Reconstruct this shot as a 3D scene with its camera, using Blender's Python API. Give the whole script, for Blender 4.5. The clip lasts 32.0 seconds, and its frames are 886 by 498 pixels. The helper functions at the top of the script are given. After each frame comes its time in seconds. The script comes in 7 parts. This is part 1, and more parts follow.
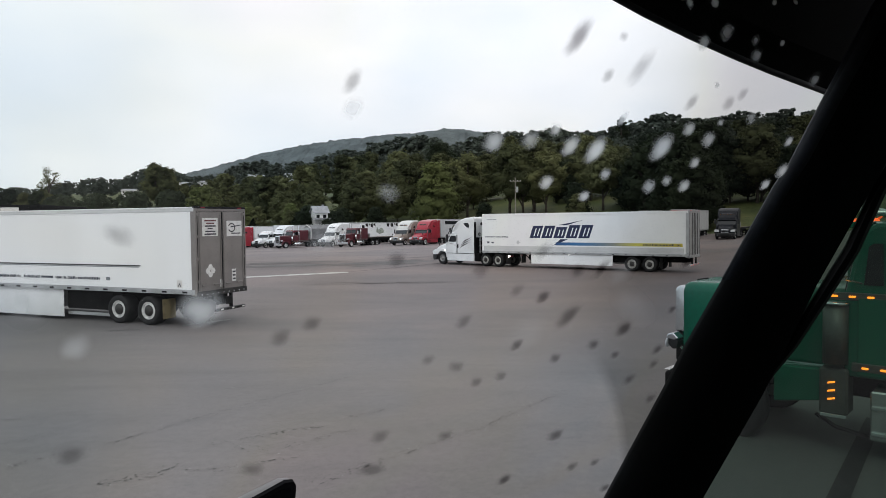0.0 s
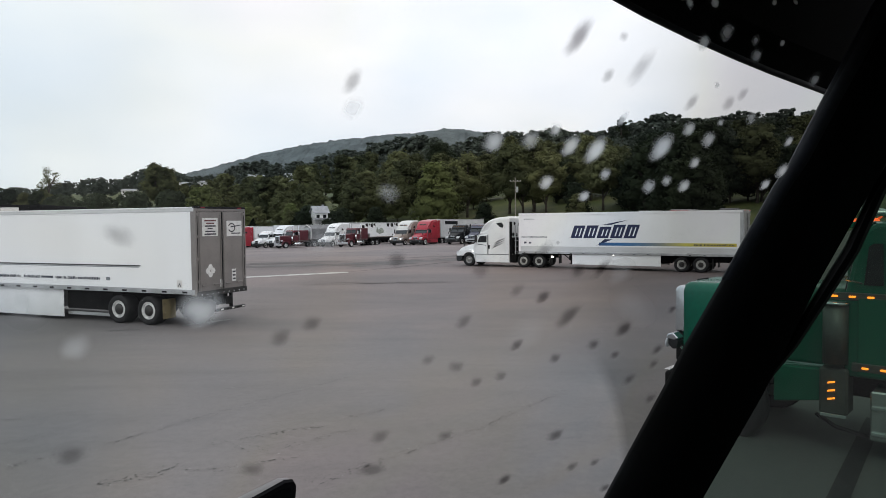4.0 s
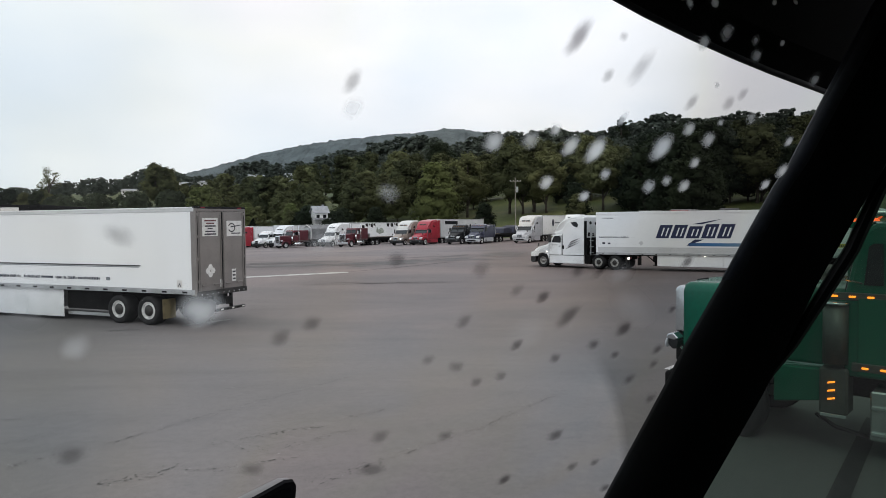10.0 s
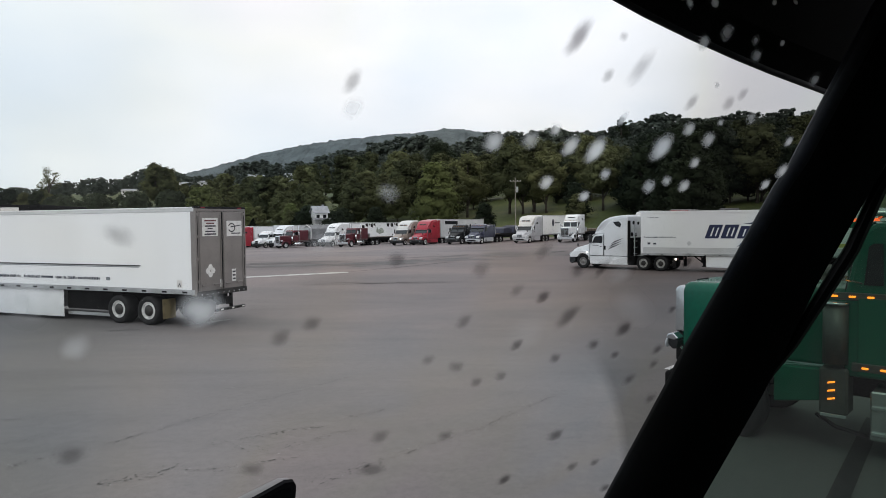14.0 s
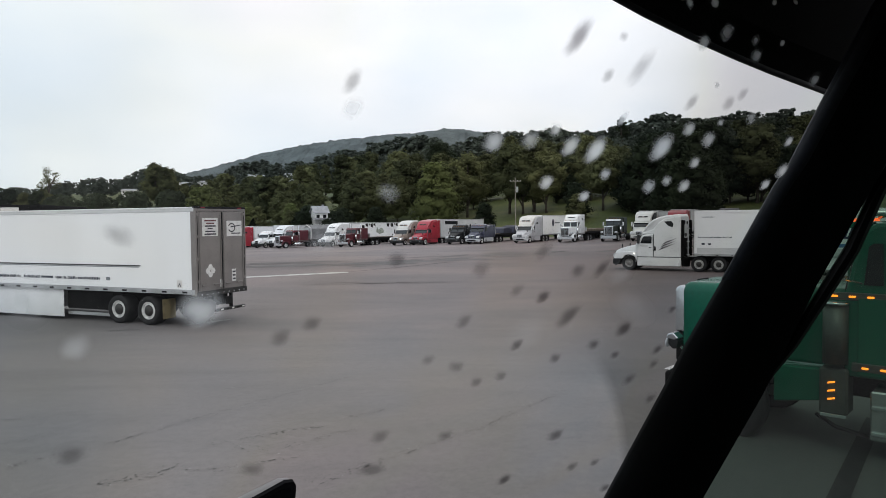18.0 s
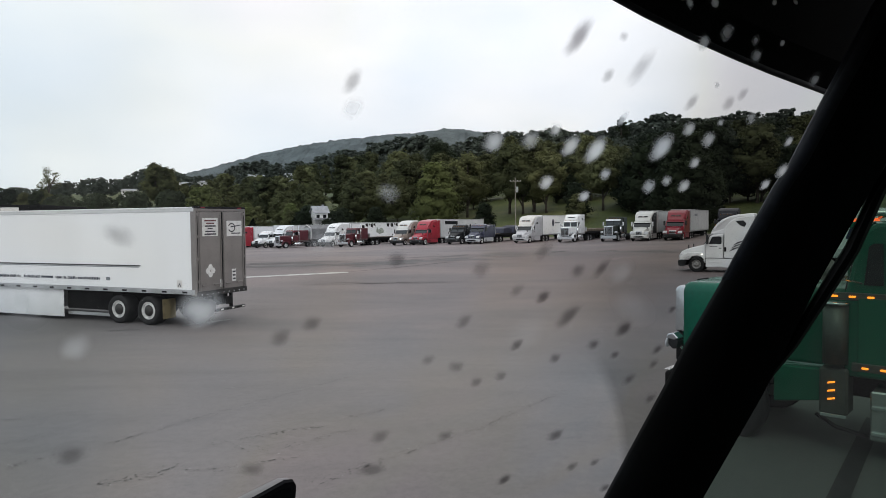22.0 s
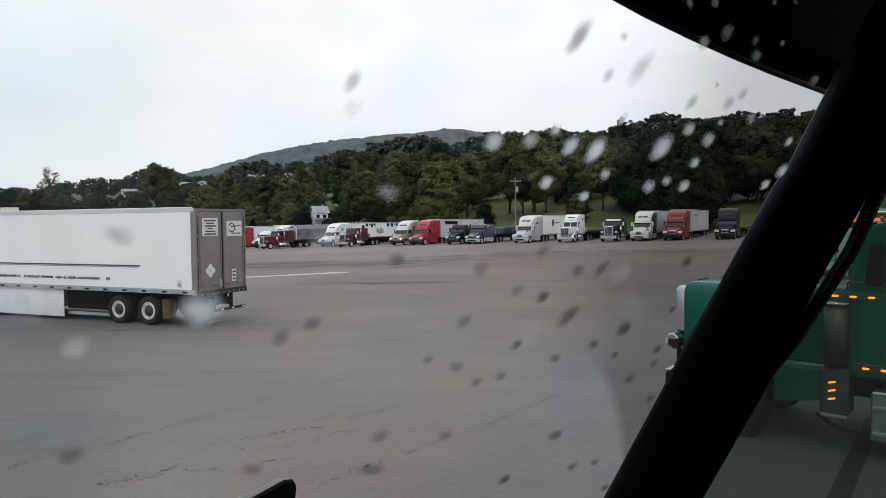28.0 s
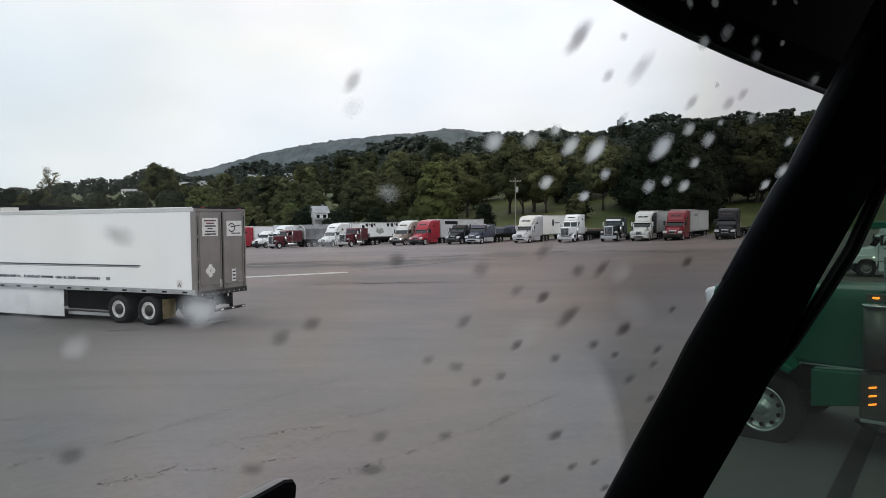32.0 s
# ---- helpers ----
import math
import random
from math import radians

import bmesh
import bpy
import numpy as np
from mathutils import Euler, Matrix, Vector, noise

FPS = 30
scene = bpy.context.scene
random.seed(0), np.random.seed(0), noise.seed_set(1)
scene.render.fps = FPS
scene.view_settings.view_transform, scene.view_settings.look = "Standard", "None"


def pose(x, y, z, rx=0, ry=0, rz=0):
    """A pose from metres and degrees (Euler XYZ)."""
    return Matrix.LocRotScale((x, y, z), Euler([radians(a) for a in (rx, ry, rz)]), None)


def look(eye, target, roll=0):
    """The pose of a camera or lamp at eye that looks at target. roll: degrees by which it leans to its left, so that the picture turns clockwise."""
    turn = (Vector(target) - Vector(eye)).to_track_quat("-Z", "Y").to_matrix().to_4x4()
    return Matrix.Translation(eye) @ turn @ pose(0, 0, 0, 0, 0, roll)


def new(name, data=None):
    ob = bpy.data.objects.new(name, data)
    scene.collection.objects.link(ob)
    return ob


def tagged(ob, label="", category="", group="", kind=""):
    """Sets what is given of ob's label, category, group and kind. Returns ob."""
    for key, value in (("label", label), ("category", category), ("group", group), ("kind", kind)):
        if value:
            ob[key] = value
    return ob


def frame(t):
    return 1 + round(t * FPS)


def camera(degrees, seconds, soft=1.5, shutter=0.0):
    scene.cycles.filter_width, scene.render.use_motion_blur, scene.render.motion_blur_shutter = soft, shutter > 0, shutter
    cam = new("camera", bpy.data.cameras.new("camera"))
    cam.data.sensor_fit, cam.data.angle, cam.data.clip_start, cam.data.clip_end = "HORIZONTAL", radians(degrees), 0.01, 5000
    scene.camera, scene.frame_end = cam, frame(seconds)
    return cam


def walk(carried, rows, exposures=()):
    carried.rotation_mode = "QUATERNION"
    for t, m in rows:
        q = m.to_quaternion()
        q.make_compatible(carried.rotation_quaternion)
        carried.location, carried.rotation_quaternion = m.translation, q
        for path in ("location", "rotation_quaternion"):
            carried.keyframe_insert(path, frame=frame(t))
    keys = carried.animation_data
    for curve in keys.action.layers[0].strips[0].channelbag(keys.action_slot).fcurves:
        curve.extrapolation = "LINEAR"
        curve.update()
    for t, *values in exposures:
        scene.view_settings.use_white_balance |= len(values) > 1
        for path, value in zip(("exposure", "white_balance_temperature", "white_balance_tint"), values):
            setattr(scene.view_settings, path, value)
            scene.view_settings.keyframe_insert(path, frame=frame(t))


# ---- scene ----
# ---------------------------------------------------------------- camera
EYE = Vector((0.0, 0.0, 3.4))
cam = camera(66.0, 32.0, soft=0.8)
VIEW = look(EYE, (0.0, 10.0, 3.0023), roll=-0.57)
walk(cam, [(0.0, VIEW), (32.0, VIEW)], exposures=[(0.0, 0.0), (32.0, 0.0)])

# ---------------------------------------------------------------- world and light
SUN_ELEV, SUN_ROT = radians(52), radians(200)
world = bpy.data.worlds.new("overcast_sky")
scene.world = world
world.use_nodes = True
wn, wl = world.node_tree.nodes, world.node_tree.links
wn.clear()
w_out = wn.new("ShaderNodeOutputWorld")
w_bg = wn.new("ShaderNodeBackground")
w_sky = wn.new("ShaderNodeTexSky")
w_sky.sky_type, w_sky.sun_disc = "NISHITA", False
w_sky.sun_elevation, w_sky.sun_rotation = SUN_ELEV, SUN_ROT
w_scale = wn.new("ShaderNodeVectorMath")
w_scale.operation = "SCALE"
w_scale.inputs[3].default_value = 0.07
w_co = wn.new("ShaderNodeTexCoord")
w_map = wn.new("ShaderNodeMapping")
w_map.inputs["Scale"].default_value = (1.3, 1.3, 3.2)
w_noise = wn.new("ShaderNodeTexNoise")
w_noise.inputs["Scale"].default_value, w_noise.inputs["Detail"].default_value = 2.1, 6.0
w_noise.inputs["Roughness"].default_value = 0.5
w_ramp = wn.new("ShaderNodeValToRGB")
w_ramp.color_ramp.elements[0].position, w_ramp.color_ramp.elements[0].color = 0.3, (0.84, 0.87, 0.94, 1)
w_ramp.color_ramp.elements[1].position, w_ramp.color_ramp.elements[1].color = 0.68, (1.035, 1.02, 1.045, 1)
w_mix = wn.new("ShaderNodeMixRGB")
w_mix.inputs[0].default_value = 0.9
wl.new(w_co.outputs["Generated"], w_map.inputs["Vector"])
wl.new(w_map.outputs["Vector"], w_noise.inputs["Vector"])
wl.new(w_noise.outputs["Fac"], w_ramp.inputs["Fac"])
wl.new(w_sky.outputs["Color"], w_scale.inputs[0])
wl.new(w_scale.outputs[0], w_mix.inputs[1])
wl.new(w_ramp.outputs["Color"], w_mix.inputs[2])
w_sep = wn.new("ShaderNodeSeparateXYZ")
w_lift = wn.new("ShaderNodeMapRange")
w_lift.inputs[1].default_value, w_lift.inputs[2].default_value = 0.0, 0.42
w_lift.inputs[3].default_value, w_lift.inputs[4].default_value = 0.80, 1.06
w_zen = wn.new("ShaderNodeVectorMath")
w_zen.operation = "SCALE"
wl.new(w_co.outputs["Generated"], w_sep.inputs[0])
wl.new(w_sep.outputs["Z"], w_lift.inputs[0])
wl.new(w_mix.outputs["Color"], w_zen.inputs[0])
wl.new(w_lift.outputs[0], w_zen.inputs[3])
# the cloud is thinner and bluer away to one side
w_side = wn.new("ShaderNodeMapRange")
w_side.interpolation_type = "SMOOTHSTEP"
w_side.inputs[1].default_value, w_side.inputs[2].default_value = -0.75, 0.0
w_tint = wn.new("ShaderNodeMixRGB")
w_tint.inputs[1].default_value, w_tint.inputs[2].default_value = (0.81, 0.89, 0.92, 1), (1, 1, 1, 1)
w_mul = wn.new("ShaderNodeMixRGB")
w_mul.blend_type, w_mul.inputs[0].default_value = "MULTIPLY", 1.0
wl.new(w_sep.outputs["X"], w_side.inputs[0])
wl.new(w_side.outputs[0], w_tint.inputs[0])
wl.new(w_zen.outputs[0], w_mul.inputs[1])
wl.new(w_tint.outputs[0], w_mul.inputs[2])
wl.new(w_mul.outputs[0], w_bg.inputs["Color"])
w_bg.inputs["Strength"].default_value = 1.2
wl.new(w_bg.outputs[0], w_out.inputs["Surface"])

sun = new("sun", bpy.data.lights.new("sun", "SUN"))
sun.data.energy, sun.data.angle, sun.data.color = 0.7, radians(30), (1.0, 0.97, 0.92)
sun.matrix_world = look((-20, -50, 80), (0, 0, 0))


# ---------------------------------------------------------------- materials
def mat(name, color, rough=0.6, metal=0.0, vary=0.12, scale=3.0, bump=0.0, fine=40.0, spec=0.5, dirt=None, per=0.0, coat=0.0):
    """Principled surface with two scales of variation: broad stains and fine grain."""
    m = bpy.data.materials.new(name)
    m.use_nodes = True
    n, l = m.node_tree.nodes, m.node_tree.links
    b = n["Principled BSDF"]
    co = n.new("ShaderNodeTexCoord")
    big, small = n.new("ShaderNodeTexNoise"), n.new("ShaderNodeTexNoise")
    big.inputs["Scale"].default_value, big.inputs["Detail"].default_value = scale, 5
    small.inputs["Scale"].default_value, small.inputs["Detail"].default_value = fine, 3
    l.new(co.outputs["Object"], big.inputs["Vector"])
    l.new(co.outputs["Object"], small.inputs["Vector"])
    ramp = n.new("ShaderNodeValToRGB")
    d = dirt or tuple(c * (1 - 2.2 * vary) for c in color)
    ramp.color_ramp.elements[0].position, ramp.color_ramp.elements[0].color = 0.32, (*d, 1)
    ramp.color_ramp.elements[1].position, ramp.color_ramp.elements[1].color = 0.62, (*color, 1)
    l.new(big.outputs["Fac"], ramp.inputs["Fac"])
    mul = n.new("ShaderNodeMixRGB")
    mul.blend_type, mul.inputs[0].default_value = "MULTIPLY", 1.0
    gr = n.new("ShaderNodeMapRange")
    gr.inputs[1].default_value, gr.inputs[2].default_value = 0.25, 0.75
    gr.inputs[3].default_value, gr.inputs[4].default_value = 1 - vary, 1 + vary * 0.6
    l.new(small.outputs["Fac"], gr.inputs[0])
    l.new(ramp.outputs["Color"], mul.inputs[1])
    l.new(gr.outputs[0], mul.inputs[2])
    out = mul.outputs[0]
    if per:
        info, rng = n.new("ShaderNodeObjectInfo"), n.new("ShaderNodeMapRange")
        rng.inputs[3].default_value, rng.inputs[4].default_value = 1 - per, 1 + per
        l.new(info.outputs["Random"], rng.inputs[0])
        m2 = n.new("ShaderNodeMixRGB")
        m2.blend_type, m2.inputs[0].default_value = "MULTIPLY", 1.0
        l.new(out, m2.inputs[1])
        l.new(rng.outputs[0], m2.inputs[2])
        out = m2.outputs[0]
    l.new(out, b.inputs["Base Color"])
    b.inputs["Roughness"].default_value, b.inputs["Metallic"].default_value = rough, metal
    b.inputs["Specular IOR Level"].default_value = spec
    b.inputs["Coat Weight"].default_value = coat
    if bump:
        bp = n.new("ShaderNodeBump")
        bp.inputs["Strength"].default_value, bp.inputs["Distance"].default_value = bump, 0.01
        l.new(small.outputs["Fac"], bp.inputs["Height"])
        l.new(bp.outputs["Normal"], b.inputs["Normal"])
    return m


def paint(name, color, rough=0.28, vary=0.07):
    return mat(name, color, rough, 0.0, vary, 0.9, 0.0, 22.0, coat=0.15)


def glow(name, color, strength):
    m = bpy.data.materials.new(name)
    m.use_nodes = True
    b = m.node_tree.nodes["Principled BSDF"]
    b.inputs["Base Color"].default_value = (*color, 1)
    b.inputs["Emission Color"].default_value = (*color, 1)
    b.inputs["Emission Strength"].default_value = strength
    return m


WHITE = paint("white_paint", (0.80, 0.81, 0.82))
CREAM = paint("silver_cream_paint", (0.62, 0.62, 0.60))
SILVER = paint("silver_paint", (0.50, 0.52, 0.55))
TAN = paint("gold_tan_paint", (0.33, 0.275, 0.235))
RED = paint("red_paint", (0.37, 0.026, 0.045))
WINE = paint("wine_red_paint", (0.24, 0.012, 0.028))
MAROON = paint("maroon_paint", (0.088, 0.012, 0.020))
NAVY = mat("navy_black_paint", (0.010, 0.012, 0.018), 0.4, 0, 0.1, 0.9, 0, 22, spec=0.22)
BLUE = paint("steel_blue_paint", (0.042, 0.046, 0.082))
BLACKP = mat("black_paint", (0.012, 0.013, 0.015), 0.4, 0, 0.1, 0.9, 0, 22, spec=0.22)
FOREST = mat("dark_green_paint", (0.028, 0.033, 0.027), 0.38, 0, 0.1, 0.9, 0, 22, spec=0.3)
GREEN = mat("emerald_green_paint", (0.001, 0.135, 0.080), 0.25, 0, 0.12, 0.9, 0, 22, spec=0.4, coat=0.15)
DULL = mat("dull_stainless", (0.15, 0.147, 0.138), 0.38, 0.4, 0.2, 3.0)
DARKSTEEL = mat("dark_scuffed_steel", (0.032, 0.031, 0.030), 0.6, 0.2, 0.3, 5.0, 0.1)
SHADOWBLACK = mat("underbody_shade_black", (0.008, 0.008, 0.008), 0.9, 0, 0.3, 3.0, spec=0.08)
VANWHITE = mat("trailer_white_panel", (0.88, 0.89, 0.90), 0.38, 0, 0.03, 0.35, 0.0, 1.7)
VANGREY = mat("trailer_grey_white_panel", (0.62, 0.63, 0.64), 0.45, 0, 0.07, 0.6, 0.0, 9.0)
STEEL = mat("brushed_stainless", (0.235, 0.215, 0.205), 0.5, 0.25, 0.10, 1.2, 0.0, 30.0)
RAIL = mat("aluminium_rail", (0.52, 0.53, 0.54), 0.45, 0.6, 0.12, 1.5, 0.0, 25.0)
CHROME = mat("chrome", (0.70, 0.71, 0.73), 0.2, 1.0, 0.03, 2.0)
RUBBER = mat("tyre_rubber", (0.018, 0.018, 0.019), 0.85, 0, 0.25, 4.0, 0.3, 60.0, spec=0.3)
RIMW = mat("white_rim", (0.74, 0.74, 0.73), 0.45, 0, 0.16, 6.0)
RIMA = mat("aluminium_rim", (0.62, 0.62, 0.63), 0.3, 0.85, 0.12, 6.0)
RIMD_ = mat("dusty_rim", (0.50, 0.49, 0.47), 0.5, 0.1, 0.2, 6.0)
RIMD2 = mat("grey_hub", (0.32, 0.31, 0.30), 0.45, 0.4, 0.2, 8.0)
POLISH = mat("polished_aluminium", (0.80, 0.80, 0.80), 0.22, 0.85, 0.06, 3.0)
HUB = mat("dark_hub", (0.028, 0.026, 0.024), 0.6, 0, 0.25, 12.0)
DARK = mat("black_chassis", (0.016, 0.016, 0.017), 0.8, 0, 0.25, 3.0, spec=0.15)
PLASTIC = mat("dark_plastic", (0.016, 0.017, 0.019), 0.55, 0, 0.15, 6.0)
GLASS = mat("cab_glass", (0.012, 0.015, 0.018), 0.05, 0, 0.05, 2.0, spec=0.7)
LENS = mat("headlight_lens", (0.55, 0.56, 0.58), 0.12, 0, 0.1, 8.0)
LENSON = glow("lit_headlight", (1.0, 0.96, 0.88), 1.1)
LAMPWHITE = glow("lit_white_lamp", (1.0, 0.93, 0.88), 4.0)
AMBER = glow("amber_marker", (1.0, 0.22, 0.02), 7.0)
ROOFLAMP = glow("red_orange_marker", (1.0, 0.11, 0.03), 4.5)
REDL = glow("red_marker", (0.8, 0.03, 0.02), 0.7)
STRIPE = mat("dark_stripe", (0.05, 0.045, 0.055), 0.5, 0, 0.1, 4)
INK = mat("dark_ink", (0.045, 0.05, 0.075), 0.5, 0, 0.1, 4)
INKBLUE = mat("navy_ink", (0.014, 0.022, 0.075), 0.45, 0, 0.08, 4)
BANDG = mat("grey_band", (0.20, 0.22, 0.24), 0.45, 0, 0.1, 2)


def fading(name, stops):
    """Printed band whose colour runs from one hue to another along the trailer."""
    m = mat(name, (0.3, 0.3, 0.3), 0.45, 0, 0.1, 2)
    n, l = m.node_tree.nodes, m.node_tree.links
    co, sep, far, hue = n.new("ShaderNodeTexCoord"), n.new("ShaderNodeSeparateXYZ"), n.new("ShaderNodeMapRange"), n.new("ShaderNodeValToRGB")
    l.new(co.outputs["Object"], sep.inputs[0])
    l.new(sep.outputs["X"], far.inputs[0])
    far.inputs[1].default_value, far.inputs[2].default_value = 0.4, 9.7
    l.new(far.outputs[0], hue.inputs["Fac"])
    while len(hue.color_ramp.elements) < len(stops):
        hue.color_ramp.elements.new(0.5)
    for e, (p, c) in zip(hue.color_ramp.elements, stops):
        e.position, e.color = p, (*c, 1)
    l.new(hue.outputs["Color"], n["Principled BSDF"].inputs["Base Color"])
    return m


BANDFADE = fading("blue_to_yellow_band", ((0.0, (0.56, 0.46, 0.06)), (0.34, (0.60, 0.55, 0.10)), (0.52, (0.25, 0.27, 0.24)), (0.68, (0.10, 0.20, 0.33)), (0.84, (0.03, 0.15, 0.36)), (1.0, (0.03, 0.09, 0.22))))
SIGNW = mat("white_sign", (0.72, 0.71, 0.69), 0.5, 0, 0.08, 5)
TARP = mat("dark_blue_tarp", (0.025, 0.03, 0.06), 0.6, 0, 0.2, 1.5, 0.3, 12)
TARPG = mat("grey_tarp", (0.16, 0.16, 0.165), 0.7, 0, 0.2, 1.0, 0.3, 12)
WOODDECK = mat("deck_wood", (0.16, 0.12, 0.085), 0.8, 0, 0.25, 2.0)
FLAP = mat("mud_flap", (0.23, 0.19, 0.10), 0.8, 0, 0.25, 4.0)
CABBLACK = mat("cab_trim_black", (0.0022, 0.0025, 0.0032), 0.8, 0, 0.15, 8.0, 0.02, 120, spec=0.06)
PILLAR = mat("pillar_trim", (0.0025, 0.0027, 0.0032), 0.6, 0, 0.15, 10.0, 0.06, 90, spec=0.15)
PILLARGREY = mat("pillar_sheen", (0.060, 0.066, 0.082), 0.55, 0, 0.2, 14.0, 0.08, 90, spec=0.3)
MIRRORSHELL = mat("grey_mirror_shell", (0.15, 0.15, 0.155), 0.45, 0, 0.1, 8.0, 0.05, 60, spec=0.5)
CABSEAL = mat("rubber_seal", (0.006, 0.006, 0.007), 0.5, 0, 0.2, 8.0, spec=0.3)


# ---------------------------------------------------------------- mesh helpers
def part(name, bm, material, parent=None, label="", smooth=False):
    me = bpy.data.meshes.new(name)
    bm.normal_update()
    bm.to_mesh(me)
    bm.free()
    if smooth:
        for p in me.polygons:
            p.use_smooth = True
    me.materials.append(material)
    ob = new(name, me)
    if parent is not None:
        ob.parent = parent
    if label:
        tagged(ob, label)
    return ob


def shared(name, me, parent, m=None, label=""):
    ob = new(name, me)
    ob.parent = parent
    if m is not None:
        ob.matrix_basis = m
    if label:
        tagged(ob, label)
    return ob


def thing(name, m, label, category, group="", kind=""):
    ob = new(name)
    ob.empty_display_size = 0.3
    ob.matrix_basis = m
    return tagged(ob, label, category, group, kind)


def bx(x0, x1, y0, y1, z0, z1, b=0.0, bm=None, seg=1):
    """A box between two corners with chamfered edges."""
    one = bmesh.new()
    m = Matrix.Translation(((x0 + x1) / 2, (y0 + y1) / 2, (z0 + z1) / 2)) @ Matrix.Diagonal((abs(x1 - x0), abs(y1 - y0), abs(z1 - z0), 1))
    bmesh.ops.create_cube(one, size=1.0, matrix=m)
    if b:
        bmesh.ops.bevel(one, geom=one.edges[:], offset=b, segments=seg, affect="EDGES", profile=0.5)
    if bm is None:
        return one
    me = bpy.data.meshes.new("tmp")
    one.to_mesh(me)
    one.free()
    bm.from_mesh(me)
    bpy.data.meshes.remove(me)
    return bm


def prism(profile, y0, y1, b=0.0, taper=None, seg=2, axis="y"):
    """A side profile of (x, z) points drawn out from y0 to y1. taper(x, z) narrows the half width."""
    bm = bmesh.new()
    mid, half = (y0 + y1) / 2, (y1 - y0) / 2
    rows = []
    for s in (-1, 1):
        rows.append([bm.verts.new((x, mid + s * half * (taper(x, z) if taper else 1.0), z)) for x, z in profile])
    n = len(profile)
    bm.faces.new(rows[0])
    bm.faces.new(list(reversed(rows[1])))
    for i in range(n):
        j = (i + 1) % n
        bm.faces.new((rows[0][j], rows[0][i], rows[1][i], rows[1][j]))
    bmesh.ops.recalc_face_normals(bm, faces=bm.faces[:])
    if b:
        es = [e for e in bm.edges if e.is_manifold and e.calc_face_angle(0) > 0.35]
        bmesh.ops.bevel(bm, geom=es, offset=b, segments=seg, affect="EDGES", profile=0.5, clamp_overlap=True)
    return bm


def lathe(profile, n=20, bm=None, m=None, caps=True):
    """Profile of (radius, offset along y) turned round the y axis."""
    bm = bm or bmesh.new()
    rings = []
    for r, y in profile:
        ring = []
        for i in range(n):
            a = 2 * math.pi * i / n
            v = Vector((r * math.cos(a), y, r * math.sin(a)))
            ring.append(bm.verts.new(m @ v if m else v))
        rings.append(ring)
    for p, q in zip(rings, rings[1:]):
        for i in range(n):
            j = (i + 1) % n
            bm.faces.new((p[i], p[j], q[j], q[i]))
    for ring in (rings[0], rings[-1]) if caps else ():
        try:
            bm.faces.new(ring)
        except ValueError:
            pass
    bmesh.ops.recalc_face_normals(bm, faces=bm.faces[:])
    return bm


def tube(points, r, n=10, bm=None):
    """A round bar along points."""
    bm = bm or bmesh.new()
    pts = [Vector(p) for p in points]
    rings = []
    for i, p in enumerate(pts):
        d = (pts[min(i + 1, len(pts) - 1)] - pts[max(i - 1, 0)]).normalized()
        a = d.orthogonal().normalized() if i == 0 else (a - d * a.dot(d)).normalized()
        c = d.cross(a)
        rad = r[i] if isinstance(r, (list, tuple)) else r
        rings.append([bm.verts.new(p + (a * math.cos(2 * math.pi * k / n) + c * math.sin(2 * math.pi * k / n)) * rad) for k in range(n)])
    for p, q in zip(rings, rings[1:]):
        for k in range(n):
            j = (k + 1) % n
            bm.faces.new((p[k], p[j], q[j], q[k]))
    bm.faces.new(list(reversed(rings[0])))
    bm.faces.new(rings[-1])
    return bm


def upright(x, y, z0, z1, r, n=14):
    return tube([(x, y, z0), (x, y, z1)], r, n)


def mesh_of(name, bm, material, smooth=False):
    me = bpy.data.meshes.new(name)
    bm.to_mesh(me)
    bm.free()
    if smooth:
        for p in me.polygons:
            p.use_smooth = True
    me.materials.append(material)
    return me


# ---------------------------------------------------------------- ground
def smooth(a, b, v):
    t = min(1.0, max(0.0, (v - a) / (b - a)))
    return t * t * (3 - 2 * t)


def depth(x, y):
    """Distance square to the row of parked trucks; the trucks' noses stand at 91."""
    return 0.49 * x + 0.872 * y


def lot_z(x, y):
    near = 0.45 - 0.65 * smooth(6, 24, y)
    return near + (0.1 + 0.027 * max(-70, min(70, x))) * smooth(45, 88, depth(x, y))


def ground_z(x, y):
    q = depth(x, y)
    z = lot_z(x, y)
    if y > 0:
        side = smooth(-130, 90, x)
        rise = 0.172 - 0.02 * side
        z += max(0.0, q - 119) * rise * smooth(117, 135, q) * (1 - 0.55 * smooth(230, 520, q))
        z -= 0.0 if q < 117 else 0.6 * smooth(60, -60, x) * smooth(117, 126, q)
        z += 1.2 * noise.noise((x / 46, y / 46, 0.3)) * smooth(118, 150, q)
    return z


def rings_to_sheet(xs, ys, zfun):
    verts = [(x, y, zfun(x, y)) for y in ys for x in xs]
    nx = len(xs)
    faces = [(j * nx + i, j * nx + i + 1, (j + 1) * nx + i + 1, (j + 1) * nx + i) for j in range(len(ys) - 1) for i in range(nx - 1)]
    me = bpy.data.meshes.new("ground")
    me.from_pydata(verts, [], faces)
    for p in me.polygons:
        p.use_smooth = True
    return me


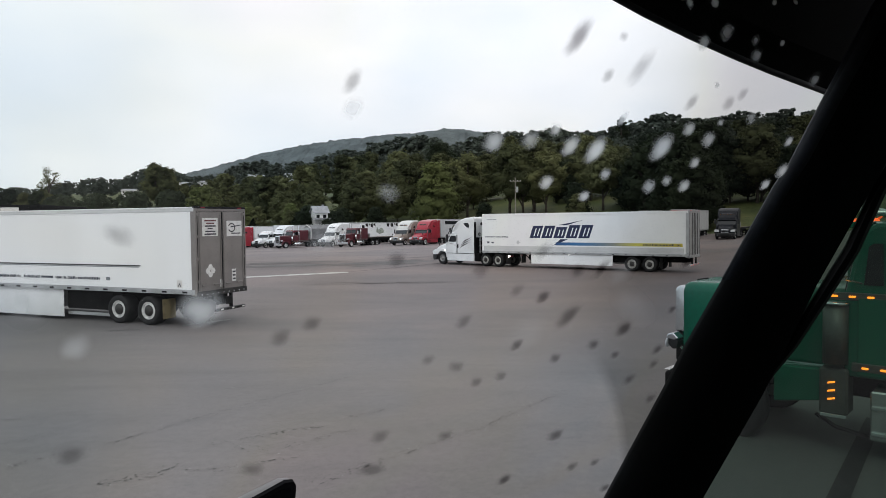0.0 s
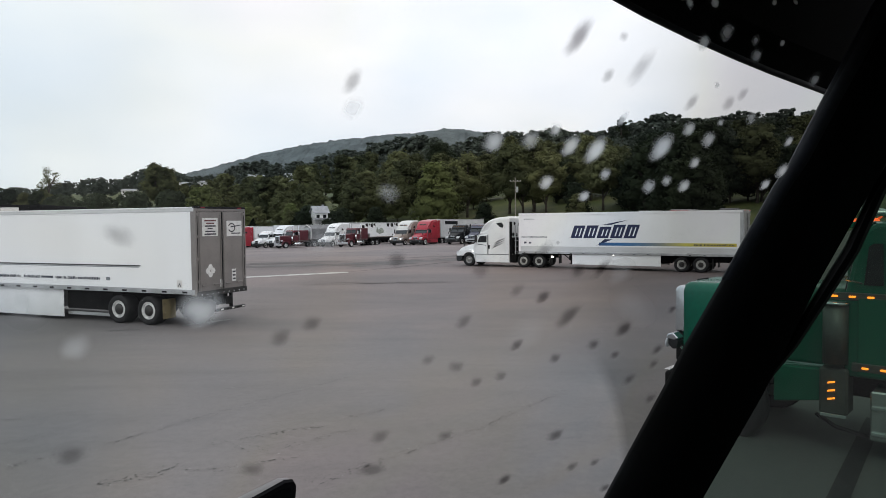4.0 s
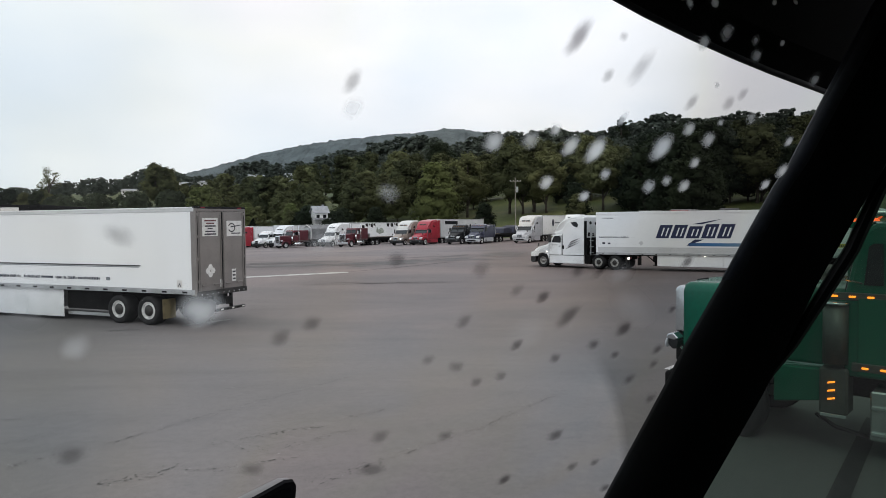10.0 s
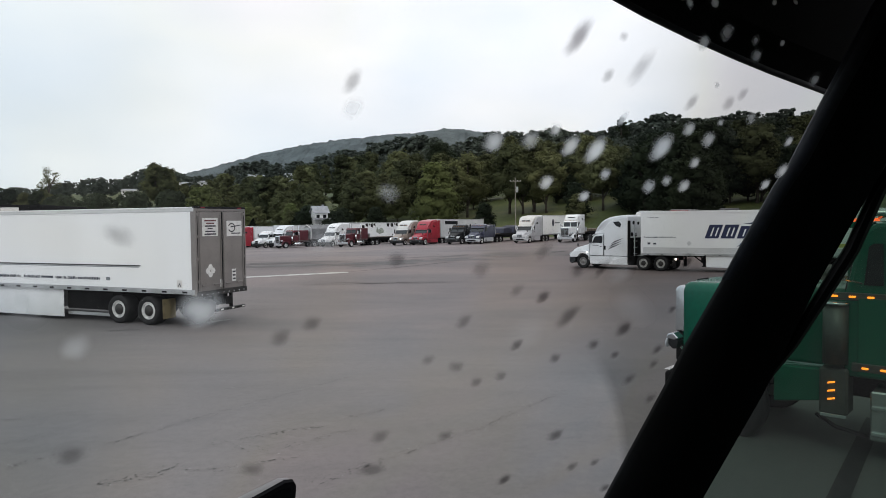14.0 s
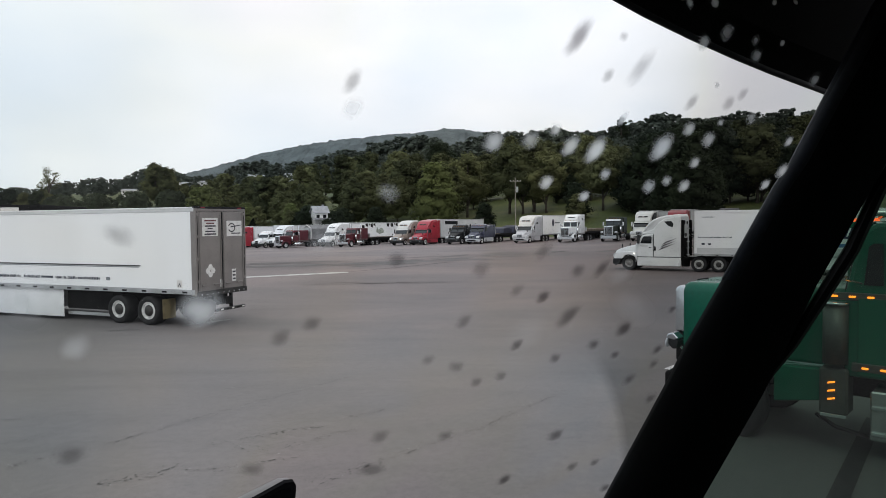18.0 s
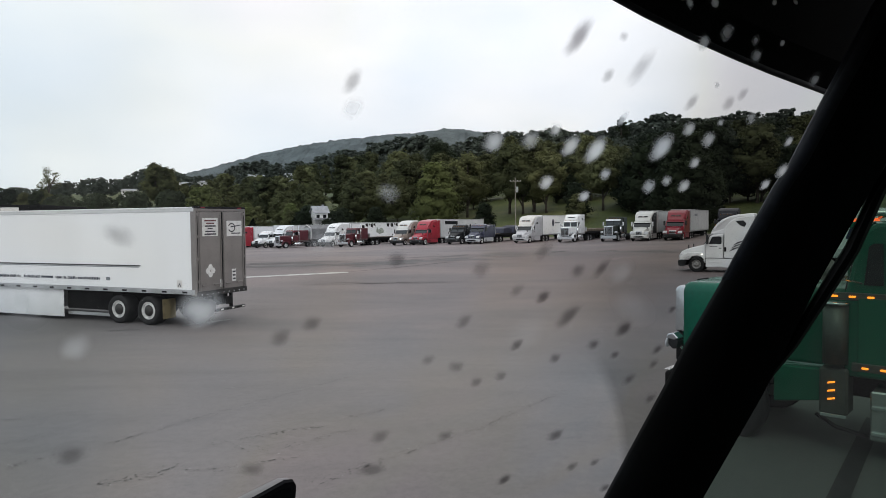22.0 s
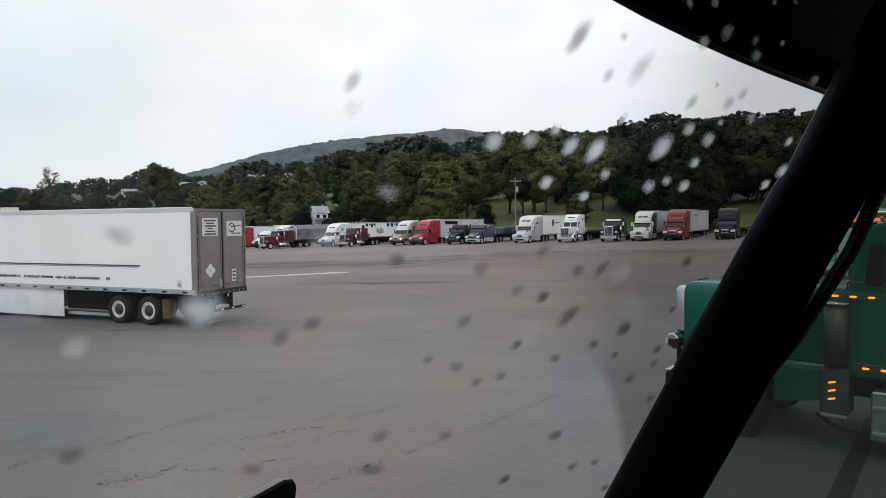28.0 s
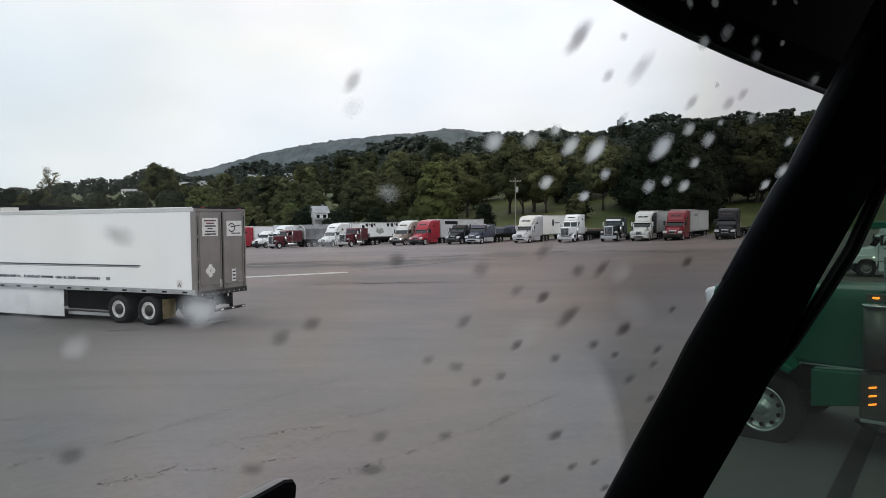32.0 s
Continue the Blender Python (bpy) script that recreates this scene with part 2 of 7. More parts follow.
def ground_material():
    """Worn asphalt on the lot, rough grass from the edge of the lot outwards."""
    m = bpy.data.materials.new("asphalt_and_grass")
    m.use_nodes = True
    n, l = m.node_tree.nodes, m.node_tree.links
    b = n["Principled BSDF"]
    geo = n.new("ShaderNodeNewGeometry")

    def tex(scale, detail=5, rough=0.55, stretch=None, dist=0.0):
        t = n.new("ShaderNodeTexNoise")
        t.inputs["Scale"].default_value, t.inputs["Detail"].default_value = scale, detail
        t.inputs["Roughness"].default_value, t.inputs["Distortion"].default_value = rough, dist
        src = geo.outputs["Position"]
        if stretch:
            mp = n.new("ShaderNodeMapping")
            mp.inputs["Rotation"].default_value, mp.inputs["Scale"].default_value = (0, 0, stretch[0]), (stretch[1], stretch[2], 1)
            l.new(src, mp.inputs["Vector"])
            src = mp.outputs["Vector"]
        l.new(src, t.inputs["Vector"])
        return t.outputs["Fac"]

    def ramp(src, *stops):
        r = n.new("ShaderNodeValToRGB")
        while len(r.color_ramp.elements) < len(stops):
            r.color_ramp.elements.new(0.5)
        for e, (p, c) in zip(r.color_ramp.elements, stops):
            e.position, e.color = p, (*c, 1)
        l.new(src, r.inputs["Fac"])
        return r.outputs["Color"]

    def mix(kind, fac, a, c):
        x = n.new("ShaderNodeMixRGB")
        x.blend_type = kind
        if isinstance(fac, float):
            x.inputs[0].default_value = fac
        else:
            l.new(fac, x.inputs[0])
        l.new(a, x.inputs[1])
        l.new(c, x.inputs[2])
        return x.outputs[0]

    tarmac = ramp(tex(0.11, 7, 0.62, (0.9, 0.6, 1.0), 0.6), (0.3, (0.106, 0.105, 0.108)), (0.47, (0.136, 0.129, 0.130)), (0.56, (0.154, 0.144, 0.143)), (0.7, (0.182, 0.164, 0.158)))
    lanes = ramp(tex(0.3, 5, 0.6, (0.75, 0.25, 1.1), 1.2), (0.34, (0.90, 0.90, 0.90)), (0.5, (0.99, 0.99, 0.99)), (0.7, (1.05, 1.04, 1.035)))
    grain = ramp(tex(38.0, 4, 0.75), (0.3, (0.85, 0.85, 0.855)), (0.5, (1.0, 1.0, 1.0)), (0.68, (1.06, 1.055, 1.05)))
    stone = ramp(tex(7.0, 6, 0.75), (0.3, (0.86, 0.86, 0.86)), (0.65, (1.05, 1.047, 1.045)))
    tarmac = mix("MULTIPLY", 1.0, tarmac, lanes)
    tarmac = mix("MULTIPLY", 1.0, tarmac, grain)
    tarmac = mix("MULTIPLY", 1.0, tarmac, stone)
    grass = ramp(tex(0.08, 5), (0.3, (0.035, 0.050, 0.014)), (0.5, (0.066, 0.082, 0.022)), (0.7, (0.12, 0.118, 0.04)))
    grass = mix("MULTIPLY", 1.0, grass, ramp(tex(2.0, 5), (0.3, (0.6, 0.6, 0.6)), (0.7, (1.15, 1.15, 1.15))))
    dot = n.new("ShaderNodeVectorMath")
    dot.operation = "DOT_PRODUCT"
    dot.inputs[1].default_value = (0.49, 0.872, 0)
    l.new(geo.outputs["Position"], dot.inputs[0])
    # the older surface further out has a redder stone
    old = n.new("ShaderNodeMapRange")
    old.inputs[1].default_value, old.inputs[2].default_value = 14.0, 60.0
    l.new(dot.outputs["Value"], old.inputs[0])
    tarmac = mix("MULTIPLY", 1.0, tarmac, ramp(old.outputs[0], (0.0, (1.005, 0.998, 0.99)), (0.12, (1.045, 0.990, 0.975)), (0.4, (1.11, 0.978, 0.95)), (1.0, (1.14, 0.97, 0.935))))
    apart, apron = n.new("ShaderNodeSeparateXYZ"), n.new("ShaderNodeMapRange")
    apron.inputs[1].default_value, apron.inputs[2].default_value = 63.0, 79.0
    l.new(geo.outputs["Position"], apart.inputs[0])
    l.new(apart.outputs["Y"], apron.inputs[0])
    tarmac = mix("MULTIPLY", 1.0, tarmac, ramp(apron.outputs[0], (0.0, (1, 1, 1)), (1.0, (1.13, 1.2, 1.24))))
    # the asphalt gets darker towards +x and further out, with a ragged edge
    strip, reach, dark_side = n.new("ShaderNodeMapRange"), n.new("ShaderNodeMapRange"), n.new("ShaderNodeMath")
    ragged = n.new("ShaderNodeMath")
    ragged.operation, ragged.inputs[1].default_value = "MULTIPLY_ADD", 9.0
    l.new(tex(0.09, 4, 0.6), ragged.inputs[0])
    l.new(apart.outputs["X"], ragged.inputs[2])
    strip.inputs[1].default_value, strip.inputs[2].default_value = 5.0, 13.0
    reach.inputs[1].default_value, reach.inputs[2].default_value = 18.0, 34.0
    dark_side.operation = "MULTIPLY"
    l.new(ragged.outputs[0], strip.inputs[0])
    l.new(apart.outputs["Y"], reach.inputs[0])
    l.new(strip.outputs[0], dark_side.inputs[0])
    l.new(reach.outputs[0], dark_side.inputs[1])
    tarmac = mix("MULTIPLY", 1.0, tarmac, ramp(dark_side.outputs[0], (0.0, (1, 1, 1)), (1.0, (0.80, 0.765, 0.75))))
    wob = n.new("ShaderNodeMath")
    wob.operation = "MULTIPLY_ADD"
    wob.inputs[1].default_value = 3.0
    l.new(tex(0.3, 4), wob.inputs[0])
    l.new(dot.outputs["Value"], wob.inputs[2])
    edge = n.new("ShaderNodeMapRange")
    edge.inputs[1].default_value, edge.inputs[2].default_value = 118.5, 119.2
    l.new(wob.outputs[0], edge.inputs[0])
    l.new(mix("MIX", edge.outputs[0], tarmac, grass), b.inputs["Base Color"])
    b.inputs["Roughness"].default_value = 0.72
    b.inputs["Specular IOR Level"].default_value = 0.35
    bp = n.new("ShaderNodeBump")
    bp.inputs["Strength"].default_value, bp.inputs["Distance"].default_value = 0.5, 0.006
    l.new(tex(60.0, 3, 0.7), bp.inputs["Height"])
    l.new(bp.outputs["Normal"], b.inputs["Normal"])
    return m


def spaced(edges):
    out = []
    for a, b, step in edges:
        k = max(1, round((b - a) / step))
        out += [a + (b - a) * i / k for i in range(k)]
    return out + [edges[-1][1]]


ground = new("ground", rings_to_sheet(spaced([(-3000, -400, 400), (-400, -140, 40), (-140, 200, 4), (200, 500, 30), (500, 3000, 400)]),
                                      spaced([(-3000, -200, 400), (-200, -20, 40), (-20, 40, 2), (40, 260, 4), (260, 560, 20), (560, 3000, 300)]), ground_z))
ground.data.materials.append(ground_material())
tagged(ground, "worn grey asphalt truck lot with grassy bank behind", "ground", kind="structure")


# ---------------------------------------------------------------- wheels
def tyre_bm(r=0.52, w=0.28):
    h = w / 2
    return lathe([(r * 0.60, -h * 0.82), (r * 0.78, -h), (r * 0.94, -h * 0.93), (r, -h * 0.72), (r, h * 0.72), (r * 0.94, h * 0.93), (r * 0.78, h), (r * 0.60, h * 0.82)], 28, caps=False)


def rim_bm(r=0.31, w=0.28, deep=0.11):
    """Disc with a flange, a dished face, hand holes as dark dimples and a raised hub. Outer face towards +y."""
    h = w / 2
    bm = lathe([(r * 0.98, -h * 0.8), (r * 1.03, h * 0.86), (r * 0.95, h * 0.88), (r * 0.90, h * 0.55), (r * 0.86, h - deep), (r * 0.60, h - deep + 0.03), (r * 0.02, h - deep + 0.025)], 24)
    return bm


def hub_bm(r=0.31, w=0.28, deep=0.11):
    h = w / 2
    return lathe([(r * 0.46, h - deep + 0.02), (r * 0.44, h - deep + 0.04), (r * 0.34, h - deep + 0.05), (r * 0.30, h * 0.94), (r * 0.22, h * 1.0), (0.02, h * 1.02)], 18)


TYRE = mesh_of("tyre", tyre_bm(), RUBBER, True)
TYREWIDE = mesh_of("tyre_dual", tyre_bm(0.52, 0.60), RUBBER, True)
RIM = {"white": mesh_of("rim_white", rim_bm(), RIMW, True), "alloy": mesh_of("rim_alloy", rim_bm(), RIMA, True), "dusty": mesh_of("rim_dusty", rim_bm(0.29), RIMD2, True)}
RIMD = {"white": mesh_of("rim_white_dual", rim_bm(0.31, 0.60, 0.10), RIMW, True), "alloy": mesh_of("rim_alloy_dual", rim_bm(0.31, 0.60, 0.10), RIMA, True), "dusty": mesh_of("rim_dusty_dual", rim_bm(0.31, 0.60, 0.10), RIMD_, True)}
HUBS = {"white": mesh_of("hub", hub_bm(), HUB, True), "alloy": mesh_of("hub_alloy", hub_bm(), RIMA, True)}
HUBS["dusty"] = mesh_of("hub_bright", hub_bm(0.34), RIMD2, True)
HUBSD = {"white": mesh_of("hub_dual", hub_bm(0.45, 0.60, 0.10), HUB, True), "alloy": mesh_of("hub_dual_alloy", hub_bm(0.31, 0.60, 0.10), HUB, True)}
HUBSD["dusty"] = mesh_of("hub_dual_bright", hub_bm(0.40, 0.60, 0.10), HUB, True)
HOLE = mesh_of("hand_hole", lathe([(0.03, 0.0), (0.03, 0.006), (0.004, 0.007)], 10), DARK)


def wheel(parent, x, y, dual=False, rim="white", r=0.52, holes=False):
    """A wheel whose outer face looks away from the vehicle's middle."""
    ob = shared("wheel", TYREWIDE if dual else TYRE, parent, pose(x, y, r, 0, 0, 0 if y > 0 else 180))
    shared("rim", (RIMD if dual else RIM)[rim], ob)
    shared("hub", (HUBSD if dual else HUBS)[rim], ob)
    if holes:
        for i in range(10):
            a = 2 * math.pi * (i + 0.5) / 10
            shared("hand_hole", HOLE, ob, pose(math.cos(a) * 0.225, 0.062, math.sin(a) * 0.225))
    return ob


# ---------------------------------------------------------------- trailers: rear at x = 0, front at x = length, left side at +y
def slab(parent, name, material, x0, x1, z0, z1, y, label="", t=0.006):
    """A flat plate on a side wall at y, standing slightly proud of it."""
    s = 1 if y > 0 else -1
    return part(name, bx(x0, x1, y, y + s * t, z0, z1), material, parent, label)


def lettering(parent, material, x0, x1, z0, z1, y, seed=0, label="row of small dark lettering bars", pitch=0.75):
    """A line of writing too small to read, as a row of short upright bars."""
    rng, bm = random.Random(seed), bmesh.new()
    s, h, x = (1 if y > 0 else -1), z1 - z0, x0
    while x < x1 - h * 0.3:
        w = h * pitch * rng.uniform(0.35, 0.75)
        bx(x, x + w, y, y + s * 0.006, z0, z0 + h * rng.choice((1.0, 0.78, 0.78, 0.86)), 0, bm)
        x += w + h * (0.7 if rng.random() < 0.08 else 0.26)
    return tagged(part("lettering", bm, material, parent), label, kind="stuff")


def running_gear(tr, xs, rim, flaps=True, flap_mat=None):
    wheels = []
    for x in xs:
        part("axle", tube([(x, -0.95, 0.52), (x, 0.95, 0.52)], 0.065, 10), DARK, tr)
        for y in (-0.98, 0.98):
            wheels.append(wheel(tr, x, y, True, rim))
    part("bogie_frame", bx(min(xs) - 0.75, max(xs) + 0.75, -0.55, 0.55, 0.72, 1.02, 0.03), DARK, tr)
    if flaps:
        for y in (-0.98, 0.98):
            part("mud_flap", bx(min(xs) - 0.74, min(xs) - 0.725, y - 0.3, y + 0.3, 0.25, 0.95), flap_mat or RUBBER, tr)
    return wheels


def van_trailer(m, label, length=16.15, skin=VANWHITE, rear=RAIL, skirt=None, axles=(2.35, 3.6), rim="white", roof_z=4.08, floor_z=1.05, panels=False, group="", name="semi_trailer", skirt_z=0.34, trim=None):
    tr = thing(name, m, label, "trailer", group)
    w = 1.295
    trim = trim or RAIL
    part("body", bx(0.06, length, -w, w, floor_z + 0.12, roof_z - 0.03, 0.03), skin, tr)
    part("roof", bx(0.05, length + 0.005, -w - 0.004, w + 0.004, roof_z - 0.025, roof_z, 0.01), skin, tr)
    for y in (-1, 1):
        part("top_rail", bx(0.05, length + 0.01, y * (w - 0.01), y * (w + 0.018), roof_z - 0.16, roof_z - 0.03, 0.006), trim, tr, "flat top rail")
        part("bottom_rail", bx(0.05, length + 0.01, y * (w - 0.02), y * (w + 0.02), floor_z, floor_z + 0.17, 0.006), RAIL, tr, "aluminium bottom rail")
        part("corner_post", bx(length - 0.05, length + 0.02, y * (w - 0.1), y * (w + 0.014), floor_z, roof_z - 0.02, 0.012), trim, tr)
        n = int(length / 0.9)
        for i in range(n):
            x = 0.5 + i * (length - 1.0) / (n - 1)
            part("side_marker", bx(x - (0.11 if panels else 0.06), x + (0.11 if panels else 0.06), y * (w + 0.018), y * (w + 0.03), floor_z + 0.04, floor_z + (0.10 if panels else 0.08)), DARK, tr)
    if panels:
        n = 18
        z0, z1 = floor_z + 0.19, roof_z - 0.175
        h = (z1 - z0) / n
        me = mesh_of("side_panel", bx(0.22, length - 0.06, 0.0, 0.004, 0.0, h - 0.004, 0.0015), skin)
        for i in range(n):
            shared("side_panel", me, tr, pose(0, w, z0 + i * h))
    # rear frame and the two doors
    part("rear_frame", bx(-0.02, 0.09, -w - 0.01, w + 0.01, roof_z - 0.15, roof_z - 0.05, 0.01), rear, tr)
    part("rear_header", bx(-0.03, 0.1, -w - 0.015, w + 0.015, roof_z - 0.05, roof_z + 0.02, 0.01), DARK if panels else rear, tr)
    for y in (-1, 1):
        part("rear_post", bx(-0.02, 0.2, y * (w - 0.07), y * (w + 0.012), floor_z - 0.05, roof_z - 0.15, 0.008), rear, tr)
        part("door_gasket", bx(-0.026, -0.02, y * (w - 0.095), y * (w - 0.065), floor_z + 0.09, roof_z - 0.155), DARK, tr)
        part("top_lamp", bx(-0.045, -0.03, y * 0.95 - 0.1, y * 0.95 + 0.1, roof_z - 0.035, roof_z + 0.0, 0.004), WINE if panels else REDL, tr)
        door = part("rear_door", bx(-0.02, 0.03, y * 0.012, y * (w - 0.075), floor_z + 0.09, roof_z - 0.155, 0.012), rear, tr, "metal swing door")
        for k in (0.07, 1.12) if panels else (0.16, 0.62):
            part("lock_rod", tube([(-0.045, y * k, floor_z + 0.1), (-0.045, y * k, roof_z - 0.16)], 0.016, 8), rear if panels else DARKSTEEL, door)
        for k in range(4):
            z = floor_z + 0.4 + k * 0.78
            part("hinge", bx(-0.04, -0.018, y * (w - 0.2), y * (w - 0.03), z, z + 0.09, 0.006), rear, door)
        part("tail_light", bx(-0.03, -0.018, y * 0.75, y * 1.1, floor_z - 0.03, floor_z + 0.05, 0.004), REDL, tr)
    part("rear_sill", bx(-0.06, 0.12, -w, w, floor_z - 0.09, floor_z + 0.085, 0.012), DARKSTEEL if panels else rear, tr)
    for i in range(9 if panels else 0):
        part("sill_bolt", lathe([(0.022, 0.0), (0.022, 0.012), (0.008, 0.016)], 8, None, pose(-0.06, -1.1 + i * 0.275, floor_z - 0.02, 0, 0, 90)), RAIL, tr)
    for y in (-0.45, 0.45):
        part("guard_strut", bx(-0.04, 0.06, y - 0.05, y + 0.05, 0.56, floor_z - 0.09, 0.01), DARK, tr)
    part("rear_guard", bx(-0.07, 0.05, -1.15, 1.15, 0.48, 0.58, 0.012), DARKSTEEL if panels else RAIL, tr, "rear underride guard")
    for i in range(8):
        x = -1.1 + i * 0.285
        part("guard_stripe", bx(-0.074, -0.07, x, x + 0.13, 0.505, 0.555), (DARK if panels else REDL) if i % 2 else (SIGNW if panels else RAIL), tr)
    wheels = running_gear(tr, axles, rim, True, FLAP if panels else None)
    # rail and cross members are coloured near black to carry the underside's shade
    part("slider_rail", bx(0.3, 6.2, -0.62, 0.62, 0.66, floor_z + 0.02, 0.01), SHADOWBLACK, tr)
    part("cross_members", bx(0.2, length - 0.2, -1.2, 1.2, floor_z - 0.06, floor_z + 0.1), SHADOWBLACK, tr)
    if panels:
        # black box added to fill in the shade ahead of the wheels
        part("shade_box", bx(axles[1] + 0.5, axles[1] + 2.95, -1.0, 1.0, 0.42, floor_z - 0.05, 0.03), SHADOWBLACK, tr)
    part("air_tank", tube([(axles[1] + 1.0, -0.4, 0.66), (axles[1] + 2.1, -0.4, 0.66)], 0.17, 12), DARK, tr)
    part("coupler_plate", bx(length - 1.9, length - 0.1, -1.0, 1.0, floor_z - 0.06, floor_z + 0.02, 0.01), DARK, tr)
    gear = length - (4.15 if skirt and not panels else 2.97)
    for y in (-0.75, 0.75):
        part("landing_leg", bx(gear - 0.08, gear + 0.08, y - 0.08, y + 0.08, 0.38, floor_z, 0.01), DARK, tr)
        part("landing_foot", bx(gear - 0.15, gear + 0.15, y - 0.13, y + 0.13, 0.34, 0.38), DARK, tr)
        part("landing_brace", tube([(gear, y, 0.55), (gear - 0.95, y, floor_z)], 0.04, 6), DARK, tr)
        part("landing_brace", tube([(gear, y, 0.55), (gear + 0.7, y, floor_z)], 0.04, 6), DARK, tr)
        part("landing_brace", tube([(gear, y * 0.2, floor_z), (gear, y, 0.62)], 0.03, 6), DARK, tr)
    part("gear_box", bx(gear - 0.03, gear + 0.17, 0.62, 0.92, 0.62, 0.98, 0.02), DARK, tr)
    if skirt:
        for y in (-1, 1):
            n = 3
            span = (skirt[1] - skirt[0]) / n
            for i in range(n):
                part("side_skirt", bx(skirt[0] + i * span + 0.004, skirt[0] + (i + 1) * span - 0.004, y * (w - 0.09), y * (w - 0.06), skirt_z, floor_z, 0.006), WHITE if panels else VANWHITE, tr, "white side skirt panel")
    return tr, wheels


def flatbed(m, label, load=None, length=14.6, group="", axles=(1.6, 2.85), deck=DARK):
    tr = thing("flatbed_trailer", m, label, "trailer", group)
    part("deck", bx(0, length, -1.28, 1.28, 1.3, 1.45, 0.015), WOODDECK, tr)
    for y in (-1, 1):
        part("side_rail", bx(0, length, y * 1.27, y * 1.31, 1.2, 1.47, 0.01), deck, tr)
        part("beam", prism([(0.4, 1.3), (0.4, 0.95), (4.5, 0.8), (length - 4.5, 0.8), (length - 2.6, 1.1), (length - 0.2, 1.12), (length - 0.2, 1.3)], y * 0.5 - 0.05, y * 0.5 + 0.05), deck, tr)
        part("landing_leg", bx(length - 3.1, length - 2.95, y * 0.75 - 0.07, y * 0.75 + 0.07, 0.35, 1.25, 0.01), DARK, tr)
    wheels = running_gear(tr, axles, "alloy")
    part("headboard", bx(length - 0.08, length, -1.25, 1.25, 1.45, 2.1 if load != "gable" else 3.5, 0.02), RAIL, tr)
    if load == "tarp":
        for i, (a, b, h) in enumerate(((0.8, 3.6, 2.25), (4.0, 7.4, 2.7), (7.8, 11.4, 2.45))):
            part("tarped_load", prism([(a, 1.45), (a + 0.25, h - 0.25), ((a + b) / 2, h), (b - 0.3, h - 0.2), (b, 1.45)], -1.1, 1.1, 0.12), TARP, tr, "dark blue tarpaulin over cargo")
    if load == "timber":
        for i in range(4):
            part("timber_stack", bx(1.0 + i * 3.1, 3.9 + i * 3.1, -1.05, 1.05, 1.45, 1.8, 0.03), WOODDECK, tr)
    if load == "gable":
        bm = bmesh.new()
        pts = [(-1.28, 1.45), (-1.28, 3.3), (0.0, 3.95), (1.28, 3.3), (1.28, 1.45)]
        rows = [[bm.verts.new((x, y, z)) for y, z in pts] for x in (0.1, length - 0.1)]
        bm.faces.new(rows[0])
        bm.faces.new(list(reversed(rows[1])))
        for i in range(5):
            j = (i + 1) % 5
            bm.faces.new((rows[0][j], rows[0][i], rows[1][i], rows[1][j]))
        bmesh.ops.recalc_face_normals(bm, faces=bm.faces[:])
        part("tarp_cover", bm, TARPG, tr, "grey peaked tarpaulin cover")
        for y in (-1, 1):
            part("gable_edge", tube([(length - 0.06, y * 1.28, 1.5), (length - 0.06, y * 1.28, 3.3), (length - 0.06, 0, 3.96)], 0.07, 8), SIGNW, tr, "white gable trim")
    return tr, wheels


# ---------------------------------------------------------------- tractors: nose at x = 0, going back to -x, left side at +y
def mirror_pair(tr, x, z, y=1.33, h=0.62, shell=None):
    for s in (-1, 1):
        mir = part("mirror", bx(x - 0.07, x + 0.07, s * y - 0.11, s * y + 0.11, z, z + h, 0.03), shell or PLASTIC, tr)
        part("mirror_arm", tube([(x - 0.05, s * (y - 0.3), z + 0.1), (x, s * y, z + 0.15)], 0.02, 6), PLASTIC, mir)


def chassis(tr, back, axles, rim, front_axle, front_y=1.03, holes=False):
    for s in (-1, 1):
        part("frame_rail", bx(back, -0.6, s * 0.43 - 0.05, s * 0.43 + 0.05, 0.72, 1.0, 0.01), DARK, tr)
        part("rear_mud_flap", bx(back + 0.05, back + 0.07, s * 0.98 - 0.3, s * 0.98 + 0.3, 0.25, 0.95), RUBBER, tr)
        part("tail_lamp", bx(back - 0.03, back, s * 0.6 - 0.12, s * 0.6 + 0.12, 0.8, 0.9, 0.01), WINE, tr)
    part("fifth_wheel", prism([(axles[0] + 0.35, 1.0), (axles[0] + 0.3, 1.12), (axles[1] + 0.3, 1.04), (axles[1] + 0.3, 0.98)], -0.45, 0.45, 0.02), DARK, tr)
    part("back_axle", tube([(axles[0], -0.95, 0.52), (axles[0], 0.95, 0.52)], 0.11, 10), DARK, tr)
    part("back_axle", tube([(axles[1], -0.95, 0.52), (axles[1], 0.95, 0.52)], 0.11, 10), DARK, tr)
    part("front_axle", tube([(front_axle, -0.95, 0.5), (front_axle, 0.95, 0.5)], 0.08, 10), DARK, tr)
    wheels = [wheel(tr, front_axle, s * front_y, False, rim, holes=holes) for s in (-1, 1)]
    for x in axles:
        wheels += [wheel(tr, x, s * 0.93, True, rim) for s in (-1, 1)]
    return wheels


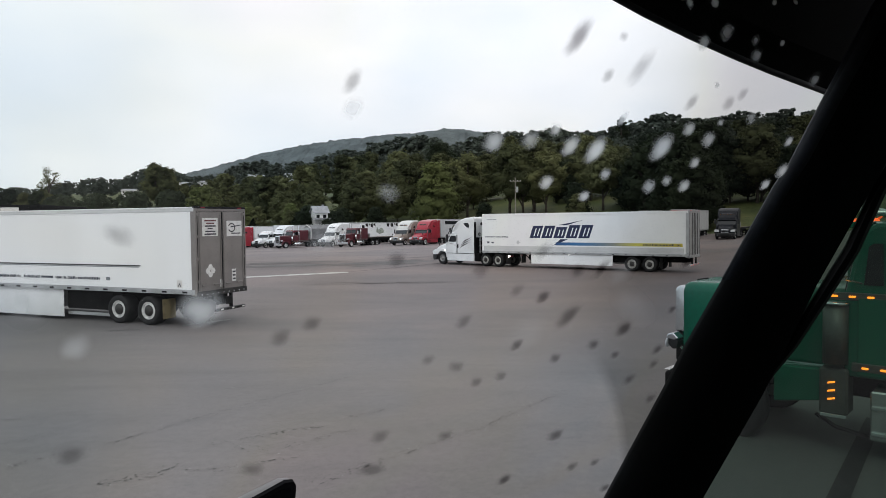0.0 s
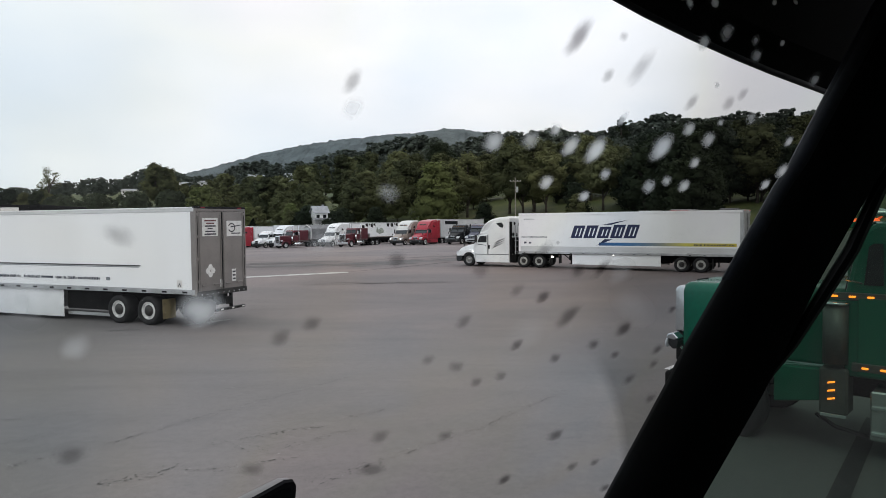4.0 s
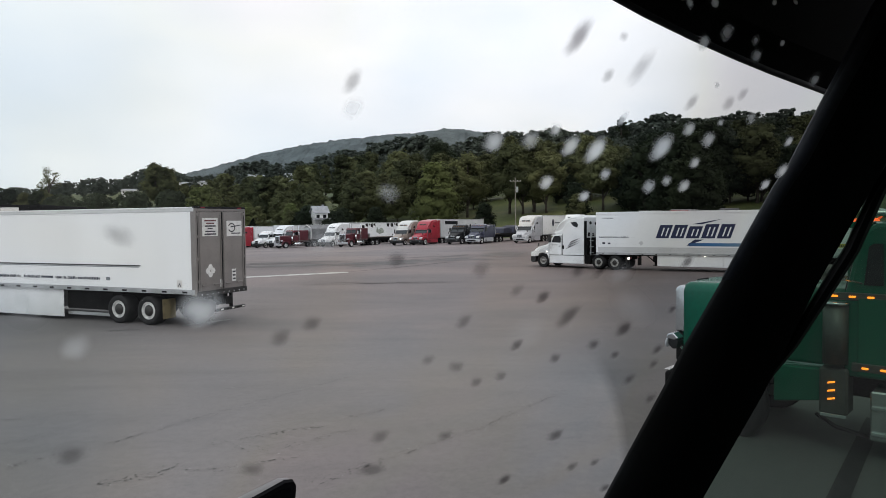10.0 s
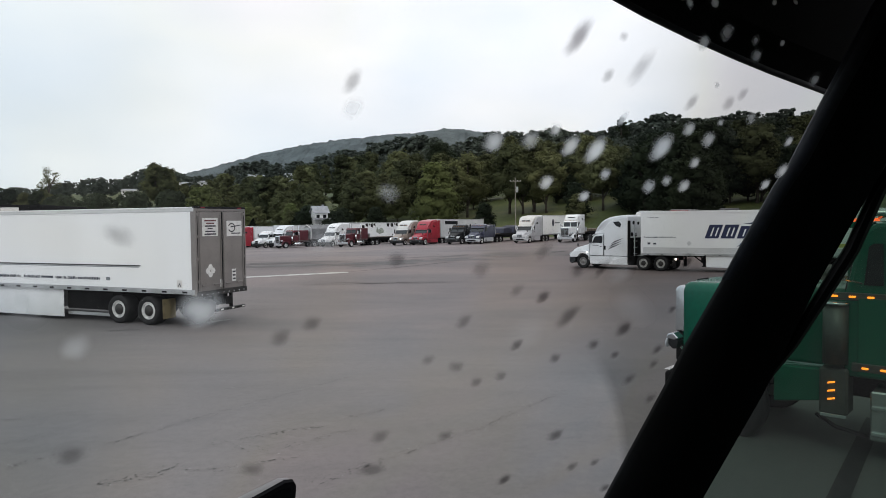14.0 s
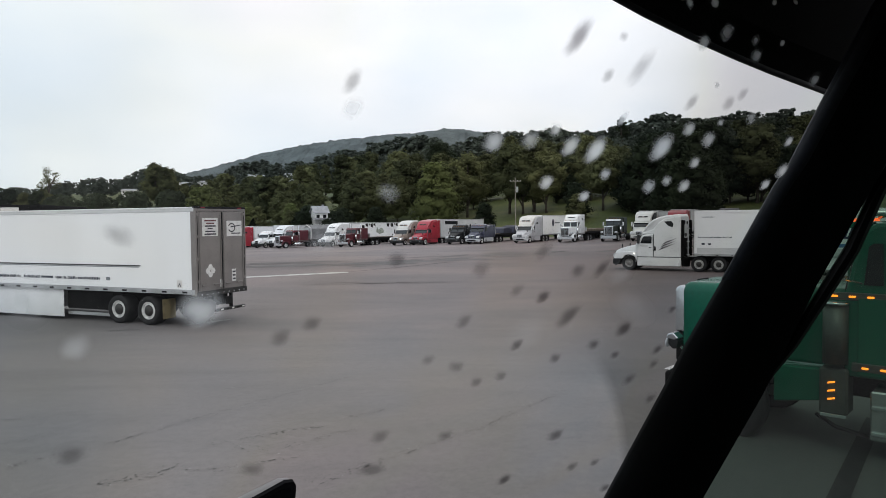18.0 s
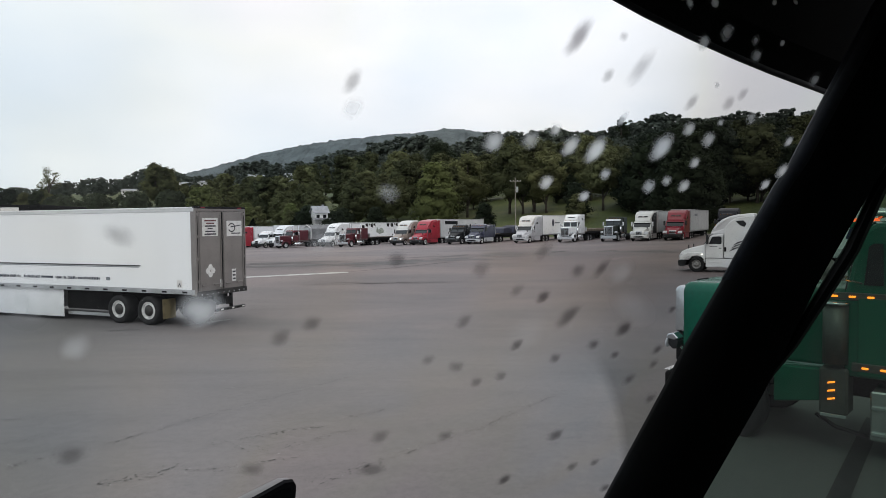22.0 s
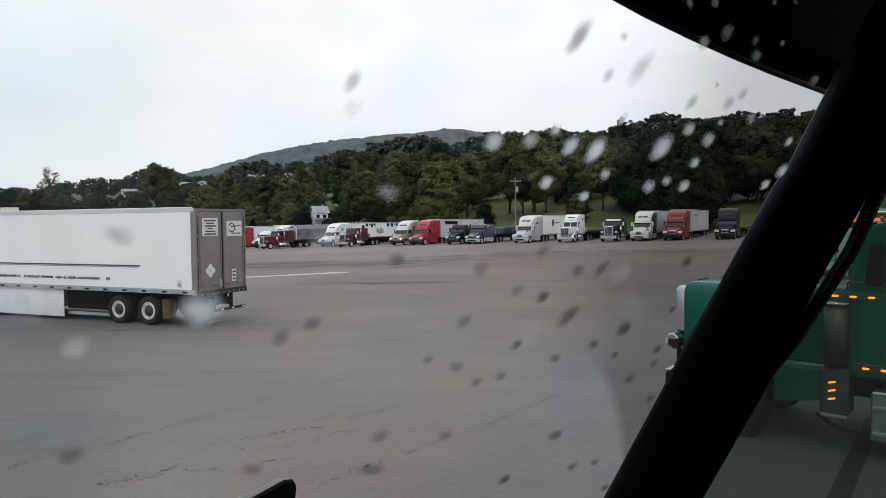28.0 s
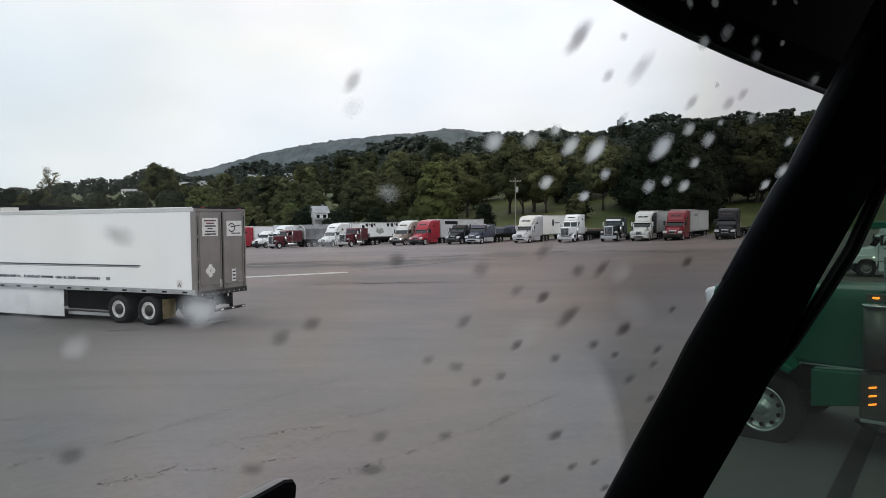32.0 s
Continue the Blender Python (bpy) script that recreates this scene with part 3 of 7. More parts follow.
def aero_tractor(m, label, col, rim="white", group="", high=True, lower=None, lit=False, grille=CHROME, stripes=False, visor=None, roof_col=None, back=-8.75, name="semi_truck", sleeper_col=None):
    """Sloped-hood highway tractor with a sleeper and a roof fairing."""
    tr = thing(name, m, label, "truck", group)
    low = lower or col
    rc = roof_col or col
    front_axle, axles = -1.25, (-6.05, -7.32) if stripes else (-6.55, -7.85)
    back = -8.3 if stripes else back
    wheels = chassis(tr, back, axles, rim, front_axle)
    nar = lambda x, z: (0.66 + 0.34 * min(1, -x / 1.7)) * (0.93 if z > 1.3 and x > -1.7 else 1.0)
    part("bumper", prism([(-0.02, 0.42), (0.0, 0.78), (-0.3, 0.86), (-0.62, 0.86), (-0.62, 0.5), (-0.3, 0.34)], -1.2, 1.2, 0.05, lambda x, z: 0.86 if x > -0.1 else 1.0), PLASTIC if low in (WHITE, RED, WINE, NAVY, BLACKP, TAN) else low, tr)
    part("bumper_intake", bx(-0.03, 0.006, -0.55, 0.55, 0.48, 0.66, 0.01), DARK, tr)
    part("hood", prism([(-0.04, 0.82), (-0.06, 1.16), (-0.16, 1.36), (-0.5, 1.53), (-1.1, 1.69), (-1.78, 1.84), (-1.78, 1.0), (-0.8, 0.98), (-0.5, 0.82)], -1.0, 1.0, 0.08, nar), col, tr, "", True)
    part("hood_crease", prism([(-0.3, 1.44), (-0.5, 1.55), (-1.1, 1.715), (-1.76, 1.865), (-1.76, 1.7), (-0.4, 1.4)], -0.42, 0.42, 0.03, lambda x, z: 0.8 + 0.2 * min(1, -x / 1.7)), col, tr)
    part("grille", prism([(-0.035, 0.84), (-0.075, 1.26), (-0.2, 1.36), (-0.2, 0.84)], -0.42, 0.42, 0.02), grille, tr, "chrome grille")
    for i in range(5):
        part("grille_bar", bx(-0.06, -0.016 - 0.006 * i, -0.37, 0.37, 0.885 + i * 0.08, 0.94 + i * 0.08), DARK, tr)
    for s in (-1, 1):
        part("fender", prism([(-0.14, 0.82), (-0.2, 1.1), (-0.5, 1.28), (-1.2, 1.34), (-1.75, 1.3), (-1.82, 0.85), (-1.75, 0.6), (-1.72, 0.9), (-1.55, 1.05), (-1.25, 1.12), (-0.95, 1.05), (-0.76, 0.82)],
                             s * 0.78, s * 1.21, 0.03), col, tr)
        part("headlight", prism([(-0.085, 0.93), (-0.13, 1.17), (-0.42, 1.26), (-0.5, 1.0)], s * 0.66, s * 1.2, 0.03, lambda x, z: 1.0), LENS, tr, "clear headlight")
        if lit:
            part("low_beam", lathe([(0.085, 0.0), (0.085, 0.03), (0.03, 0.045)], 12, None, pose(-0.13, s * 0.92, 1.06, 0, 0, -90)), LAMPWHITE, tr, "lit low beam")
        part("door", bx(-2.95, -1.86, s * 1.2, s * 1.235, 0.98, 1.92, 0.015), col, tr)
        win = part("side_window", prism([(-2.06, 1.93), (-2.26, 2.36), (-2.36, 2.42), (-2.80, 2.43), (-2.86, 2.36), (-2.86, 1.97), (-2.80, 1.91)], s * 1.2, s * 1.232, 0.01), GLASS, tr, "dark cab side window")
        part("window_frame", bx(-2.34, -2.315, s * 1.23, s * 1.24, 1.93, 2.41), PLASTIC, win)
        part("door_handle", bx(-2.85, -2.7, s * 1.235, s * 1.255, 1.62, 1.67, 0.006), PLASTIC, tr)
        part("side_fairing", bx(-4.86 if stripes else -5.1, -1.86, s * 1.13, s * 1.24, 0.34, 0.96, 0.03), low, tr)
        part("tow_hole", bx(-0.06, 0.008, s * 0.68 - 0.05, s * 0.68 + 0.05, 0.5, 0.6, 0.01), DARK, tr)
        part("cab_step", bx(-2.75, -2.05, s * 1.238, s * 1.25, 0.66, 0.74, 0.006), low if stripes else PLASTIC, tr)
        part("fog_lamp", bx(-0.12, -0.01, s * 0.86 - 0.09, s * 0.86 + 0.09, 0.56, 0.66, 0.02), LENS, tr)
        part("cab_rear_gap", bx(-3.02, -2.99, s * 1.2, s * 1.224, 0.98, 2.6), PLASTIC, tr)
        part("step", bx(-2.8, -2.0, s * 1.235, s * 1.25, 0.42, 0.5), low if stripes else PLASTIC, tr)
        part("fuel_tank", tube([(-3.1, s * 0.92, 0.68), (-4.7, s * 0.92, 0.68)], 0.3, 16), RAIL, tr)
        part("hood_mirror", bx(-0.75, -0.68, s * 0.95 - 0.06, s * 0.95 + 0.06, 1.62, 1.86, 0.02), PLASTIC, tr)
        part("door_seam", bx(-1.843, -1.837, s * 1.2, s * 1.237, 0.98, 1.9), BANDG, tr)
        part("door_seam", bx(-2.962, -2.954, s * 1.2, s * 1.237, 0.98, 2.5), BANDG, tr)
        part("skirt_seam", bx(-4.86 if stripes else -5.1, -1.86, s * 1.2, s * 1.243, 0.955, 0.985), PLASTIC, tr)
        part("wheel_well", bx(-1.78, -0.72, s * 0.7, s * 0.86, 0.45, 1.05), DARK, tr)
        part("vent_window", prism([(-3.72, 3.46), (-4.2, 3.5), (-4.38, 3.3), (-4.3, 3.06), (-4.0, 3.16)] if stripes else [(-3.55, 2.78), (-3.75, 3.12), (-4.1, 3.0), (-4.15, 2.75)], s * 1.2, s * 1.235, 0.02), GLASS, tr)
        part("door_vent", bx(-3.16, -3.04, s * 1.222, s * 1.236, 1.42, 1.72, 0.02), DARK, tr) if stripes else None
        part("side_extender", bx(-5.10 if stripes else -5.75, -4.88 if stripes else -5.22, s * 1.2, s * 1.225, 1.0, (3.55 if stripes else 3.9) if high else 2.9, 0.008), SHADOWBLACK if stripes else col, tr)
    part("cab", prism([(-1.72, 0.95), (-1.72, 1.82), (-2.18, 2.5), (-3.0, 2.58), (-3.0, 0.95)], -1.21, 1.21, 0.05, lambda x, z: 1.0 - 0.06 * max(0, z - 1.9)), col, tr)
    part("windshield", prism([(-1.69, 1.86), (-2.12, 2.49), (-2.16, 2.47), (-1.74, 1.84)], -1.06, 1.06, 0.0), GLASS, tr, "dark windshield")
    part("windshield_post", bx(-2.0, -1.84, -0.03, 0.03, 1.9, 2.42), PLASTIC, tr) if not high else None
    top = (3.96 if stripes else 3.98) if high else 3.0
    rear = -4.86 if stripes else -5.2
    part("sleeper", prism([(-3.0, 0.95), (-3.0, top - 1.0), (-3.35, top - 0.55), (-3.8, top - 0.28), (rear, top - 0.12), (rear, 0.95)], -1.22, 1.22, 0.06), sleeper_col or col, tr)
    if high:
        dome = lambda x, z: (0.80 + 0.20 * min(1.0, max(0.0, -x - 2.08) / 1.5) ** 0.5) * (1.0 - 0.05 * max(0.0, z - 3.3))
        part("roof_fairing", prism([(-2.08, 2.5), (-2.18, 2.76), (-2.36, 3.06), (-2.6, 3.34), (-2.9, top - 0.38), (-3.3, top - 0.2), (-3.8, top - 0.08), (-4.4, top - 0.02), (rear, top + 0.02), (rear, top - 0.5), (-3.0, 2.5)], -1.21, 1.21, 0.13, dome), rc, tr, "curved roof fairing")
        for s in (-1, 1) if not stripes else ():
            part("roof_window", prism([(-2.40, 3.13), (-2.565, 3.32), (-2.63, 3.31), (-2.47, 3.11)], s * 0.06, s * 0.62), GLASS, tr, "dark roof window")
    else:
        part("roof_cap", prism([(-2.12, 2.52), (-2.5, 2.9), (-3.1, 3.02), (-3.1, 2.5)], -1.18, 1.18, 0.08), rc, tr)
    part("sun_visor", prism([(-2.0, 2.5), (-1.92, 2.42), (-2.2, 2.56), (-2.25, 2.6)], -1.1, 1.1), visor or rc, tr)
    mirror_pair(tr, -1.98, 1.92, 1.36, 0.62, POLISH if col in (CREAM, SILVER) else None)
    for i in range(5):
        part("roof_marker", bx(-2.5 if high else -2.3, -2.4 if high else -2.2, -0.8 + i * 0.4 - 0.05, -0.8 + i * 0.4 + 0.05, 3.14 if high else 2.72, 3.2 if high else 2.78, 0.01), glowoff, tr)
    part("back_deck", bx(-6.0, -5.25, -0.6, 0.6, 1.0, 1.04), RAIL, tr)
    part("air_lines", tube([(-5.22, 0.2, 2.0), (-5.6, 0.25, 1.5), (-6.3, 0.2, 1.7)], 0.03, 6), DARK, tr)
    if stripes:
        for s in (-1, 1):
            part("gap_post", bx(-5.32, -5.26, s * 0.95 - 0.03, s * 0.95 + 0.03, 1.0, 3.3, 0.01), RAIL, tr, "grey upright bar behind the sleeper")
            for k in range(5):
                part("ladder_rung", bx(-5.34, -5.2, s * 0.8 - 0.2, s * 0.8 + 0.2, 1.15 + k * 0.45, 1.19 + k * 0.45, 0.006), RAIL, tr)
        part("reverse_lamp", bx(-8.42, -8.3, 0.98, 1.14, 0.78, 0.92, 0.02), LAMPWHITE, tr, "lit white reversing lamp")
        part("tool_box", bx(-5.4, -4.9, 0.75, 1.2, 0.35, 1.0, 0.03), SHADOWBLACK, tr, "black box behind the side fairing")
        part("sleeper_back", bx(-4.89, -4.86, -1.15, 1.15, 2.3, 3.8, 0.01), VANGREY, tr, "pale rear wall of the sleeper")
        part("sleeper_back_low", bx(-4.90, -4.86, -1.15, 1.15, 1.0, 2.3, 0.01), SHADOWBLACK, tr, "black lower rear wall of the sleeper")
        for yy, zz, rr in ((0.55, 2.55, 0.16), (-0.1, 2.5, 0.13), (0.3, 3.4, 0.14), (-0.5, 3.35, 0.12)):
            part("back_fitting", lathe([(rr, 0.0), (rr * 0.9, 0.05), (rr * 0.3, 0.06)], 12, None, pose(-4.89, yy, zz, 0, 0, 90)), DARK, tr, "dark round fitting")
        for s in (-1, 1):
            for k in range(3):
                part("side_graphic", prism([(-3.3 - k * 0.12, 1.42 + k * 0.2), (-3.62 - k * 0.12, 1.66 + k * 0.2), (-4.5 - k * 0.06, 1.95 + k * 0.18), (-3.72 - k * 0.12, 1.60 + k * 0.2)], s * 1.222, s * 1.232), STRIPE, tr, "dark swoosh graphic")
            part("side_lamp", lathe([(0.05, 0.0), (0.05, 0.02), (0.02, 0.03)], 12, None, pose(-1.62, s * 1.21, 1.2, 0, 0, 0 if s > 0 else 180)), LAMPWHITE, tr, "lit side lamp on the fender")
            part("hood_mirror_stalk", tube([(-0.7, s * 0.92, 1.55), (-0.72, s * 0.95, 1.75)], 0.02, 6), PLASTIC, tr)
            part("door_mark", bx(-2.6, -2.1, s * 1.236, s * 1.24, 1.72, 1.76), STRIPE, tr)
    return tr, wheels


glowoff = mat("amber_lens_unlit", (0.45, 0.16, 0.02), 0.3)


def classic_tractor(m, label, col, rim="alloy", group="", lit=False, sleeper_top=3.05, grille=CHROME, stacks=True, detail=False, back=-8.9, name="semi_truck", side=None, high=False):
    """Long square-hooded conventional tractor with a separate cab, sleeper, round fenders and upright exhaust stacks."""
    tr = thing(name, m, label, "truck", group)
    lamp = AMBER if lit else glowoff
    front_axle, axles = -0.84, (-6.75, -8.05)
    wheels = chassis(tr, back, axles, rim, front_axle, front_y=1.04, holes=detail)
    side = side or col
    part("bumper", prism([(0.10, 0.42), (0.10, 0.82), (0.02, 0.84), (-0.1, 0.84), (-0.1, 0.42)], -1.08, 1.08, 0.03), DARK if detail else CHROME, tr, "low front bumper")
    part("bumper_lip", bx(0.02, 0.112, -1.06, 1.06, 0.835, 0.86, 0.008), POLISH, tr, "bright lip along the bumper") if detail else None
    part("hood_ornament_cap", prism([(0.02, 2.08), (0.0, 2.15), (-0.12, 2.17), (-0.12, 2.1)], -0.1, 0.1, 0.015), DARK, tr) if detail else None
    part("hood", prism([(0.04, 1.05), (0.04, 2.15), (-1.2, 2.165), (-2.3, 2.17 if detail else 2.2), (-2.3, 1.05)], -0.74, 0.74, 0.15, lambda x, z: (0.90 if detail else 0.80) + (0.1 if detail else 0.2) * min(1, -x / 2.3), 5 if detail else 2), col, tr, "", detail)
    part("lower_grille_surround", bx(-0.05, 0.13, -0.61, 0.61, 0.9, 1.36, 0.03), DARK, tr, "dark lower grille surround") if detail else None
    part("grille_surround", prism([(0.14, 1.37 if detail else 0.9), (0.14, 2.02), (0.09, 2.08), (-0.05, 2.09), (-0.05, 1.37 if detail else 0.9)], -0.62, 0.62, 0.12, None, 3), POLISH if detail else grille, tr, "bright grille surround", detail)
    part("grille_mesh", bx(0.135, 0.155, -0.5, 0.5, 0.98, 1.98, 0.004), DARK, tr)
    for i in range(9):
        part("grille_bar", bx(0.148, 0.165, -0.47 + i * 0.1175 - 0.012, -0.47 + i * 0.1175 + 0.012, 0.99, 1.97), grille, tr)
    for s in (-1, 1):
        # fender: an arch over the wheel, drawn out to the hood
        arc = [(front_axle + 0.66 * math.cos(a), 0.50 + 0.66 * math.sin(a)) for a in [math.radians(k) for k in range(5, 126 if detail else 181, 17)]]
        out = [(front_axle + 0.74 * math.cos(a), 0.50 + 0.76 * math.sin(a)) for a in [math.radians(k) for k in range(124 if detail else 175, 4, -17)]]
        part("fender", prism(arc + out, s * 0.7, s * 1.22, 0.02), col, tr)
        px_, py_ = (0.07, 0.975) if detail else (0.0, 0.94)
        if detail:
            # chrome pod whose dark lower reflection is put in as a black body
            lampod = part("headlight", prism([(px_ - 0.02, 1.24), (px_ - 0.02, 1.33), (px_ - 0.13, 1.35), (px_ - 0.18, 1.30), (px_ - 0.16, 1.19), (px_ - 0.09, 1.17)], s * (py_ - 0.10), s * (py_ + 0.10), 0.02), PLASTIC, tr, "headlight pod, black for its dark reflection")
            part("pod_top", prism([(px_ + 0.01, 1.33), (px_ - 0.02, 1.40), (px_ - 0.11, 1.415), (px_ - 0.19, 1.335), (px_ - 0.12, 1.31)], s * (py_ - 0.105), s * (py_ + 0.115), 0.018), CHROME, lampod, "bright chrome top of the headlight pod")
        else:
            lampod = part("headlight", bx(-0.3, -0.02, s * 0.94 - 0.2, s * 0.94 + 0.2, 1.16, 1.40, 0.05, None, 3), CHROME, tr, "headlight pod")
        for k in (-0.1, 0.1):
            part("lens", lathe([(0.07, 0.0), (0.07, 0.02), (0.03, 0.035)], 14, None, pose(px_ - 0.02, s * py_ + k * 0.8, 1.265 if detail else 1.31, 0, 0, -90)), LENS, lampod)
        part("headlight_bracket", tube([(-0.10 if detail else -0.16, s * 0.94, 1.2), (-0.18, s * 0.8, 0.98), (-0.25, s * 0.6, 0.95)], 0.02 if detail else 0.035, 8), POLISH if detail else DARK, tr)
        part("door", bx(-3.42, -2.42, s * 1.06, s * 1.09, 1.12, 2.1, 0.012), col, tr)
        win = part("side_window", prism([(-2.78, 2.22), (-2.80, 2.78), (-3.34, 2.78), (-3.34, 2.22)], s * 1.05, s * 1.084, 0.0), GLASS, tr, "dark cab side window")
        part("window_frame", bx(-2.775, -2.75, s * 1.08, s * 1.092, 2.2, 2.8), CHROME, win)
        part("vent_window", prism([(-2.48, 2.26), (-2.53, 2.74), (-2.58, 2.78), (-2.68, 2.78), (-2.69, 2.26)], s * 1.05, s * 1.082, 0.0), GLASS, tr, "narrow vent window")
        part("door_handle", bx(-3.38, -3.24, s * 1.09, s * 1.11, 1.98, 2.02, 0.006), CHROME, tr)
        part("air_cleaner", upright(-2.17, s * 1.05, 1.24, 2.0, 0.15, 20), DULL if detail else CHROME, tr, "stainless air cleaner canister", True)
        part("air_cleaner_cap", upright(-2.17, s * 1.05, 2.0, 2.03, 0.175, 20), CHROME, tr, "", True)
        box = part("battery_box", bx(-2.33, -2.0, s * 0.78, s * 1.14, 0.58, 1.19, 0.03), DULL if detail else DARK, tr, "polished step box")
        part("step_plate", bx(-2.32, -2.02, s * 1.14, s * 1.155, 0.56, 0.6, 0.004), RAIL, box)
        for k in range(3):
            part("marker_light", prism([(-2.105, 0.775 + k * 0.105), (-2.105, 0.797 + k * 0.105), (-2.19, 0.818 + k * 0.105), (-2.19, 0.796 + k * 0.105)], s * 1.14, s * 1.165, 0.006), lamp, box, "amber marker light")
        part("bracket", tube([(-1.95, s * 1.05, 0.55), (-2.2, s * 1.1, 0.43), (-2.55, s * 1.05, 0.36), (-2.6, s * 1.0, 0.5)], 0.025, 6), DARK, tr)
        part("fuel_tank", tube([(-2.62, s * 0.86, 0.70), (-4.6, s * 0.86, 0.70)], 0.31, 18), CHROME, tr, "polished fuel tank", True)
        for k in range(3):
            part("tank_strap", tube([(-2.9 - k * 0.7, s * 0.86, 0.70), (-2.96 - k * 0.7, s * 0.86, 0.70)], 0.318, 18), RAIL, tr)
        part("tank_step", bx(-4.2, -3.6, s * 1.16, s * 1.2, 0.66, 0.7, 0.006), RAIL, tr)
        if detail:
            steps = part("step_box", bx(-3.5, -2.58, s * 0.7, s * 1.17, 0.34, 0.96, 0.02), POLISH, tr, "polished step box")
            for z in (0.42, 0.74):
                part("tread", bx(-3.48, -2.6, s * 1.17, s * 1.215, z, z + 0.045, 0.008), RAIL, steps)
                part("toe_hole", bx(-3.38, -2.8, s * 1.168, s * 1.174, z + 0.06, z + 0.17, 0.004), DARK, steps)
        part("cab_sill", bx(-5.55, -2.36, s * 1.05, s * 1.1, 1.17, 1.28, 0.01), DULL, tr)
        for k in range(6):
            part("marker_light", bx(-2.55 - k * 0.2, -2.47 - k * 0.2, s * 1.1, s * 1.125, 1.208, 1.236, 0.010), lamp, tr, "amber marker light")
            part("marker_light", bx(-2.20 - k * 0.2, -2.12 - k * 0.2, s * 1.085, s * 1.115, 2.096, 2.124, 0.010), lamp, tr, "amber marker light")
        part("light_bar", bx(-3.4, -2.05, s * 1.05, s * 1.088, 2.06, 2.16, 0.01), DULL, tr)
        part("hood_strip", bx(-2.0, -0.3, s * 0.76, s * 0.775, 1.13, 1.15), CHROME, tr)
        part("fender_skirt", prism([(-1.42, 0.62), (-1.42, 1.12), (-2.02, 1.14), (-2.02, 0.72)], s * 0.72, s * 1.02, 0.02), col, tr)
        if stacks:
            part("exhaust_stack", tube([(-3.62, s * 0.98, 1.1), (-3.62, s * 0.98, 3.6), (-3.72, s * 0.98, 3.75)], 0.075, 12), CHROME, tr, "tall chrome exhaust stack", True)
            part("heat_shield", upright(-3.62, s * 0.98, 1.6, 2.9, 0.095, 12), CHROME, tr, "", True)
    part("cab", prism([(-2.26, 1.08), (-2.26, 2.14), (-2.42, 2.92), (-2.6, 3.04), (-3.5, 3.06), (-3.5, 1.08)], -1.06, 1.06, 0.06), col, tr)
    for s in (-1, 1):
        part("windshield", prism([(-2.245, 2.18), (-2.39, 2.86), (-2.415, 2.86), (-2.27, 2.18)], s * 0.05, s * 0.95), GLASS, tr, "flat windshield pane")
    if detail:
        part("sun_visor", prism([(-2.1, 3.05), (-2.06, 2.98), (-2.1, 2.96), (-2.45, 2.98), (-2.5, 3.05)], -1.02, 1.02, 0.01), col, tr, "green drop visor")
        for s in (-1, 1):
            part("roof_horn", tube([(-2.35, s * 0.6, 3.16), (-2.5, s * 0.6, 3.16), (-3.2, s * 0.6, 3.15)], [0.085, 0.04, 0.03], 12), POLISH, tr, "polished roof horn", True)
            part("horn_foot", bx(-2.75, -2.7, s * 0.6 - 0.03, s * 0.6 + 0.03, 3.04, 3.13), POLISH, tr)
            part("mirror_head", bx(-2.36, -2.28, s * 1.30 - 0.1, s * 1.30 + 0.1, 2.36, 2.66, 0.03), POLISH, tr, "polished door mirror")
            part("mirror_bar", tube([(-2.45, s * 1.06, 2.28), (-2.32, s * 1.30, 2.34), (-2.32, s * 1.30, 2.7), (-2.45, s * 1.06, 2.76)], 0.014, 8), POLISH, tr)
    else:
        part("sun_visor", prism([(-2.38, 2.94), (-2.2, 2.80), (-2.18, 2.82), (-2.42, 3.02)], -1.0, 1.0, 0.004), POLISH if col is FOREST else col, tr)
    for k in range(4 if detail else 5):
        fx, side_y = (0.16, -0.6) if detail else (0.0, -0.8)
        part("roof_marker", prism([(fx - 2.42, 3.05), (fx - 2.41, 3.085), (fx - 2.50, 3.095), (fx - 2.52, 3.05)], side_y + k * 0.4 - 0.06, side_y + k * 0.4 + 0.06, 0.008), ROOFLAMP if lit else lamp, tr, "amber roof marker")
    part("sleeper", bx(-5.55, -3.66, -1.08, 1.08, 1.08, sleeper_top, 0.09, seg=3), side, tr)
    if high:
        part("roof_fairing", prism([(-2.45, 3.0), (-2.56, 3.3), (-2.8, 3.62), (-3.2, 3.84), (-3.8, 3.93), (-3.8, 3.0)], -1.06, 1.06, 0.12, lambda x, z: 0.86 + 0.14 * min(1.0, (-x - 2.45) / 1.0)), col, tr, "curved roof fairing")
        part("roof_window", prism([(-2.62, 3.42), (-2.72, 3.55), (-2.78, 3.55), (-2.68, 3.4)], -0.5, 0.5), GLASS, tr, "dark roof window")
        for s in (-1, 1):
            part("round_window", lathe([(0.2, 0.0), (0.2, 0.012)], 18, None, pose(-4.3, s * 1.08, 3.25, 0, 0, 0 if s > 0 else 180)), GLASS, tr, "dark round sleeper window")
    part("air_horn", tube([(-2.5, 0.45, 2.98), (-3.1, 0.45, 2.98)], [0.07, 0.02], 10), CHROME, tr)
    if not detail:
        mirror_pair(tr, -2.3, 2.1, 1.36, 0.5, POLISH)
    part("rear_fender", bx(-8.75, -6.1, -1.2, -0.65, 1.08, 1.1), RAIL, tr) if detail else None
    part("back_deck", bx(-6.2, -5.6, -0.6, 0.6, 1.0, 1.04), RAIL, tr)
    return tr, wheels


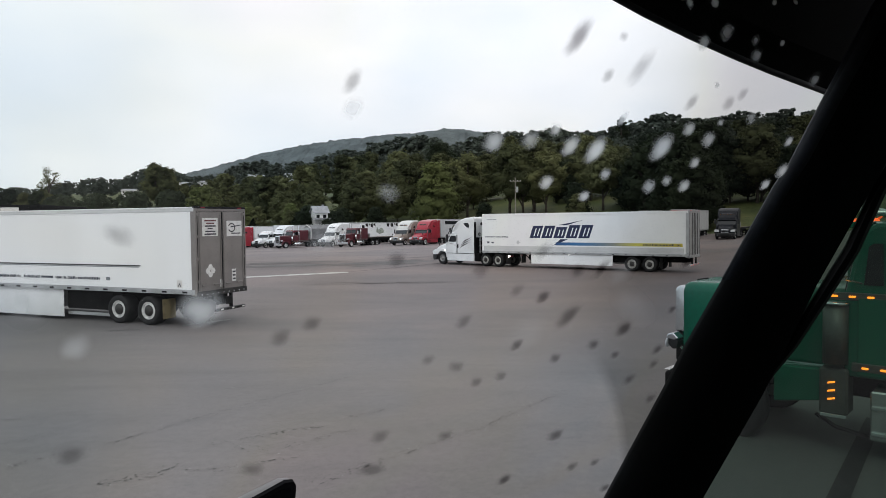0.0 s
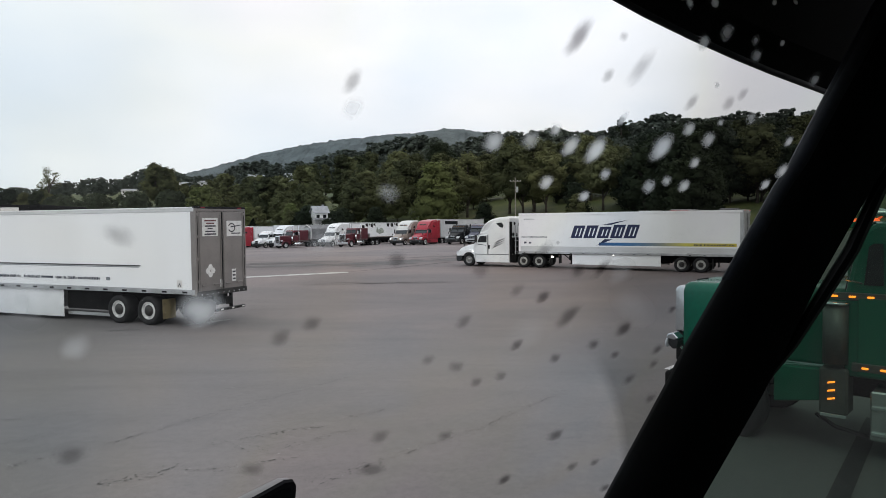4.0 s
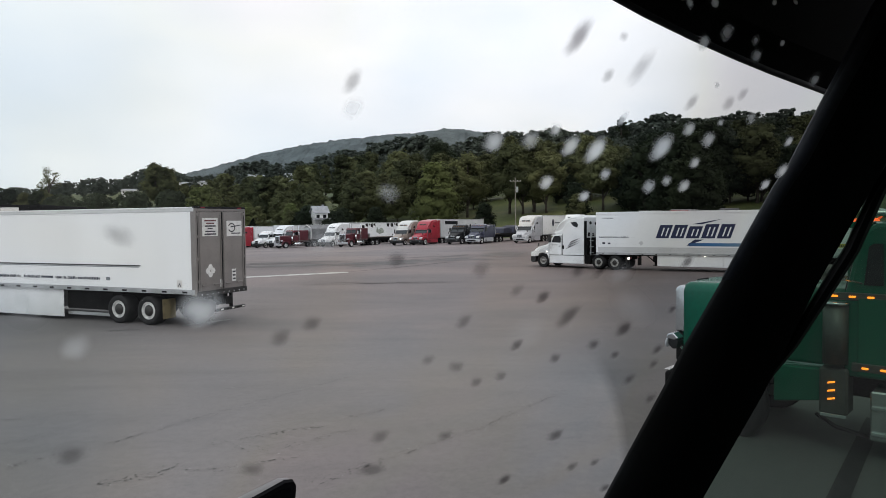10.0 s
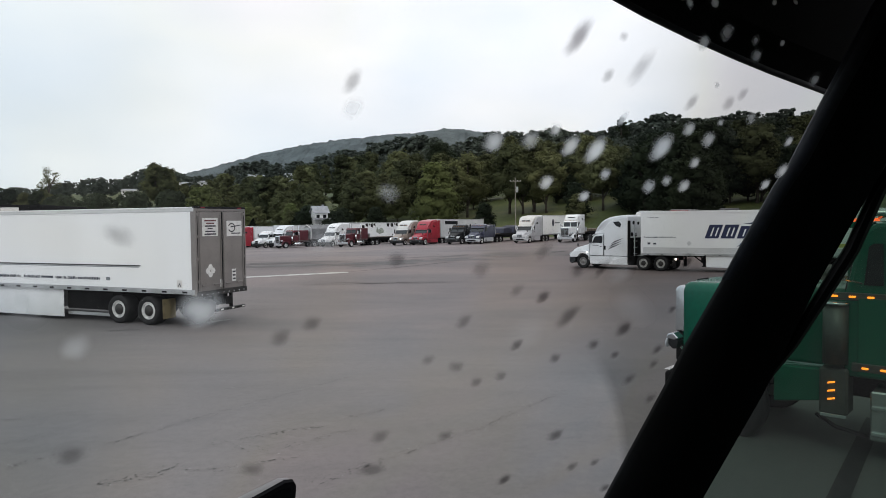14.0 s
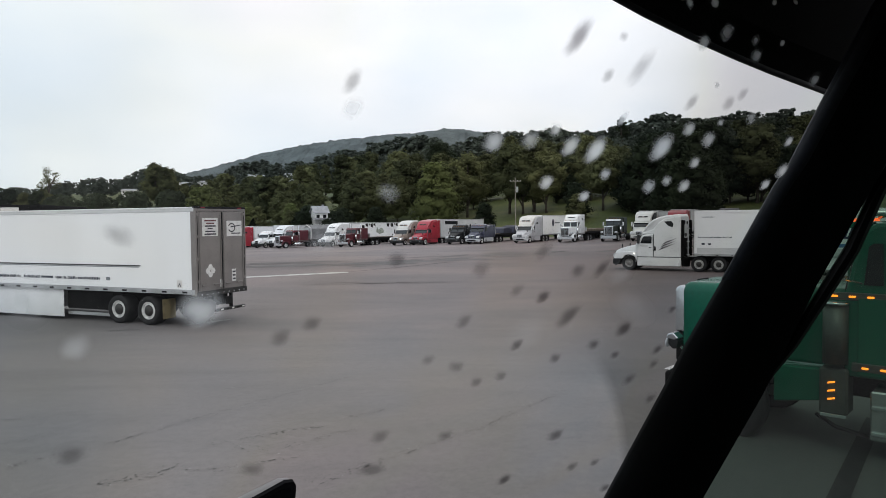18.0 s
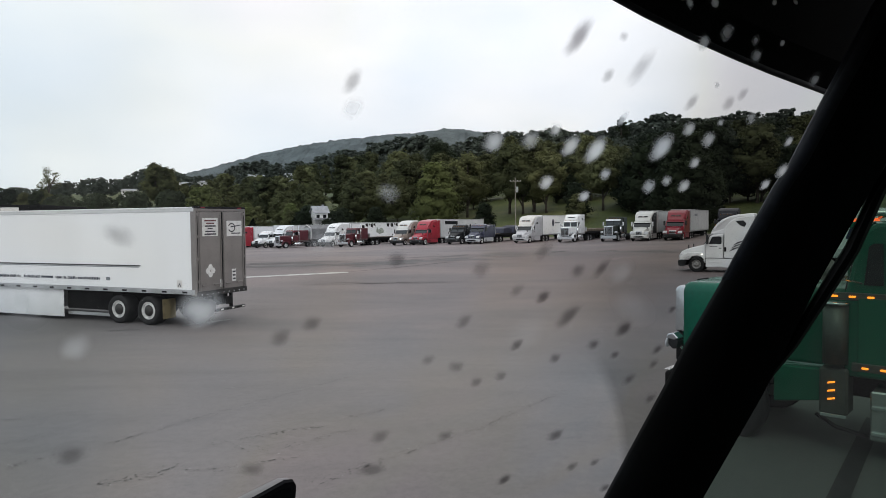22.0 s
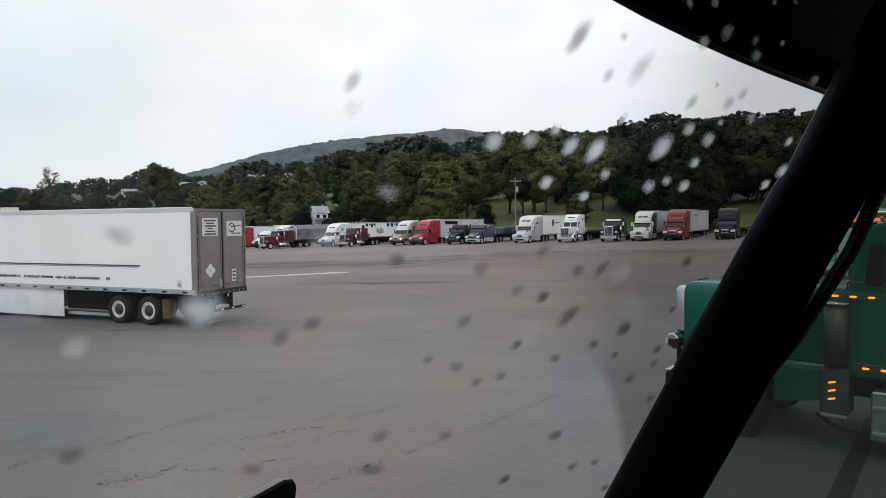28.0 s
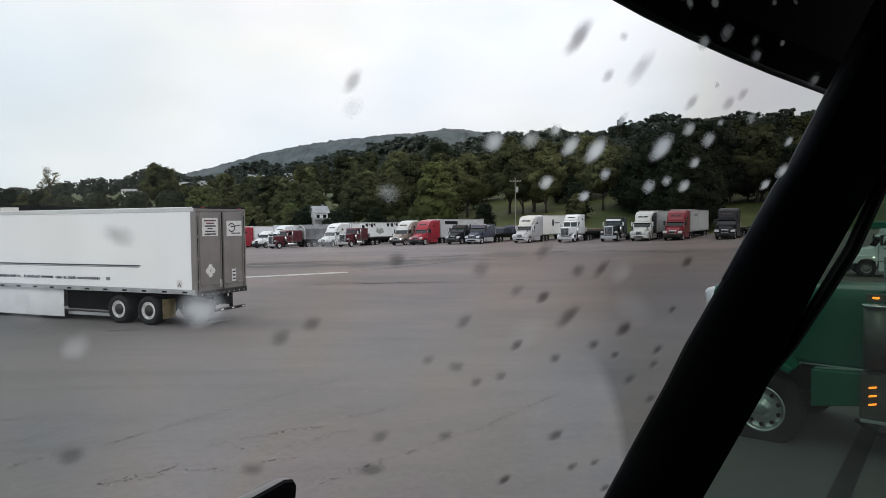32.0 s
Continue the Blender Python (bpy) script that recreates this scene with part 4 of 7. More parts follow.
# ---------------------------------------------------------------- marks on the asphalt
TAR = mat("crack_tar", (0.022, 0.021, 0.021), 0.8, 0, 0.3, 6.0)
BARRED = mat("dull_red_ink", (0.13, 0.03, 0.03), 0.5, 0, 0.1, 4)
ASPH = mat("dark_asphalt", (0.062, 0.060, 0.062), 0.6, 0, 0.2, 0.8, 0, 12)
FADED = mat("faded_white_line", (0.56, 0.55, 0.53), 0.8, 0, 0.22, 1.5, 0, 14)


def ribbon(name, x0, y0, x1, y1, width, material, label, wander=0.0, gaps=0.0, lift=0.006, seed=0):
    """A worn line on the asphalt, wandering and broken here and there."""
    rng = random.Random(seed)
    bm = bmesh.new()
    a, b = Vector((x0, y0)), Vector((x1, y1))
    side = Vector((-(b - a).y, (b - a).x)).normalized()
    n = max(4, int((b - a).length / (0.06 if wander and width < 0.4 else 1.2)))
    prev, off = None, 0.0
    for i in range(n + 1):
        off = off * 0.92 + rng.uniform(-1, 1) * wander
        p = a.lerp(b, i / n) + side * off
        w = width * (rng.uniform(0.93, 1.05) if not wander else rng.uniform(0.25, 1.1) if width < 0.4 else rng.uniform(0.6, 1.05) * math.sin(math.pi * (i + 0.4) / (n + 0.8)) ** 0.4)
        pair = [bm.verts.new((q.x, q.y, lot_z(q.x, q.y) + lift)) for q in (p - side * w / 2, p + side * w / 2)]
        if prev and rng.random() > gaps:
            bm.faces.new((prev[0], prev[1], pair[1], pair[0]))
        prev = pair
    return part(name, bm, material, ground, label)


CRACKS = ((-4.62, 9.25, -3.43, 11.52), (-5.45, 8.33, -5.0, 8.93), (-3.96, 7.68, -3.29, 8.35), (-3.26, 9.15, -1.84, 10.08), (-1.48, 7.6, -0.35, 9.02), (-1.57, 10.54, -0.96, 11.16),
          (0.49, 9.83, 1.34, 11.06), (-0.34, 9.02, 0.52, 9.83), (0.91, 12.01, 1.63, 12.85), (-6.08, 9.22, -5.62, 10.06), (-3.4, 11.5, -2.0, 14.2), (1.3, 11.1, 2.3, 12.6),
          (-3.9, 7.75, -2.6, 8.3), (-2.6, 8.3, -1.9, 8.6), (-2.9, 9.2, -2.3, 8.8), (-2.1, 9.0, -1.3, 9.9), (-6.2, 8.1, -5.2, 8.35), (-7.6, 10.4, -5.8, 11.0), (-4.4, 13.0, -3.2, 13.4))
for k, (x0, y0, x1, y1) in enumerate(CRACKS):
    ribbon("crack", x0, y0, x1, y1, 0.016, TAR, "thin broken crack in the asphalt", 0.03, 0.76, 0.006, k)


def crack_grit():
    """Crumbs of tar and pale stone lying along the cracks."""
    rng = random.Random(31)
    for name, material, count, label in (("crack_grit", TAR, 22, "dark crumbs along the cracks"), ("pale_grit", SIGNW, 7, "pale stone crumbs along the cracks")):
        bm = bmesh.new()
        for x0, y0, x1, y1 in CRACKS:
            for k in range(int(count * math.hypot(x1 - x0, y1 - y0))):
                t, r = rng.random(), rng.uniform(0.005, 0.015) * (0.5 if material is SIGNW else 1.0)
                x, y = x0 + (x1 - x0) * t + rng.gauss(0, 0.05), y0 + (y1 - y0) * t + rng.gauss(0, 0.05)
                z = lot_z(x, y) + 0.008
                bm.faces.new([bm.verts.new((x + r * math.cos(a) * rng.uniform(0.7, 1.6), y + r * math.sin(a), z)) for a in (0.3, 1.9, 3.3, 4.9)])
        tagged(part(name, bm, material, ground, label), label, kind="stuff")


crack_grit()
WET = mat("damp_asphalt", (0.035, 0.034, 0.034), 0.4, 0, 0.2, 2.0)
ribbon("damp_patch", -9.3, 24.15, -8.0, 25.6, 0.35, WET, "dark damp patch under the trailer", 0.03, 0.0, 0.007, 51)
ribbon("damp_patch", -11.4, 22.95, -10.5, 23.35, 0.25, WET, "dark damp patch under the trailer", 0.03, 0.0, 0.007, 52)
ribbon("white_line", -16.5, 44.0, -7.05, 49.5, 1.05, FADED, "faded white painted line", lift=0.012)
ribbon("pavement_joint", -7.0, 49.6, 0.8, 60.8, 0.35, TAR, "dark joint in the asphalt", 0.05, 0.3, 0.012, 40)
ribbon("pavement_joint", -17.5, 57.5, 6.3, 64.5, 1.0, ASPH, "dark worn strip in the asphalt", 0.1, 0.1, 0.01, 41)
STREAK = mat("worn_dark_asphalt", (0.092, 0.078, 0.073), 0.65, 0, 0.2, 0.6, 0, 10)
WAY = ((-20.0, 57.0), (-8.0, 60.0), (-1.0, 65.5), (4.0, 70.5), (9.0, 72.5), (14.0, 70.0), (30.0, 64.0))


def wheel_way():
    """The dark, oil-stained way that trucks take past the parked row, in broken streaks."""
    rng = random.Random(63)
    for i, ((x0, y0), (x1, y1)) in enumerate(zip(WAY, WAY[1:])):
        half = (5.0, 5.5, 6.0, 5.0, 3.5, 2.5)[i]
        for k in range(11 if i < 4 else 5):
            off, a, b = rng.uniform(-half, half), rng.uniform(-0.1, 0.4), rng.uniform(0.6, 1.1)
            ribbon("dark_streak", x0 + (x1 - x0) * a, y0 + (y1 - y0) * a + off, x0 + (x1 - x0) * b, y0 + (y1 - y0) * b + off + rng.uniform(-0.8, 0.8), rng.uniform(0.5, 1.6), STREAK, "dark worn streak in the asphalt", 0.04, 0.12, 0.010 + 0.0006 * k, 100 + i * 10 + k)
    for k in range(5):
        x = rng.uniform(-9, 0)
        ribbon("dark_streak", x, 39.9 + k * 0.25, x + rng.uniform(3, 6), 40.2 + k * 0.25, 0.3, STREAK, "dark worn streak in the asphalt", 0.03, 0.2, 0.010, 200 + k)


wheel_way()
ribbon("patch", 9.5, 71.5, 13.5, 73.6, 1.1, TAR, "dark tar patch on the asphalt", 0.05, 0.1, 0.012, 42)
ribbon("patch", 16.2, 71.8, 18.3, 71.7, 0.8, TAR, "dark tar patch on the asphalt", 0.05, 0.1, 0.012, 43)
# tar-coloured ribbon laid down in place of a dark diagonal shadow
ribbon("shadow_streak", 3.4, 6.1, 6.5, 10.2, 0.22, TAR, "painted dark shadow streak on the asphalt", 0.0, 0.0, 0.008, 44)


# ---------------------------------------------------------------- the white refrigerated trailer near by
def near_trailer():
    tr, _ = van_trailer(pose(-7.99, 24.6, lot_z(-8, 25), 0, 0, 157), "white refrigerated semi trailer with stainless rear doors, parked on asphalt", rear=STEEL, skirt=(6.6, 12.8), axles=(2.3, 3.75), panels=True, roof_z=4.20, floor_z=1.17, skirt_z=0.12, name="refrigerated_trailer", trim=VANGREY)
    y = 1.305
    slab(tr, "dark_line", STRIPE, 2.55, 15.8, 2.115, 2.16, y, "dark horizontal line")
    slab(tr, "thin_line", BANDG, 2.62, 15.8, 2.075, 2.098, y)
    slab(tr, "number_bar", INK, 7.05, 7.7, 1.60, 1.68, y)
    lettering(tr, INK, 4.58, 6.95, 1.585, 1.695, y, 5)
    lettering(tr, INK, 7.8, 8.7, 1.585, 1.7, y, 6)
    lettering(tr, INK, 8.9, 12.4, 1.585, 1.7, y, 7)
    slab(tr, "flag_sticker", BANDG, 4.05, 4.25, 1.58, 1.70, y)
    stick = slab(tr, "ribbon_sticker", SIGNW, 0.62, 0.86, 1.40, 1.66, y)
    part("ribbon", prism([(0.66, 1.42), (0.74, 1.56), (0.82, 1.42), (0.79, 1.42), (0.74, 1.51), (0.69, 1.42)], y + 0.007, y + 0.011), INK, stick)

    def plate(name, material, ya, yb, za, zb, label=""):
        return part(name, bx(-0.028, -0.0215, ya, yb, za, zb, 0.002), material, tr, label)

    s1 = plate("door_sign", SIGNW, 0.20, 0.98, 3.18, 3.82, "white sign with dark lettering bars")
    s2 = plate("door_sign", SIGNW, -1.08, -0.26, 3.16, 3.72, "white sign with dark curved logo shape")
    for i, (h, wd) in enumerate(((0.05, 0.8), (0.045, 0.55), (0.05, 0.75), (0.045, 0.35), (0.045, 0.7), (0.05, 0.8))):
        z = 3.75 - i * 0.095
        part("lettering_bar", bx(-0.033, -0.029, 0.59 - 0.36 * wd, 0.59 + 0.36 * wd, z - h, z), BARRED if i < 2 else STRIPE, s1)
    bm = bmesh.new()
    ring = []
    for i in range(13):
        a = math.radians(20 + i * 26)
        for r in (0.15, 0.20):
            ring.append(bm.verts.new((-0.0335, -0.52 + math.cos(a) * r * 1.0, 3.47 + math.sin(a) * r * 0.85)))
    for i in range(12):
        bm.faces.new((ring[2 * i], ring[2 * i + 1], ring[2 * i + 3], ring[2 * i + 2]))
    part("logo_arc", bm, STRIPE, s2)
    part("logo_swoosh", prism([(0.0, 0.0), (0.0, 0.05), (0.55, 0.1), (0.55, 0.07)], 0, 0.004), STRIPE, s2).matrix_basis = pose(-0.029, -0.48, 3.47, 0, 0, -90)
    part("lettering_bar", bx(-0.033, -0.029, -1.0, -0.5, 3.24, 3.28), STRIPE, s2)
    plac = part("placard_plate", bx(-0.026, -0.0215, 0.46, 0.78, 1.80, 2.12, 0.002), STEEL, tr)
    for dy, dz in ((0, 0.13), (0, -0.13), (0.13, 0), (-0.13, 0)):
        part("placard", lathe([(0.115, 0.0), (0.115, 0.006)], 6, None, pose(-0.027, 0.62 + dy, 1.96 + dz, 0, 0, 90)), SIGNW, plac, "blank white placard")
    pl = plate("notice_plate", SIGNW, 0.02, 0.13, 1.34, 1.62)
    nb = plate("notice_plate", SIGNW, -0.72, -0.5, 1.5, 1.95)
    for k in range(3):
        part("notice_bar", bx(-0.033, -0.029, -0.69, -0.53, 1.56 + k * 0.13, 1.62 + k * 0.13), STRIPE, nb)
    for yy in (0.3, 0.9, -0.3, -0.9):
        part("lock_handle", bx(-0.075, -0.03, yy - 0.16, yy + 0.16, 1.44, 1.48, 0.008), STEEL, tr)
    part("door_gap", bx(-0.027, -0.021, -0.035, 0.035, 1.28, 4.03), DARK, tr, "dark gap between the doors")
    part("low_rail", bx(4.4, 6.6, 1.02, 1.06, 0.2, 0.32, 0.006), RAIL, tr, "pale low rail ahead of the wheels")
    part("coupling_bracket", bx(-0.1, -0.02, -0.42, -0.1, 0.7, 0.98, 0.02), DARK, tr)
    return tr


near_trailer()

# ---------------------------------------------------------------- the reversing truck and its trailer
mover, mover_wheels = aero_tractor(Matrix.Identity(4), "white sleeper tractor with dark swoosh, backing up slowly", WHITE, "dusty", lit=True, stripes=True, name="reversing_truck")
hauled, hauled_wheels = van_trailer(Matrix.Identity(4), "long white semi trailer with dark blue logo blocks", skirt=(5.3, 11.8), axles=(2.65, 3.9), rim="dusty", name="reversing_trailer", roof_z=4.18, floor_z=1.10, trim=VANWHITE)


def mover_graphics():
    for y in (1.297, -1.297):
        d = 1 if y > 0 else -1
        # slanted logo blocks, each cut by a slanted slit, read as one dark mark
        for i, (x, w, h0, h1) in enumerate(((11.9, 0.86, 2.3, 3.22), (10.9, 0.86, 2.3, 3.22), (9.9, 0.86, 2.3, 3.12), (8.9, 0.86, 2.3, 3.26), (7.9, 0.86, 2.3, 3.26))):
            if y < 0:
                x = 17.9 - x
            s = 0.34 * d
            w *= d
            lean = lambda z: s * (z - 2.3)
            part("logo_block", prism([(x - lean(h0), h0), (x - w - lean(h0), h0), (x - w - lean(h1), h1), (x - lean(h1), h1)], y, y + d * 0.006), INKBLUE, hauled, "slanted navy logo block")
            for k in (0.34, 0.68):
                a = x - w * k
                part("logo_slit", prism([(a - lean(h0 + 0.14), h0 + 0.14), (a - 0.09 * d - lean(h0 + 0.14), h0 + 0.14), (a - 0.09 * d - lean(h1 - 0.2), h1 - 0.2), (a - lean(h1 - 0.2), h1 - 0.2)], y + d * 0.006, y + d * 0.009), VANWHITE, hauled)
        part("logo_flash", prism([(9.5, 3.26), (8.8, 3.26), (7.5, 3.62)], y, y + d * 0.006), INKBLUE, hauled)
        part("logo_flash", prism([(9.9, 1.74), (8.7, 2.22), (9.3, 2.22)], y, y + d * 0.006), INKBLUE, hauled)
        part("lower_panel", bx(0.3, 16.0, y, y + d * 0.004, 1.285, 1.66), VANGREY, hauled, "grey scuffed lower panel")
        part("fading_band", bx(0.4, 9.7, y, y + d * 0.006, 1.76, 1.98), BANDFADE, hauled, "band fading from blue to yellow")
        lettering(hauled, INK, 13.8, 15.9, 2.32, 2.42, y, 11)
        lettering(hauled, BANDG, 14.9, 15.7, 3.70, 3.78, y, 12)
        lettering(hauled, INK, 0.55, 3.1, 1.80, 1.94, y + d * 0.006, 13)
        part("notice_sticker", bx(15.5, 15.7, y, y + d * 0.006, 1.86, 2.0), INK, hauled)
        part("notice_sticker", bx(15.1, 15.3, y, y + d * 0.006, 1.86, 1.97), INK, hauled)
        part("placard_outline", lathe([(0.17, 0.0), (0.17, 0.006)], 4, None, pose(12.9, y, 1.95)), VANGREY, hauled)
        part("skirt_lamp", bx(8.6, 8.68, y, y + d * 0.02, 1.05, 1.11, 0.006), LAMPWHITE, hauled, "small lit side lamp")
    part("refrigeration_lamp", bx(16.17, 16.2, 1.0, 1.12, 3.98, 4.06, 0.01), LENSON, hauled)


mover_graphics()


# ---------------------------------------------------------------- parked row
def spot(slope, q):
    """The place in the row that lies on the given slope across the lot, q metres square from the row's base."""
    y = q / (0.872 + 0.49 * slope)
    return slope * y, y


FACE = 240.7
ROW = "trucks parked in a row"


def parked(slope, q=91.0, turn=0.0):
    x, y = spot(slope, q)
    return pose(x, y, lot_z(x, y), 0, 0, FACE + turn)


def behind(slope, kingpin, length, q=91.0, turn=0.0):
    """Pose of a trailer whose front end sits 'kingpin' metres behind the nose of the tractor."""
    x, y = spot(slope, q)
    a = radians(FACE + turn)
    d = kingpin + length
    return pose(x - math.cos(a) * d, y - math.sin(a) * d, lot_z(x, y), 0, 0, FACE + turn)


def parked_row():
    T, C, V = aero_tractor, classic_tractor, van_trailer
    T(parked(-0.318), "red sleeper tractor parked in the row", RED, group=ROW)
    V(behind(-0.318, 5.9, 16.15), "white semi trailer behind a red tractor", group="parked trailers")
    T(parked(-0.274, 90.3), "white day-cab style tractor parked in the row", WHITE, group=ROW, high=False, grille=DARK)
    V(behind(-0.274, 5.9, 16.15, 90.3), "plain white semi trailer parked in the row", group="parked trailers", skin=VANGREY)
    T(parked(-0.253, 91.5), "white high-roof tractor parked in the row", WHITE, group=ROW)
    T(parked(-0.176, 91.0), "white high-roof tractor coupled to a lettered white trailer", WHITE, group=ROW)
    lettered, _ = V(behind(-0.176, 5.9, 16.15), "white semi trailer with black lettering bars", group="parked trailers")
    for a, b, z0, z1 in ((0.7, 1.5, 3.2, 3.9), (1.65, 2.1, 3.45, 3.9), (2.3, 3.1, 3.05, 3.9), (3.25, 3.6, 3.3, 3.9), (3.75, 4.6, 3.15, 3.9), (8.3, 9.0, 3.3, 3.9), (9.1, 9.9, 3.05, 3.9), (10.05, 10.5, 3.4, 3.9), (10.65, 11.5, 3.2, 3.9), (11.7, 12.6, 2.9, 3.6)):
        part("lettering_bar", prism([(a, z0), (a + 0.12, z1), (b, z1 - 0.05), (b - 0.1, z0 + 0.1), ((a + b) / 2, z0 + 0.22)], 1.297, 1.303), DARK, lettered, "large black lettering bar")
    part("painted_scene", prism([(5.4, 2.2), (5.9, 2.9), (6.6, 3.1), (7.3, 2.7), (7.9, 3.3), (8.1, 2.3), (7.0, 1.9)], 1.297, 1.303), mat("pale_green_print", (0.42, 0.46, 0.40), 0.5, 0, 0.25, 2.5), lettered, "faded green printed shape")
    C(parked(-0.147, 88.6), "maroon long-hood tractor with chrome stacks", MAROON, group=ROW)
    flatbed(behind(-0.147, 5.9, 14.6, 88.6), "empty dark flatbed trailer behind a maroon tractor", group="parked trailers")
    T(parked(-0.070), "gold-tan high-roof tractor with headlights on", TAN, group=ROW, lit=True, roof_col=CREAM)
    T(parked(-0.041), "bright red high-roof tractor with grey trailer", RED, group=ROW)
    g, _ = V(behind(-0.041, 5.9, 16.15), "pale grey semi trailer with dark sign bars", group="parked trailers", skin=VANGREY)
    slab(g, "lettering_bar", NAVY, 10.2, 14.6, 3.2, 3.75, 1.297)
    T(parked(0.013), "black low-roof sleeper tractor parked in the row", BLACKP, group=ROW, high=False)
    T(parked(0.042), "steel blue low-roof sleeper tractor parked in the row", BLUE, group=ROW, high=False, lower=SILVER)
    flatbed(behind(0.042, 5.9, 14.6), "flatbed trailer with dark blue tarped load", "tarp", group="parked trailers")
    T(parked(0.112), "silver high-roof tractor coupled to a white trailer", SILVER, group=ROW, roof_col=CREAM)
    v, _ = V(behind(0.112, 5.9, 16.15), "white semi trailer with small dark round mark", group="parked trailers")
    part("logo_disc", lathe([(0.55, 0), (0.55, 0.006)], 20, None, pose(11.6, 1.297, 2.9)), INK, v)
    slab(v, "lettering_bar", BANDG, 8.6, 10.8, 2.8, 3.0, 1.297)
    C(parked(0.179), "white square-hooded high-roof tractor coupled to a flatbed", WHITE, group=ROW, sleeper_top=3.9, stacks=False, high=True)
    flatbed(behind(0.179, 5.9, 14.6), "flatbed trailer with low timber stacks", "timber", group="parked trailers")
    C(parked(0.243, 91.0), "dark green long-hood tractor with chrome grille", FOREST, group=ROW, sleeper_top=3.3, stacks=False)
    T(parked(0.287), "cream high-roof tractor with dark sleeper side", CREAM, group=ROW, roof_col=CREAM, sleeper_col=BLACKP)
    V(behind(0.287, 5.9, 16.15), "dark-fronted semi trailer behind a cream tractor", group="parked trailers", skin=VANGREY)
    T(parked(0.336), "wine red high-roof tractor coupled to a white trailer", WINE, group=ROW)
    v, _ = V(behind(0.336, 5.9, 16.15), "white semi trailer behind a wine red tractor", group="parked trailers", skin=VANGREY)
    slab(v, "lettering_bar", BANDG, 10.5, 13.0, 3.2, 3.5, 1.297)
    T(parked(0.413), "black high-roof sleeper tractor parked in the row", NAVY, group=ROW)
    flatbed(behind(0.413, 5.9, 14.6), "dark flatbed trailer behind a black tractor", group="parked trailers")


parked_row()
creeper, creeper_wheels = classic_tractor(Matrix.Identity(4), "maroon long-hood tractor creeping out of the row", MAROON, group=ROW, name="maroon_truck")
covered, covered_wheels = flatbed(Matrix.Identity(4), "flatbed trailer under a grey peaked tarpaulin cover", "gable", group="parked trailers")

# ---------------------------------------------------------------- the green truck beside the camera
green, green_wheels = classic_tractor(Matrix.Identity(4), "emerald green long-hood tractor with lit amber markers", GREEN, lit=True, detail=True, sleeper_top=3.1, name="green_truck")


# ---------------------------------------------------------------- buildings, pole
def house(name, m, w, d, h, roof_h, label, wall=None, roof=None, windows=3):
    hs = thing(name, m, label, "house")
    part("wall", bx(-w / 2, w / 2, -d / 2, d / 2, -6.0, h), wall or SIGNW, hs)
    bm = bmesh.new()
    rows = [[bm.verts.new((x, y, z)) for y, z in ((-d / 2 - 0.4, h - 0.1), (0, h + roof_h), (d / 2 + 0.4, h - 0.1), (0, h + roof_h - 0.18))] for x in (-w / 2 - 0.4, w / 2 + 0.4)]
    for i in range(4):
        j = (i + 1) % 4
        bm.faces.new((rows[0][j], rows[0][i], rows[1][i], rows[1][j]))
    bm.faces.new(rows[0])
    bm.faces.new(list(reversed(rows[1])))
    bmesh.ops.recalc_face_normals(bm, faces=bm.faces[:])
    part("roof", bm, roof or ROOF, hs)
    gb = bmesh.new()
    for x in (-w / 2, w / 2):
        gb.faces.new([gb.verts.new(p) for p in ((x, -d / 2, h), (x, d / 2, h), (x, 0, h + roof_h - 0.2))])
    part("gable", gb, wall or SIGNW, hs)
    for i in range(windows):
        x = -w / 2 + w * (i + 0.5) / windows
        win = part("window", bx(x - 0.45, x + 0.45, -d / 2 - 0.05, -d / 2 + 0.02, h * 0.42, h * 0.8), SIGNW, hs)
        part("pane", bx(x - 0.36, x + 0.36, -d / 2 - 0.06, -d / 2 - 0.045, h * 0.46, h * 0.77), GLASS, win)
    return hs


ROOF = mat("pale_roof", (0.33, 0.33, 0.34), 0.8, 0, 0.12, 1.0)


def at(slope, y, up=0.0):
    return (slope * y, y, ground_z(slope * y, y) + up)


white_house = house("house", pose(*at(-0.1805, 150, 4.4), 0, 0, 24), 2.9, 3.4, 2.1, 1.5, "small grey-white gabled house behind the parked trucks", windows=2)
part("porch_roof", prism([(-2.1, 0.55), (2.1, 0.55), (1.7, 0.95), (-1.7, 0.95)], -3.0, -1.66), ROOF, white_house, "grey porch roof")
for x in (-1.9, 0.0, 1.9):
    part("porch_post", bx(x - 0.07, x + 0.07, -2.95, -2.8, -5.0, 0.55), SIGNW, white_house)
part("chimney", bx(0.7, 1.1, 0.3, 0.7, 2.4, 3.9, 0.02), ROOF, white_house)
for sl, yy, rz, ww in ((-0.200, 355, 20, 15), (-0.350, 350, 12, 8), (-0.378, 352, 14, 9), (-0.457, 335, 10, 6), (-0.272, 375, 24, 8), (-0.217, 362, 24, 9)):
    house("house", pose(*at(sl, yy, 3.8), 0, 0, rz), ww, 7, 2.1, 0.9, "pale house half hidden by trees on the hillside", windows=3)
depot = thing("depot_building", pose(-52, 64, lot_z(-52, 64), 0, 0, 8), "low dark-roofed building with white panels", "building")
part("wall", bx(-16, 15, -5, 5, 0, 4.7, 0.05), mat("grey_wall", (0.22, 0.22, 0.23), 0.8), depot)
part("roof", bx(-16.6, 15.6, -5.6, 5.6, 4.7, 5.5, 0.08), SHADOWBLACK, depot, "black flat roof")
